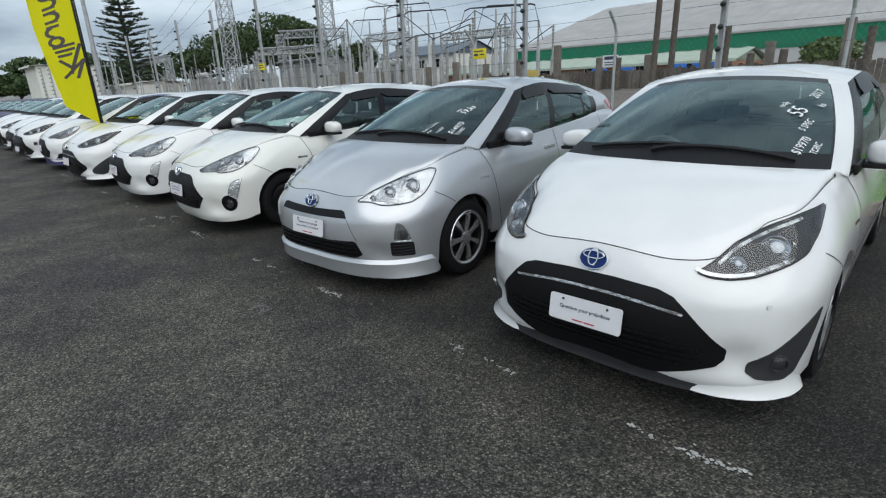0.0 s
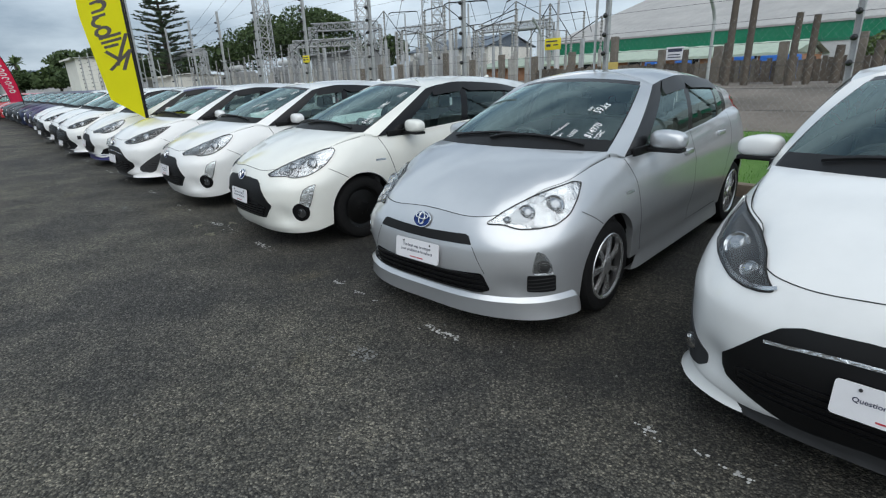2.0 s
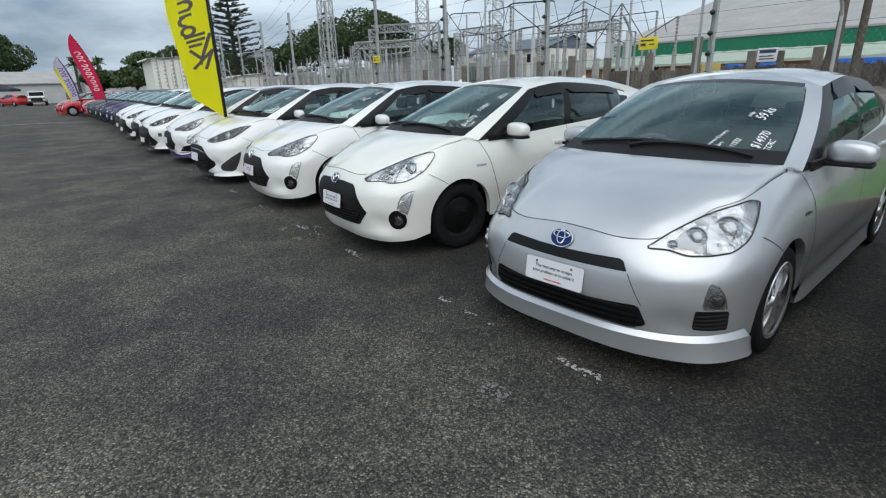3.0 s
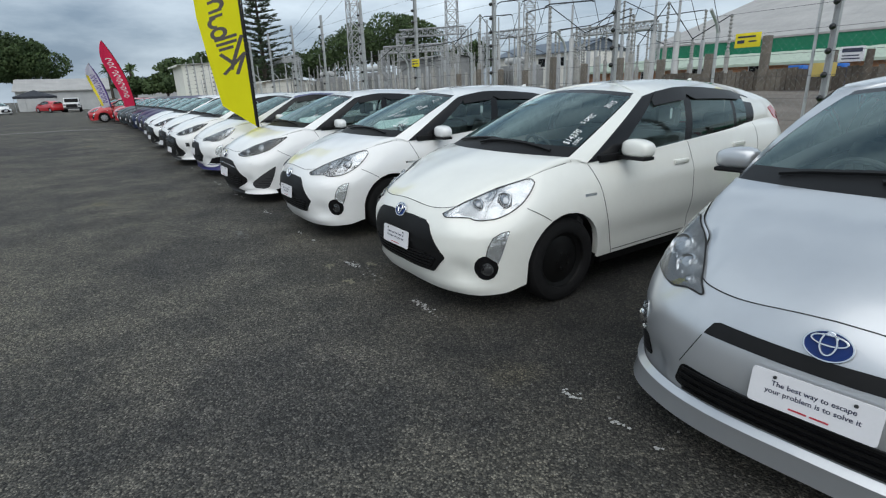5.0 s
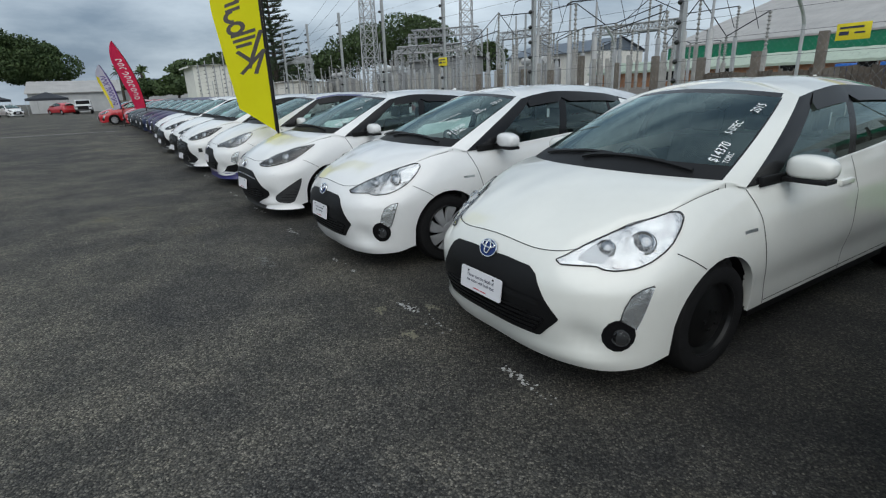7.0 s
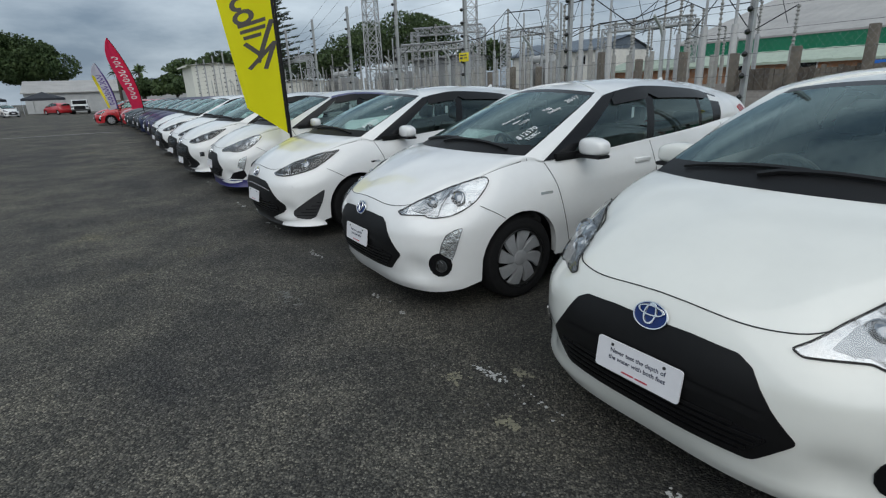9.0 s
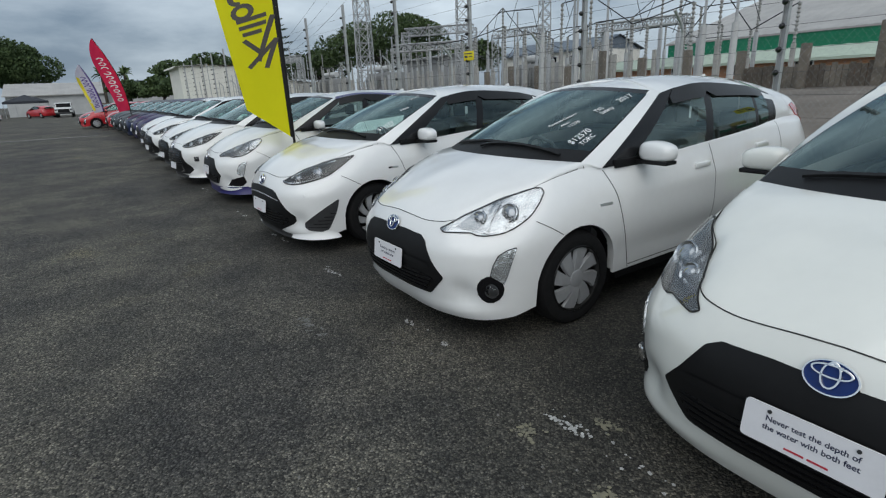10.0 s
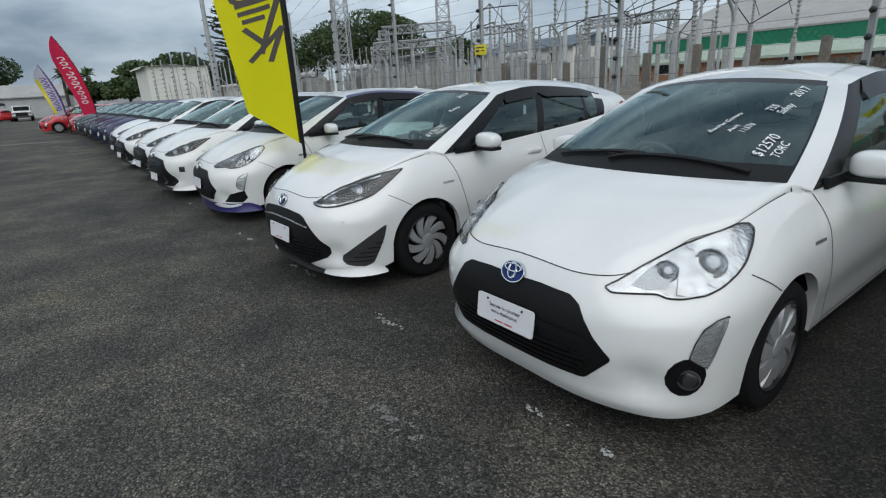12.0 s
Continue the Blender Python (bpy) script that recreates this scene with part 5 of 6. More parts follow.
BANK_END = 64.0
strip(-14, BANK_END, [(4.86, -0.05), (4.86, 0.10), (5.3, 0.135), (6.0, 0.24), (6.7, 0.41), (7.1, 0.52)], 90, "grass_verge", Y["turf"], "mown green grass verge behind the parked cars", "grass", 0.03)
strip(-14, BANK_END, [(7.06, 0.50), (7.6, 0.61), (8.3, 0.74), (9.0, 0.84), (10.2, 0.97), (11.5, 1.06), (14, 1.08), (18, 1.08), (26, 1.08), (40, 1.08), (90, 1.08)], 120, "gravel_bank", Y["gravel"], "rising bank of dark loose gravel", "gravel", 0.07)
rng = random.Random(4)
bm = bmesh.new()
for i in range(9000):
    a, p = rng.uniform(-3, 10), rng.uniform(4.9, 7.1)
    h, w, t = rng.uniform(0.03, 0.07), 0.008, rng.uniform(0, 6.28)
    z = bank_z(p) - 0.01
    q = row(a, p, z)
    d = Vector((math.cos(t), math.sin(t), 0))
    tip = q + Vector((rng.uniform(-0.03, 0.03), rng.uniform(-0.03, 0.03), h))
    bm.faces.new([bm.verts.new(v) for v in (q - d * w, q + d * w, tip)])
tagged(part("grass", bm, Y["grass"], smooth=False), "short bright green grass blades on the verge", "grass", kind="stuff")
# timber kerb in lengths
kerb = thing("kerb", "low weathered timber kerb edging the grass", "kerb", kind="structure")
kb = boxes((0, 2.36, 0, 0.16, -0.02, 0.14), bevel=0.015)
kb.transform(Matrix(((ROW_A.x, ROW_P.x, 0, 0), (ROW_A.y, ROW_P.y, 0, 0), (0, 0, 1, 0), (0, 0, 0, 1))))
bmesh.ops.recalc_face_normals(kb, faces=kb.faces[:])
first = part("kerb_length", kb, Y["kerb"], kerb)
first.location = row(-6, 4.70)
for i in range(1, 22):
    o = first.copy()
    scene.collection.objects.link(o)
    o.location = row(-6 + 2.4 * i, 4.70, rng.uniform(-0.01, 0.008))


# ---- worn paint on the ground ----
def ragged_dash(name, a0, a1, p, width, material, label, fill=1.0):
    bm = bmesh.new()
    n = int(210 * (a1 - a0) * fill)
    for i in range(n):
        a, q = rng.uniform(a0, a1), p + rng.gauss(0, width * 0.26)
        if noise.noise(Vector((a * 6, q * 20, p))) < 0.06:
            continue
        r = rng.uniform(0.004, 0.013)
        c = row(a, q, 0.004)
        bm.faces.new([bm.verts.new(c + Vector((math.cos(k) * r * rng.uniform(0.6, 1.2), math.sin(k) * r * rng.uniform(0.6, 1.2), rng.uniform(0, 0.002)))) for k in (0, 1.25, 2.5, 3.8, 5.0)])
    tagged(part(name, bm, material, smooth=False), label, "road marking", kind="stuff")


for a0, a1, w in ((-0.78, -0.28, 0.07), (0.32, 0.82, 0.07), (1.88, 2.34, 0.075), (2.72, 3.28, 0.06), (4.2, 4.78, 0.06), (5.3, 5.92, 0.08), (6.75, 7.28, 0.05), (8.3, 8.8, 0.06), (9.6, 10.1, 0.05), (11.2, 11.8, 0.05), (13.4, 14, 0.05), (15.6, 16.2, 0.05)):
    ragged_dash("line_dash", a0, a1, -0.115, w, Y["paint_line"], "worn white paint dash on the asphalt")
for a0, a1 in ((2.1, 2.58), (7.36, 7.84)):
    ragged_dash("faint_dash", a0, a1, -0.60 - 0.06 * (a0 > 5), 0.10, Y["faint_line"], "faded grey paint mark on the asphalt", 1.6)
for a0, p0 in ((5.35, -0.32), (5.62, 0.02), (5.8, -0.28)):
    ragged_dash("dried_spill", a0, a0 + 0.13, p0, 0.10, Y["lichen"], "dried yellowish spill on the asphalt", 3.0)
bm = bmesh.new()
for i in range(2600):
    a, p = rng.uniform(-2, 12), rng.uniform(-3.2, 0.2)
    r = rng.uniform(0.003, 0.009)
    bmesh.ops.create_cone(bm, cap_ends=True, segments=5, radius1=r, radius2=r * 0.5, depth=r * 0.9, matrix=Matrix.Translation(row(a, p, r * 0.4)) @ Matrix.Rotation(rng.uniform(0, 6), 4, "Z")) if i < 700 else None
tagged(part("loose_chippings", bm, mat("loose_stone", (0.20, 0.195, 0.18), 0.9, scale=9, second=(0.08, 0.08, 0.078)), smooth=False), "scattered loose grey stone chippings", "gravel", kind="stuff")
# the pale line across the far end of the yard
bm = bmesh.new()
bm.faces.new([bm.verts.new(row(a, p, 0.005)) for a, p in ((34.3, -1.0), (34.5, -1.0), (36.5, -18), (36.3, -18))])
tagged(part("yard_line", bm, Y["paint_line"], smooth=False), "pale painted line across the far yard", "road marking", kind="structure")


# ---- security fence ----
def wire(bm, a, b, r=0.006, sag=0.0, n=1):
    a, b = Vector(a), Vector(b)
    last = a
    for i in range(1, n + 1):
        u = i / n
        p = a.lerp(b, u) - Vector((0, 0, sag * 4 * u * (1 - u)))
        tube(bm, last, p, r, seg=4, caps=False)
        last = p


POST_AS = [1.35 + 3.13 * i for i in range(-1, 16)]
fence = thing("security_fence", "tall galvanised electric security fence with black insulators", "fence")
pb = boxes((-0.032, 0.032, -0.004, 0.004, 0, 3.9), (-0.032, -0.026, -0.035, 0.035, 0, 3.9), (0.026, 0.032, -0.035, 0.035, 0, 3.9))
tmp = part("fence_post", pb, Y["galv"], fence, smooth=False)
lathe_b = lathe([(0, -0.04), (0.015, -0.04), (0.034, -0.015), (0.038, 0.0), (0.034, 0.015), (0.015, 0.04), (0, 0.04)], 10)
ins = part("insulator", lathe_b, Y["insulator"], tmp)
ANG = math.atan2(ROW_A.y, ROW_A.x)
heights = [0.55 + 0.27 * k for k in range(12)]
for k, a in enumerate(POST_AS):
    o = tmp if k == 0 else tmp.copy()
    if k:
        scene.collection.objects.link(o)
        o.parent = fence
    o.matrix_local = Matrix.Translation(row(a, 5.7, 0.12)) @ Matrix.Rotation(ANG, 4, "Z")
    for j, h in enumerate(heights):
        q = ins if k == 0 and j == 0 else ins.copy()
        if not (k == 0 and j == 0):
            scene.collection.objects.link(q)
            q.parent = o
        q.matrix_local = Matrix.Translation((0.0, 0.085, h)) @ Matrix.Rotation(radians(90), 4, "X")
    if k % 2 == 0:
        sb = boxes((-0.014, 0.014, 0.10, 0.128, 0, 2.7))
        s2 = part("fence_stay", sb, Y["galv"], o, smooth=False)
        s2.matrix_local = Matrix.Translation((0.16, -0.05, 0))
for h in heights:
    bm = bmesh.new()
    wire(bm, row(POST_AS[0], 5.615, h + 0.12), row(POST_AS[-1], 5.615, h + 0.12), 0.0022)
    part("fence_wire", bm, Y["cable"], fence)
# chain-link fence behind it with cranked tops
link = thing("chain_link_fence", "weathered chain-link fence with cranked post tops", "fence")
bm = bmesh.new()
zl, zh, step = 0.35, 2.15, 0.085
for i in range(int(46 / step)):
    a = -4 + i * step
    for d in (1, -1):
        q0, q1 = row(a, 6.45, zl), row(a + d * (zh - zl) * 0.8, 6.45, zh)
        w = ROW_A * 0.0008
        bm.faces.new([bm.verts.new(v) for v in (q0 - w, q0 + w, q1 + w, q1 - w)])
tagged(part("chain_link", bm, Y["galv"], link, smooth=False), kind="stuff")
for i in range(15):
    bm = bmesh.new()
    a = -3 + 3.1 * i
    pts = [row(a, 6.45, 0.2), row(a, 6.45, 2.15), row(a, 6.38, 2.28), row(a, 6.18, 2.46)]
    for p, q in zip(pts, pts[1:]):
        tube(bm, p, q, 0.024, seg=8)
    part("link_post", bm, Y["galv"], link)


def sign(name, a, p, z, w, h, material, label, marks, turn=0.0):
    t = thing(name, label, "sign")
    b = boxes((-w / 2, w / 2, -0.004, 0.004, 0, h), bevel=0.002)
    part("sign_panel", b, material, t)
    for x0, x1, z0, z1 in marks:
        part("sign_bar", boxes((w * x0, w * x1, -0.0075, -0.0045, h * z0, h * z1)), M["ink"] if name != "warning_sign_red" else M["ink_red"], t, smooth=False)
    t.matrix_world = Matrix.Translation(row(a, p, z)) @ Matrix.Rotation(ANG + math.pi + radians(turn), 4, "Z")
    return t


BARS = ((-0.40, 0.30, 0.68, 0.80), (-0.40, -0.12, 0.30, 0.52), (0.05, 0.35, 0.36, 0.46))
sign("warning_sign", 5.42, 5.60, 1.86, 0.34, 0.18, Y["yellow_sign"], "small yellow warning sign wired to the fence", BARS, -4)
sign("warning_sign", 13.8, 5.60, 2.02, 0.30, 0.19, Y["yellow_sign"], "small yellow warning sign wired to the fence", BARS, 8)
sign("notice_board", 4.75, 6.30, 1.46, 0.30, 0.17, Y["ochre_sign"], "faded ochre notice on the chain-link fence", ())
ws = sign("danger_sign", 6.8, 13.3, 1.74, 0.50, 0.34, M["plate"], "white danger sign with red and black bars", ((-0.4, 0.4, 0.62, 0.88), (-0.38, 0.3, 0.36, 0.44), (-0.38, 0.34, 0.16, 0.24)))

# ---- old post-and-panel fence on the bank ----
old = thing("panel_fence", "old brown panel fence with weathered concrete posts", "fence")
ang_m = Matrix.Rotation(ANG, 4, "Z")
for i in range(17):
    a = -2.0 + 1.55 * i
    h = rng.uniform(0.95, 1.2) + (0.35 if i % 5 == 2 else 0)
    b = boxes((-0.10, 0.10, -0.09, 0.09, -0.1, h), bevel=0.02)
    b.transform(Matrix.Translation(row(a, 13.6, 1.07)) @ ang_m)
    part("concrete_post", b, Y["old_concrete"], old)
    if 0 < i < 10:
        nb = 11
        for k in range(nb):
            x0 = -1.45 + 1.35 * k / nb
            b = boxes((x0, x0 + 1.35 / nb - 0.012, -0.015, 0.015 + 0.012 * (k % 2), 0.02, 0.58 + rng.uniform(-0.05, 0.03)))
            b.transform(Matrix.Translation(row(a, 13.62, 1.07)) @ ang_m)
            part("board", b, Y["wood"] if (i + k // 4) % 3 else Y["old_concrete"], old, smooth=False)
for a, p, h, r in ((4.91, 12.0, 2.35, 0.085), (4.62, 12.4, 2.3, 0.085), (3.57, 12.0, 1.5, 0.08), (3.33, 12.4, 1.45, 0.08), (6.3, 12.8, 0.9, 0.09), (5.3, 12.9, 1.0, 0.09), (2.9, 12.9, 0.8, 0.10), (2.2, 12.9, 0.85, 0.10), (0.6, 12.8, 1.2, 0.09), (-1.4, 12.2, 1.3, 0.09)):
    bm = bmesh.new()
    tube(bm, (0, 0, -0.15), (0.03, 0.02, h), r, r * 0.85, 10)
    tagged(part("timber_post", bm, Y["wood"]), "weathered grey-brown timber post standing in gravel", "post", "timber posts on the bank").matrix_world = Matrix.Translation(row(a, p, bank_z(p)))
for a, p in ((6.2, 17), (5.5, 17.2), (4.9, 17.0), (9.0, 19), (10.2, 19)):
    b = boxes((-0.24, 0.24, -0.24, 0.24, 0.0, 0.72), bevel=0.05)
    for z in (0.2, 0.36, 0.52):
        box(b, -0.255, 0.255, -0.255, 0.255, z, z + 0.05, 0.01)
    tagged(part("plastic_barrel", b, Y["blue_plastic"]), "square bright blue plastic drum on gravel", "drum", "blue drums").matrix_world = Matrix.Translation(row(a, p, 1.08)) @ ang_m


# ---- substation ----
def bar(bm, a, b, w=0.05):
    """A square steel bar between two points."""
    tube(bm, a, b, w * 0.7, seg=4, caps=False)


def lattice(bm_legs, bm_brace, base, top, w0, w1, panels, leg=0.07, brace=0.04):
    """Four tapering legs with crossed bracing from base to top."""
    base, top = Vector(base), Vector(top)
    d = (top - base).normalized()
    u = Vector((1, 0, 0)) if abs(d.z) > 0.5 else Vector((0, 0, 1))
    u = (u - d * u.dot(d)).normalized()
    v = d.cross(u)

    def c(k, t):
        w = (w0 + (w1 - w0) * t) / 2
        s = ((1, 1), (1, -1), (-1, -1), (-1, 1))[k % 4]
        return base.lerp(top, t) + u * (s[0] * w) + v * (s[1] * w)
    for k in range(4):
        bar(bm_legs[k], c(k, 0), c(k, 1), leg)
        for i in range(panels):
            t0, t1 = i / panels, (i + 1) / panels
            bar(bm_brace, c(k, t0), c(k + 1, t1), brace)
            bar(bm_brace, c(k + 1, t0), c(k, t1), brace)
            bar(bm_brace, c(k, t1), c(k + 1, t1), brace)


def lattice_tower(a, p, h, w0, w1):
    t = thing("lattice_tower", "tall grey galvanised lattice steel tower", "tower", "substation towers", at=Matrix.Translation(row(a, p, 1.08)))
    legs, br = [bmesh.new() for _ in range(4)], bmesh.new()
    lattice(legs, br, (0, 0, 0), (0, 0, h), w0, w1, int(h / 0.95))
    for b in legs:
        part("leg", b, Y["galv"], t)
    part("bracing", br, Y["galv"], t)
    for z in (h * 0.72, h * 0.88, h):
        l2, b2 = [bmesh.new() for _ in range(4)], bmesh.new()
        lattice(l2, b2, (-2.2, 0, z), (2.2, 0, z), 0.25, 0.25, 8, 0.05, 0.03)
        for b in l2[1:]:
            me = bpy.data.meshes.new("t")
            b.to_mesh(me)
            l2[0].from_mesh(me)
            b.free()
        me = bpy.data.meshes.new("t")
        b2.to_mesh(me)
        l2[0].from_mesh(me)
        b2.free()
        part("cross_arm", l2[0], Y["galv"], t)
    return t


lattice_tower(43.0, 18.0, 13, 1.15, 0.8)
lattice_tower(42.9, 27.7, 14, 1.2, 0.85)
lattice_tower(38.4, 33.1, 14, 1.2, 0.8)


def gantry(a0, p0, a1, p1, z, w):
    t = thing("gantry", "grey lattice steel gantry over switchgear", "gantry", "substation gantries")
    for nm, s, e in (("gantry_column", row(a0, p0, 1.08), row(a0, p0, z)), ("gantry_column", row(a1, p1, 1.08), row(a1, p1, z)), ("gantry_beam", row(a0, p0, z), row(a1, p1, z))):
        b = bmesh.new()
        lattice([b] * 4, b, s, e, w, w, max(4, int((e - s).length / w)), 0.07, 0.04)
        part(nm, b, Y["galv"], t)


gantry(58, 31, 52, 36, 7.6, 0.8)
gantry(50, 37.5, 44, 38.5, 6.7, 0.7)
gantry(52, 16, 60, 16, 4.6, 0.5)
gantry(36, 22, 40, 19, 4.4, 0.5)
gantry(30, 30, 24, 31, 5.0, 0.5)


def post_insulator(h, stack, tone, label):
    t = thing("post_insulator", label, "insulator", "substation post insulators")
    base = h - stack
    part("support", boxes((-0.07, 0.07, -0.07, 0.07, -0.05, base), bevel=0.01), tone, t)
    prof = [(0, base)]
    k = 9
    for i in range(k):
        z = base + stack * i / k
        prof += [(0.035, z), (0.07, z + stack * 0.25 / k), (0.07, z + stack * 0.4 / k), (0.035, z + stack * 0.75 / k)]
    prof += [(0.05, h), (0.07, h + 0.02), (0.07, h + 0.08), (0, h + 0.08)]
    part("insulator", lathe(prof, 10), Y["porcelain"], t)
    return t


KINDS = [post_insulator(2.7, 1.3, Y["concrete"], "grey ribbed insulator on a concrete support"), post_insulator(3.3, 1.2, Y["galv"], "grey ribbed insulator on a steel support"), post_insulator(2.1, 0.9, Y["concrete"], "short ribbed insulator on a concrete support")]
SPOTS = []
for line, (p, a_from, a_to, gap, kind) in enumerate(((16.2, 15, 40, 2.1, 0), (18.4, 17, 46, 1.7, 1), (20.6, 13.5, 44, 1.55, 0), (23.0, 16, 50, 2.0, 1), (26.0, 19, 56, 2.3, 0), (29.0, 20, 58, 2.3, 1), (15.2, 40, 62, 1.9, 2), (18.0, 48, 64, 2.2, 0), (22.0, 52, 66, 2.4, 1))):
    a = a_from
    while a < a_to:
        SPOTS.append((line, a, p + rng.uniform(-0.3, 0.3), kind))
        a += gap * rng.uniform(0.75, 1.25)
used = set()
tops = {}
for line, a, p, kind in SPOTS:
    tall = rng.choice((0.72, 0.85, 1.0, 1.0, 1.12, 1.3))
    m = Matrix.Translation(row(a, p, 1.08)) @ ang_m @ Matrix.Diagonal((1, 1, tall, 1))
    if kind in used:
        copy_thing(KINDS[kind], m)
    else:
        used.add(kind)
        KINDS[kind].matrix_world = m
    tops.setdefault(line, []).append(row(a, p, 1.08 + ((2.7, 3.3, 2.1)[kind] + 0.08) * tall))
for line, pts in tops.items():
    for i in range(0, len(pts) - 1, 5):
        bm = bmesh.new()
        seg = pts[i:i + 4]
        for p, q in zip(seg, seg[1:]):
            tube(bm, p + Vector((0, 0, 0.02)), q + Vector((0, 0, 0.02)), 0.022, seg=6)
        tagged(part("busbar", bm, Y["dark_steel"]), "dark tubular busbar resting on insulators", "busbar", "substation busbars")
# tall white posts carrying raised bus loops
for a, p, h, w in ((27.7, 22, 5.3, 2.6), (25.1, 22, 5.1, 2.8), (21.5, 20, 4.2, 2.4), (17.0, 20.5, 3.9, 2.6), (15.2, 19.5, 3.7, 2.2), (32.0, 24, 5.0, 2.5)):
    t = thing("bus_post", "tall white post carrying a raised dark bus loop", "post", "bus loop posts", at=Matrix.Translation(row(a, p, 1.08)) @ ang_m)
    part("post_base", tube(bmesh.new(), (0, 0, -0.05), (0, 0, h * 0.62), 0.13, 0.12, 12), Y["wall"], t)
    part("post_top", tube(bmesh.new(), (0, 0, h * 0.62), (0, 0, h), 0.06, 0.05, 8), Y["galv"], t)
    bm = bmesh.new()
    pts = [Vector((-w * 0.9, 0.3, h - 1.6)), Vector((-w * 0.62, 0.1, h - 0.05)), Vector((-w * 0.5, 0, h + 0.03)), Vector((w * 0.75, -0.2, h + 0.28)), Vector((w * 0.9, -0.2, h + 0.2)), Vector((w * 1.25, -0.3, h - 1.5))]
    for i, (q, r) in enumerate(zip(pts, pts[1:])):
        tube(bm, q, r, 0.035 if 1 <= i <= 3 else 0.014, seg=6)
    part("bus_loop", bm, Y["dark_steel"], t)
# pale stub posts in a line
stub = None
for i in range(46):
    a, p = 13.2 + 0.95 * i + rng.uniform(-0.2, 0.2), 14.6 + rng.uniform(-0.2, 0.25)
    h = rng.uniform(1.0, 1.45)
    m = Matrix.Translation(row(a, p, 1.08)) @ ang_m @ Matrix.Diagonal((1, 1, h, 1))
    if stub is None:
        stub = tagged(part("stub_post", boxes((-0.055, 0.055, -0.055, 0.055, -0.04, 1.0), bevel=0.01), Y["concrete"]), "pale square concrete stub post", "post", "concrete stub posts")
        stub.matrix_world = m
    else:
        o = stub.copy()
        scene.collection.objects.link(o)
        o.matrix_world = m
# thin lighting and fence poles towards the far end
for i in range(22):
    a, p, h = 36 + 1.25 * i, 8.6 + rng.uniform(-1.0, 2.6), rng.uniform(2.0, 3.6)
    b = tube(bmesh.new(), (0, 0, -0.1), (rng.uniform(-0.1, 0.1), 0, h), 0.035, 0.03, 6)
    tagged(part("thin_pole", b, Y["galv"]), "thin grey metal pole behind the fence", "pole", "thin poles").matrix_world = Matrix.Translation(row(a, p, bank_z(p)))


def transformer(a, p, w, d, h):
    t = thing("transformer", "grey transformer with cooling fins and bushings", "transformer", "substation transformers", at=Matrix.Translation(row(a, p, 1.08)) @ ang_m)
    part("tank", boxes((-w / 2, w / 2, -d / 2, d / 2, 0, h), bevel=0.05), Y["grey_wall"], t)
    for i in range(9):
        x = -w / 2 + w * (i + 0.5) / 9
        part("cooling_fin", boxes((x - 0.03, x + 0.03, d / 2, d / 2 + 0.4, 0.25, h * 0.85)), Y["grey_wall"], t, smooth=False)
        part("cooling_fin", boxes((x - 0.03, x + 0.03, -d / 2 - 0.4, -d / 2, 0.25, h * 0.85)), Y["grey_wall"], t, smooth=False)
    for i in range(3):
        x = -w / 3 + w / 3 * i
        part("bushing", tube(bmesh.new(), (x, 0, h), (x * 1.3, 0, h + 1.0), 0.12, 0.06, 10), Y["porcelain"], t)
    part("conservator", tube(bmesh.new(), (-w * 0.4, 0.3, h + 0.35), (w * 0.4, 0.3, h + 0.35), 0.25, seg=14), Y["wall"], t)


transformer(47, 22, 3.4, 1.8, 1.9)
transformer(54, 20, 3.4, 1.8, 1.7)
transformer(33, 27, 3.0, 1.6, 1.8)


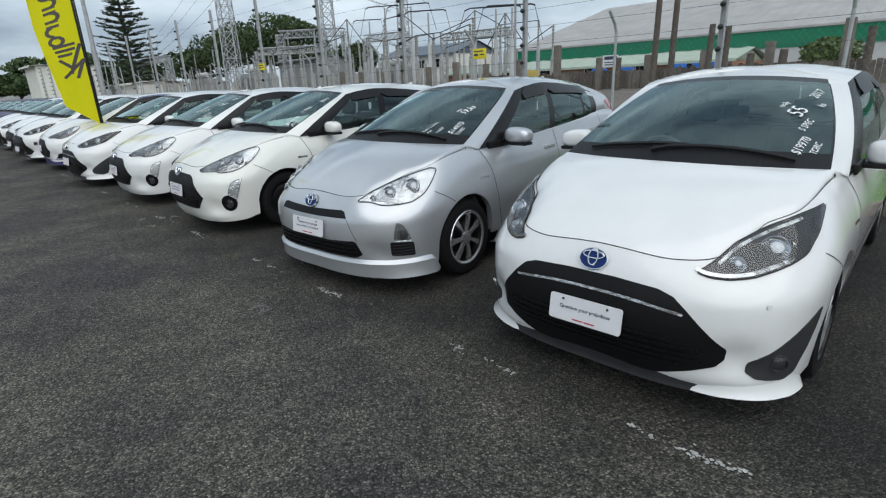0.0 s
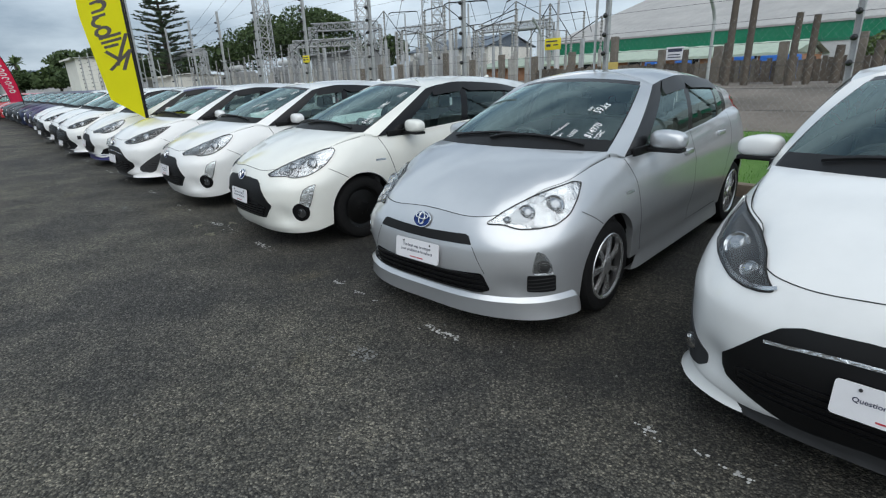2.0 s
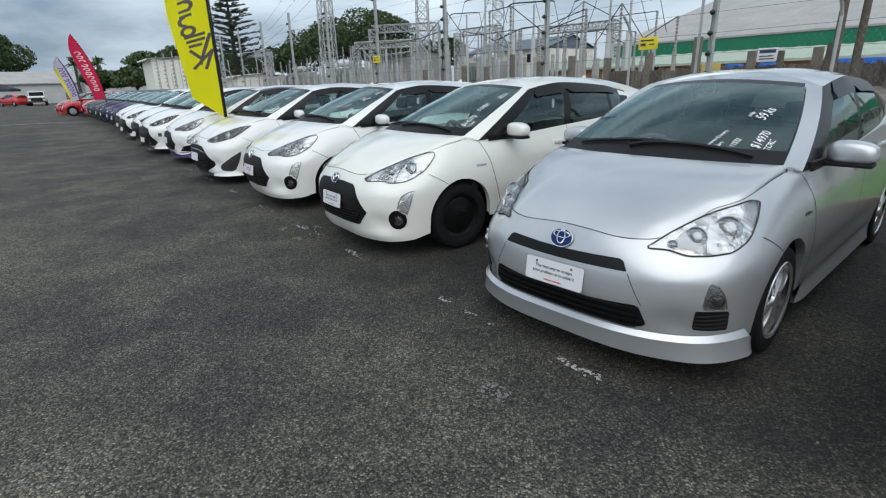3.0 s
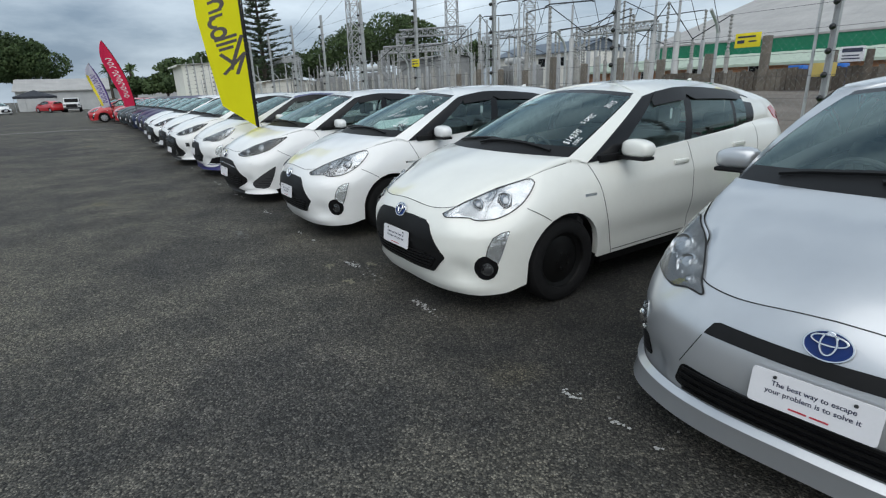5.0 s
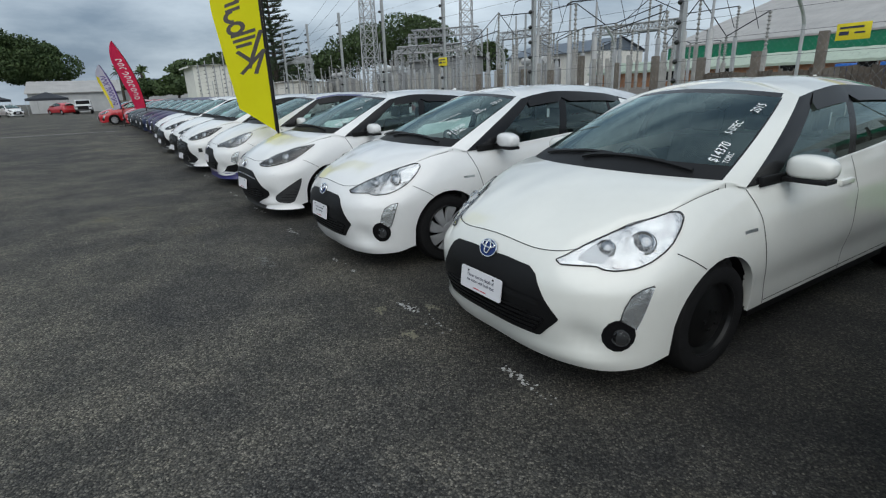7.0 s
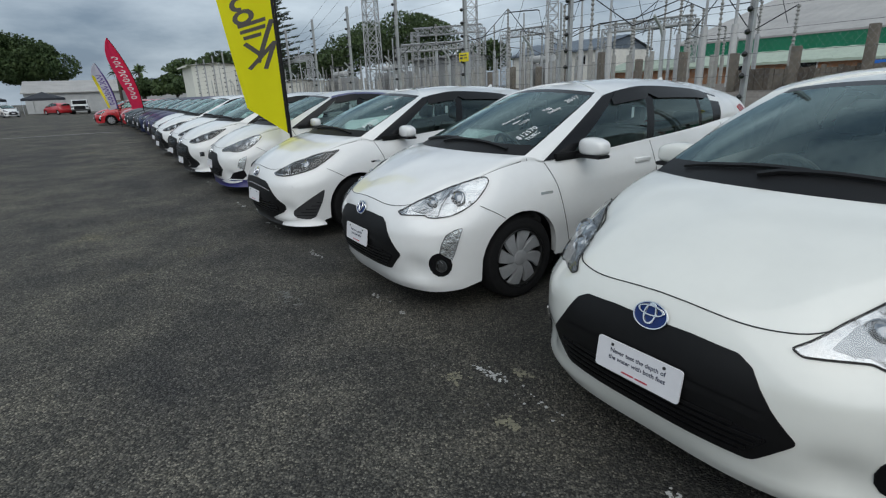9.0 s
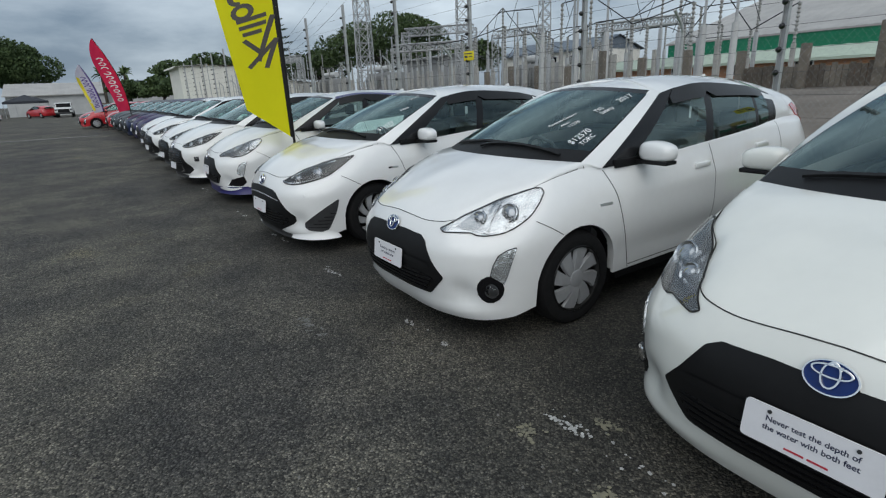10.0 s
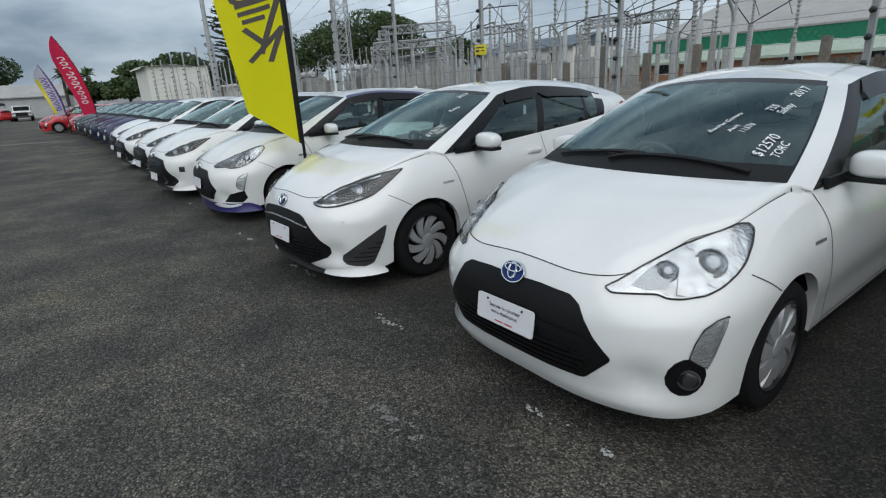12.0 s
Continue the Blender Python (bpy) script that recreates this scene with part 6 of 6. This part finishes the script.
def shed_building(name, label, a0, a1, p0, p1, z0, eave, ridge, wall_m, roof_m, bands=(), windows=(), over=0.4, across=False):
    """A gabled building whose ridge runs along the row, or across it."""
    q = row(a0, p0, z0)
    if across:
        a0, a1, p0, p1 = p0, p1, a0, a1
    t = thing(name, label, "building")
    part("wall", boxes((0, a1 - a0, 0, p1 - p0, 0, eave - z0)), wall_m, t, smooth=False)
    for z_0, z_1, m in bands:
        part("cladding_band", boxes((-0.03, a1 - a0 + 0.03, -0.06, 0.0, z_0 - z0, z_1 - z0)), m, t, smooth=False)
    bm = bmesh.new()
    mid = (p1 - p0) / 2
    n = max(2, int((a1 - a0) / 0.9))
    for y0, z_0, y1, z_1 in ((-over, eave - z0 - 0.02, mid, ridge - z0), (p1 - p0 + over, eave - z0 - 0.02, mid, ridge - z0)):
        rows = []
        for i in range(n * 2 + 1):
            x = -0.3 + (a1 - a0 + 0.6) * i / (n * 2)
            k = 0.035 * (i % 2)
            rows.append((bm.verts.new((x, y0, z_0 + k)), bm.verts.new((x, y1, z_1 + k)), bm.verts.new((x, y0, z_0 - 0.12))))
        for a, b in zip(rows, rows[1:]):
            bm.faces.new((a[0], a[1], b[1], b[0]))
            bm.faces.new((a[0], b[0], b[2], a[2]))
    for x in (0, a1 - a0):
        bm.faces.new([bm.verts.new(v) for v in ((x, 0, eave - z0 - 0.1), (x, p1 - p0, eave - z0 - 0.1), (x, mid, ridge - z0 - 0.03))])
    part("roof", bm, roof_m, t, smooth=False)
    for x, z, w, h in windows:
        win = part("window", boxes((x, x + w, -0.05, 0.02, z, z + h)), M["plate"], t, smooth=False)
        part("pane", boxes((x + 0.05, x + w - 0.05, -0.06, -0.052, z + 0.05, z + h - 0.05)), M["gloss_black"], win, smooth=False)
    ax, ay = (ROW_P, ROW_A) if across else (ROW_A, ROW_P)
    t.matrix_world = Matrix(((ax.x, ay.x, 0, q.x), (ax.y, ay.y, 0, q.y), (0, 0, 1, q.z), (0, 0, 0, 1)))
    return t


shed_building("warehouse", "long warehouse with green cladding band and faded roof", -70, 34, 45, 85, 1.08, 4.45, 9.9, Y["wall"], Y["roof"], ((3.05, 4.38, Y["green"]), (4.38, 4.50, Y["wall"])), over=0.15)
shed_building("workshop", "low orange-brown workshop with pale green roof", 8.3, 30, 30, 36, 1.08, 2.15, 2.8, Y["orange"], Y["pale_roof"], (), ((1.5, 0.35, 0.9, 0.7), (4.5, 0.35, 0.9, 0.7), (8.0, 0.35, 0.9, 0.7), (11.5, 0.35, 0.9, 0.7), (15, 0.35, 0.9, 0.7)))
shed_building("control_building", "beige control building with dark blue roof", 42, 56, 44, 52, 1.08, 4.8, 6.2, Y["cream"], Y["dark_roof"], (), ((2, 2.2, 1.2, 1.0), (5, 2.2, 1.2, 1.0), (8, 2.2, 1.2, 1.0)))
shed_building("block_building", "plain grey block building inside the substation", 50, 58, 30.5, 35, 1.08, 4.6, 4.9, Y["grey_wall"], Y["grey_wall"])
shed_building("cream_shed", "tall cream metal-clad storage building", 56.5, 62, 6.6, 11.5, 0.5, 4.25, 4.4, Y["cream"], Y["cream"])
shed_building("low_shed", "low cream shed beside the substation", 52, 60, 12.8, 17, 1.08, 2.5, 2.7, Y["cream"], Y["cream"])
shed_building("far_building", "long low grey building with pale metal roof", 104, 120, -9.5, 3.0, 0.0, 3.0, 4.9, Y["wall"], Y["roof"], across=True)
shed_building("far_building", "low building with blue-grey roof behind the yard", 112, 124, 3.6, 22, 0.0, 3.6, 5.2, Y["wall"], Y["dark_roof"], across=True)
# long pale wall closing the far side of the yard
b = boxes((0, 26, 0, 0.2, 0, 2.5))
w0 = row(99, 3.5)
b.transform(Matrix(((ROW_P.x, ROW_A.x, 0, w0.x), (ROW_P.y, ROW_A.y, 0, w0.y), (0, 0, 1, 0), (0, 0, 0, 1))))
bmesh.ops.recalc_face_normals(b, faces=b.faces[:])
tagged(part("boundary_wall", b, Y["wall"], smooth=False), "long pale concrete boundary wall", "wall", kind="structure")

# ---- overhead lines ----
def overhead(p0, p1, sag, r=0.016):
    bm = bmesh.new()
    wire(bm, p0, p1, r, sag, 14)
    tagged(part("overhead_cable", bm, Y["cable"]), "dark overhead power cable against the sky", "cable", "overhead cables")


for k in range(3):
    overhead(row(43, 18, 11.5 + k), row(12 - 4 * k, 60, 13.5 + k), 1.2)
    overhead(row(42.9, 27.7, 11.0 + k), row(-25, 42 + k, 9.5 + 1.3 * k), 1.4)
    overhead(row(42.9, 27.7, 11.0 + k), row(25.1 + k, 22, 6.1), 0.5, 0.012)
    overhead(row(43, 18, 9.2 + 1.5 * k), row(60 + 2 * k, 16, 4.6), 0.6, 0.012)
    overhead(row(38.4, 33.1, 10.5 + 1.5 * k), row(27.7 - 2 * k, 22, 6.2), 0.7, 0.012)
    overhead(row(38.4, 33.1, 10 + k), row(-30, 38 + k, 8.3 + 0.8 * k), 0.8)


# ---- trees ----
def leafy(bm, centre, radii, count, size, r):
    """Scatter small leaf clumps through and over a lumpy crown."""
    lumps = [(Vector((r.uniform(-0.75, 0.75), r.uniform(-0.75, 0.75), r.uniform(-0.5, 0.8))), r.uniform(0.32, 0.6)) for _ in range(16)]
    for i in range(count):
        c, s = lumps[r.randrange(len(lumps))]
        d = Vector((r.gauss(0, 1), r.gauss(0, 1), r.gauss(0, 1))).normalized() * s * r.uniform(0.72, 1.05)
        u = c + d
        if u.length > 1.15 or u.z < -0.62:
            continue
        q = Vector(centre) + Vector((u.x * radii[0], u.y * radii[1], u.z * radii[2]))
        n = (d + Vector((r.gauss(0, 0.5), r.gauss(0, 0.5), r.gauss(0, 0.5)))).normalized()
        t = n.orthogonal().normalized()
        w = n.cross(t)
        k = size * r.uniform(0.5, 1.3)
        bm.faces.new([bm.verts.new(q + t * (k * f) + w * (k * g)) for f, g in ((-1, -0.4), (0.2, -0.8), (1, 0.1), (0.1, 0.9))])


def broad_tree(at, height, spread, label, material, count=3500, size=0.34, seed=1, trunk=0.35):
    r = random.Random(seed)
    t = thing("tree", label, "tree", at=Matrix.Translation(at))
    bm = bmesh.new()
    tube(bm, (0, 0, -0.2), (0.1, 0, height * 0.45), trunk, trunk * 0.6, 10)
    for i in range(7):
        a = 6.28 * i / 7 + r.uniform(-0.3, 0.3)
        tube(bm, (0.1, 0, height * r.uniform(0.28, 0.45)), (math.cos(a) * spread * 0.32, math.sin(a) * spread * 0.32, height * r.uniform(0.6, 0.8)), trunk * 0.35, trunk * 0.1, 7)
    part("trunk", bm, Y["bark"], t)
    bm = bmesh.new()
    leafy(bm, (0, 0, height * 0.64), (spread / 2, spread / 2, height * 0.40), count, size, r)
    part("crown", bm, material, t, smooth=False)
    return t


broad_tree(row(72.5, 36, 1.08), 9.8, 17, "large dark green spreading tree behind the substation", Y["leaf"], 30000, 0.17, 3)
broad_tree(row(80, 29, 1.08), 6.2, 9, "dark green tree behind the switchyard", Y["leaf"], 6000, 0.22, 4)
broad_tree(row(62, 44, 1.08), 6.0, 7, "dark green tree behind the gantry", Y["leaf"], 5000, 0.2, 5)
for k, (a, p, h, w) in enumerate(((133, -20, 15.5, 20), (131, -10.5, 12.8, 16), (136, -32, 16, 22), (134, -44, 15, 20), (135, -58, 14, 20))):
    broad_tree(row(a, p), h, w, "dense dark green tree beyond the yard", Y["leaf"], 26000, 0.23, 20 + k)
for k, (a, p, h, w) in enumerate(((84, 11, 5.6, 7), (82, 14.5, 6.2, 7), (80, 8, 3.6, 5), (88, 5, 3.4, 5), (86, 18, 5.0, 7), (84, 22, 5.4, 7), (90, 25, 5.6, 8))):
    broad_tree(row(a, p, 0.6), h, w, "dark green tree past the far fence", Y["leaf"], 4500, 0.2, 40 + k, 0.2)
broad_tree(row(5.3, 38, 1.08), 2.0, 3.0, "rounded olive green shrub before the warehouse", Y["leaf_light"], 2200, 0.13, 61, 0.08)


def norfolk_pine(at, h):
    r = random.Random(8)
    t = thing("pine_tree", "tall tiered dark green conifer with layered branches", "tree", at=Matrix.Translation(at))
    part("trunk", tube(bmesh.new(), (0, 0, -0.2), (0, 0, h), 0.30, 0.03, 10), Y["bark"], t)
    br, nd = bmesh.new(), bmesh.new()
    tiers = 20
    for i in range(tiers):
        u = i / (tiers - 1)
        z = h * (0.14 + 0.85 * u)
        reach = 3.3 * (1 - u) ** 0.72 * (0.75 + 0.25 * min(1, u * 5)) + 0.15
        n = 8 if u < 0.75 else 6
        for k in range(n):
            a = 6.28 * k / n + r.uniform(-0.25, 0.25) + i
            L = reach * r.uniform(0.72, 1.1)
            d, s = Vector((math.cos(a), math.sin(a), 0)), Vector((-math.sin(a), math.cos(a), 0))
            end = Vector((0, 0, z)) + d * L + Vector((0, 0, 0.16 * L + r.uniform(-0.1, 0.15)))
            tube(br, (0, 0, z), end, 0.045, 0.012, 5)
            for j in range(int(6 + 13 * L)):
                f = r.uniform(0.18, 1.04)
                q = Vector((0, 0, z)).lerp(end, f) + Vector((0, 0, r.uniform(-0.03, 0.10)))
                o = (s * r.choice((-1, 1)) + d * r.uniform(0.2, 0.9)).normalized()
                ln, wd = r.uniform(0.22, 0.5), 0.055
                up = Vector((0, 0, r.uniform(0.1, 0.35)))
                x = o.cross(Vector((0, 0, 1))) * wd
                nd.faces.new([nd.verts.new(v) for v in (q - x, q + x, q + (o + up) * ln)])
                nd.faces.new([nd.verts.new(v) for v in (q + Vector((0, 0, -wd)), q + Vector((0, 0, wd)), q + (o + up * 0.5) * ln)])
    part("branch_work", br, Y["bark"], t)
    part("foliage", nd, Y["needle"], t, smooth=False)


norfolk_pine(row(58, 14.6, 1.0), 12.0)


def palm(at, h, seed):
    r = random.Random(seed)
    t = thing("palm_tree", "slender palm with a ragged round crown", "tree", "far palms", at=Matrix.Translation(at))
    part("trunk", tube(bmesh.new(), (0, 0, -0.2), (0.1, 0, h), 0.22, 0.16, 8), Y["bark"], t)
    bm = bmesh.new()
    for i in range(34):
        a, e = r.uniform(0, 6.28), r.uniform(-0.7, 1.3)
        d = Vector((math.cos(a) * math.cos(e), math.sin(a) * math.cos(e), math.sin(e)))
        s = d.orthogonal().normalized() * 0.14
        c, L = Vector((0.1, 0, h)), r.uniform(1.2, 1.9)
        mid, end = c + d * L * 0.55, c + d * L + Vector((0, 0, -0.5))
        bm.faces.new([bm.verts.new(v) for v in (c - s * 0.3, c + s * 0.3, mid + s, mid - s)])
        bm.faces.new([bm.verts.new(v) for v in (mid - s, mid + s, end)])
    part("fronds", bm, Y["leaf"], t, smooth=False)


palm(row(92.4, 2.4), 5.2, 1)
palm(row(92.2, 5.1), 5.2, 2)


# ---- feather flags ----
def feather_flag(name, label, at, cloth, z0, z1, width, turn, slant, edge, prints, bend=0.0):
    """A banner on a slender upright pole, its cloth drawn out to one side with soft folds."""
    t = thing(name, label, "flag", at=Matrix.Translation(at) @ Matrix.Rotation(radians(turn), 4, "Z"))
    H = z1 - z0

    def cloth_at(u, v):
        """u from the pole out, v up the cloth."""
        w = width * (0.72 + 0.28 * min(1, v / 0.4) if v < 0.62 else max(0.02, math.cos((v - 0.62) / 0.38 * math.pi / 2) ** 0.8))
        fold = 0.045 * math.sin(5.2 * u + 7 * v) * u + 0.03 * math.sin(11 * v + 2 * u) * u
        return Vector((-w * u - bend * v * v, fold, z0 + H * v + slant * u * (1 - v) ** 1.5))
    bm = bmesh.new()
    nu, nv = 14, 44
    grid = [[bm.verts.new(cloth_at(i / nu, j / nv)) for i in range(nu + 1)] for j in range(nv + 1)]
    for j in range(nv):
        for i in range(nu):
            bm.faces.new((grid[j][i], grid[j][i + 1], grid[j + 1][i + 1], grid[j + 1][i]))
    c = part("cloth", bm, cloth, t)
    bm = bmesh.new()
    rings = []
    for v in [-z0 / H] + [k / 16 for k in range(17)]:
        r = 0.018 - 0.008 * max(v, 0)
        x = 0.015 - bend * max(v, 0) ** 2
        rings.append([bm.verts.new((x + r * math.cos(j * math.pi / 4), r * math.sin(j * math.pi / 4), z0 + H * v)) for j in range(8)])
    for p, q in zip(rings, rings[1:]):
        for j in range(8):
            bm.faces.new((p[j], p[(j + 1) % 8], q[(j + 1) % 8], q[j]))
    bm.faces.new(rings[-1])
    bm.faces.new(rings[0][::-1])
    part("pole", bm, M["black"], t)
    bm = bmesh.new()
    rows = []
    for j in range(nv + 1):
        rows.append([bm.verts.new(cloth_at(u, j / nv) + Vector((0, -0.004, 0))) for u in (0.0, edge)])
    for a, b in zip(rows, rows[1:]):
        bm.faces.new((a[0], a[1], b[1], b[0]))
    part("pole_sleeve", bm, M["black"] if name == "yellow_flag" else (Y["flag_purple"] if name == "white_flag" else Y["red_flag"]), c)
    for poly, m in prints:
        bm = bmesh.new()
        f = bm.faces.new([bm.verts.new((u, v, 0)) for u, v in poly])
        us, vs = [q[0] for q in poly], [q[1] for q in poly]
        for k, lo, hi, n in ((0, min(us), max(us), 4), (1, min(vs), max(vs), 6)):
            for i in range(1, n):
                co, no = [0, 0, 0], [0, 0, 0]
                co[k], no[k] = lo + (hi - lo) * i / n, 1
                bmesh.ops.bisect_plane(bm, geom=bm.verts[:] + bm.edges[:] + bm.faces[:], plane_co=co, plane_no=no, dist=1e-5)
        for v in bm.verts:
            v.co = cloth_at(v.co.x, v.co.y) + Vector((0, -0.005, 0))
        part("print", bm, m, c, smooth=False)
    bm = boxes((-0.3, 0.3, -0.03, 0.03, 0, 0.02), (-0.03, 0.03, -0.3, 0.3, 0, 0.02), bevel=0.005)
    part("base_cross", bm, M["black"], t)
    return t


def stroke(u0, v0, u1, v1, w=0.06, k=0.16):
    """A slanted bar in cloth space; k evens out the two directions."""
    dx, dy = (u1 - u0), (v1 - v0) / k
    L = math.hypot(dx, dy)
    nx, ny = -dy / L * w / 2, dx / L * w / 2 * k
    return [(u0 - nx, v0 - ny), (u1 - nx, v1 - ny), (u1 + nx, v1 + ny), (u0 + nx, v0 + ny)]


def hook(u0, v0, r, a0, a1, w, k=0.16, n=14):
    """An arc-shaped mark in cloth space."""
    out, inn = [], []
    for i in range(n + 1):
        a = radians(a0 + (a1 - a0) * i / n)
        out.append((u0 + (r + w / 2) * math.cos(a), v0 + (r + w / 2) * math.sin(a) * k))
        inn.append((u0 + (r - w / 2) * math.cos(a), v0 + (r - w / 2) * math.sin(a) * k))
    return out + inn[::-1]


INK = Y["flag_ink"]
LEAN = 0.105
K1 = 0.118
yellow_marks = [(stroke(u0, v0, u1, v1, w, K1), INK) for u0, v0, u1, v1, w in (
    (0.07, 0.338, 0.46, 0.215, 0.10), (0.66, 0.287, 0.34, 0.232, 0.10), (0.08, 0.266, 0.68, 0.200, 0.10), (0.06, 0.270, 0.33, 0.190, 0.10),
    (0.66, 0.304, 0.30, 0.304, 0.10), (0.70, 0.325, 0.20, 0.325, 0.10), (0.72, 0.346, 0.18, 0.346, 0.10),
    (0.72, 0.440, 0.42, 0.440, 0.10), (0.72, 0.462, 0.42, 0.462, 0.10), (0.72, 0.502, 0.42, 0.502, 0.10), (0.72, 0.524, 0.42, 0.524, 0.10))]
yellow_marks += [(hook(u, v, 0.16, a0, a1, 0.10, K1), INK) for u, v, a0, a1 in ((0.58, 0.371, 0, 360), (0.58, 0.416, -90, 90), (0.56, 0.480, 90, 270), (0.56, 0.543, 90, 270), (0.56, 0.580, 0, 360))]
yellow_marks = [([(u, v - LEAN * (u - 0.42)) for u, v in shape], ink) for shape, ink in yellow_marks]
feather_flag("yellow_flag", "bright yellow feather flag with dark grey print on black pole", (-7.02, 11.01, 0), Y["yellow_flag"], 0.90, 5.1, 0.76, 24, 0.40, 0.05, yellow_marks)
red_marks = [(hook(0.50, 0.16 + 0.062 * i, 0.19, (0, 60, 20, 0, 40, 0, 90, 0, 10, 0)[i], (360, 330, 340, 270, 360, 300, 360, 200, 330, 280)[i], 0.10, 0.10, 10), Y["flag_white"]) for i in range(10)]
feather_flag("red_flag", "bright red feather flag with white print", row(32.4, 0.45), Y["red_flag"], 1.12, 4.15, 0.62, 40, -0.05, 0.12, red_marks, 0.85)
white_marks = [(hook(0.45, 0.12 + 0.06 * i, 0.2, (0, 60, 20, 0, 40, 0, 90, 0, 10, 0, 20)[i], (360, 330, 340, 270, 360, 300, 360, 200, 330, 280, 300)[i], 0.12, 0.10, 10), Y["flag_purple"]) for i in range(11)]
white_marks.append(([(0.75, 0.05), (0.98, 0.05), (0.98, 0.75), (0.75, 0.72)], Y["yellow_sign"]))
feather_flag("white_flag", "white feather flag with purple print and yellow edge", row(39.5, -0.3), Y["white_flag"], 1.05, 3.5, 0.62, 40, -0.1, 0.10, white_marks, 0.65)

# lamp post behind the row
lp = thing("lamp_post", "tall smooth grey tapered lamp post", "lamp post", at=Matrix.Translation(row(38.7, 7.2, bank_z(7.2))))
part("mast", tube(bmesh.new(), (0, 0, -0.1), (0, 0, 9.5), 0.15, 0.10, 16), Y["galv"], lp)
part("base_plate", boxes((-0.3, 0.3, -0.3, 0.3, -0.02, 0.04), bevel=0.01), Y["galv"], lp)
part("lamp_head", boxes((-1.3, 0.1, -0.18, 0.18, 9.4, 9.52), bevel=0.04), Y["galv"], lp)

# ---- vehicles and stores at the far end ----
def far_spot(dist, side, yaw):
    """Ground place at a distance from the yard's middle, side metres across the line of sight."""
    d = Vector((-0.745, 0.667, 0))
    q = Vector((-2.3, 2.7, 0)) + d * dist + Vector((d.y, -d.x, 0)) * side
    return pose(q.x, q.y, 0, 0, 0, yaw)


for dist, side, yaw, tone, say in ((84, -3.2, -20, "white", "white hatchback parked across the far yard"), (86, -6.8, 160, "red", "red hatchback parked across the far yard"), (87, 1.0, 165, "red", "red car parked beside a white pickup"),
                                   (82, -10.2, -25, "grey", "dark car parked across the far yard"), (33, -6.9, -70, "skyblue", "light blue hatchback nosing into the yard"), (84, -14.6, -25, "white", "white hatchback parked across the far yard"), (86, -19, -25, "red", "red hatchback parked across the far yard")):
    c = copy_thing(car4, far_spot(dist, side, yaw))
    for o in [o for o in c.children_recursive if o.name.startswith("chalk_writing")]:
        bpy.data.objects.remove(o)
    repaint(c, car4, M[tone])
    tagged(c, say, group="cars across the far yard")


def pickup(at):
    t = thing("pickup_truck", "white pickup truck with black grille facing the yard", "truck", at=at)
    b = boxes((-2.6, 2.6, -0.92, 0.92, 0.45, 1.05), (-0.9, 1.0, -0.86, 0.86, 1.0, 1.75), (1.0, 2.55, -0.88, 0.88, 1.0, 1.18), bevel=0.09)
    part("body", b, M["white"], t)
    part("windscreen", boxes((0.985, 1.03, -0.74, 0.74, 1.2, 1.66), bevel=0.01), M["gloss_black"], t)
    part("grille", boxes((2.58, 2.64, -0.6, 0.6, 0.62, 1.0), bevel=0.01), M["black"], t)
    part("bumper", boxes((2.5, 2.7, -0.9, 0.9, 0.4, 0.62), bevel=0.03), M["dark_plastic"], t)
    for s in (1, -1):
        part("headlight", boxes((2.57, 2.65, s * 0.76 - 0.13, s * 0.76 + 0.13, 0.82, 1.02), bevel=0.02), M["lamp_silver"], t)
        part("side_window", boxes((-0.75, 0.85, s * 0.865 - 0.01, s * 0.865 + 0.01, 1.2, 1.62)), M["gloss_black"], t)
        for x in (1.65, -1.6):
            part("wheel", tube(bmesh.new(), (x, s * 0.70, 0.38), (x, s * 0.93, 0.38), 0.38, seg=24), M["rubber"], t)


pickup(far_spot(84, 4.0, -47))
for k, (dist, side) in enumerate(((94, 0.4), (94, -6.2), (90, -14))):
    t = thing("canopy_tent", "dark peaked canopy tent on thin legs", "tent", "canopy tents", at=far_spot(dist, side, 30))
    bm = bmesh.new()
    tip = bm.verts.new((0, 0, 3.0))
    cs = [bm.verts.new((x, y, 2.15)) for x, y in ((-2, -2), (2, -2), (2, 2), (-2, 2))]
    ds = [bm.verts.new((v.co.x, v.co.y, 1.85)) for v in cs]
    for i in range(4):
        bm.faces.new((cs[i], cs[(i + 1) % 4], tip))
        bm.faces.new((cs[i], ds[i], ds[(i + 1) % 4], cs[(i + 1) % 4]))
    part("canopy", bm, Y["canvas"], t, smooth=False)
    for x, y in ((-1.95, -1.95), (1.95, -1.95), (1.95, 1.95), (-1.95, 1.95)):
        part("tent_leg", tube(bmesh.new(), (x, y, 0), (x, y, 2.1), 0.03, seg=6), Y["galv"], t)
for k in range(4):
    t = thing("timber_stack", "stack of brown sawn timber on bearers", "timber", "timber stacks", at=far_spot(84, 8.2 + 2.4 * k, 45))
    for j in range(7):
        for i in range(4):
            part("plank", boxes((-1.1, 1.1, -0.6 + 0.3 * i, -0.33 + 0.3 * i, 0.22 * j + 0.0, 0.22 * j + 0.17 - 0.02 * (k % 2))), Y["wood"] if (i + j + k) % 3 else Y["kerb"], t, smooth=False)
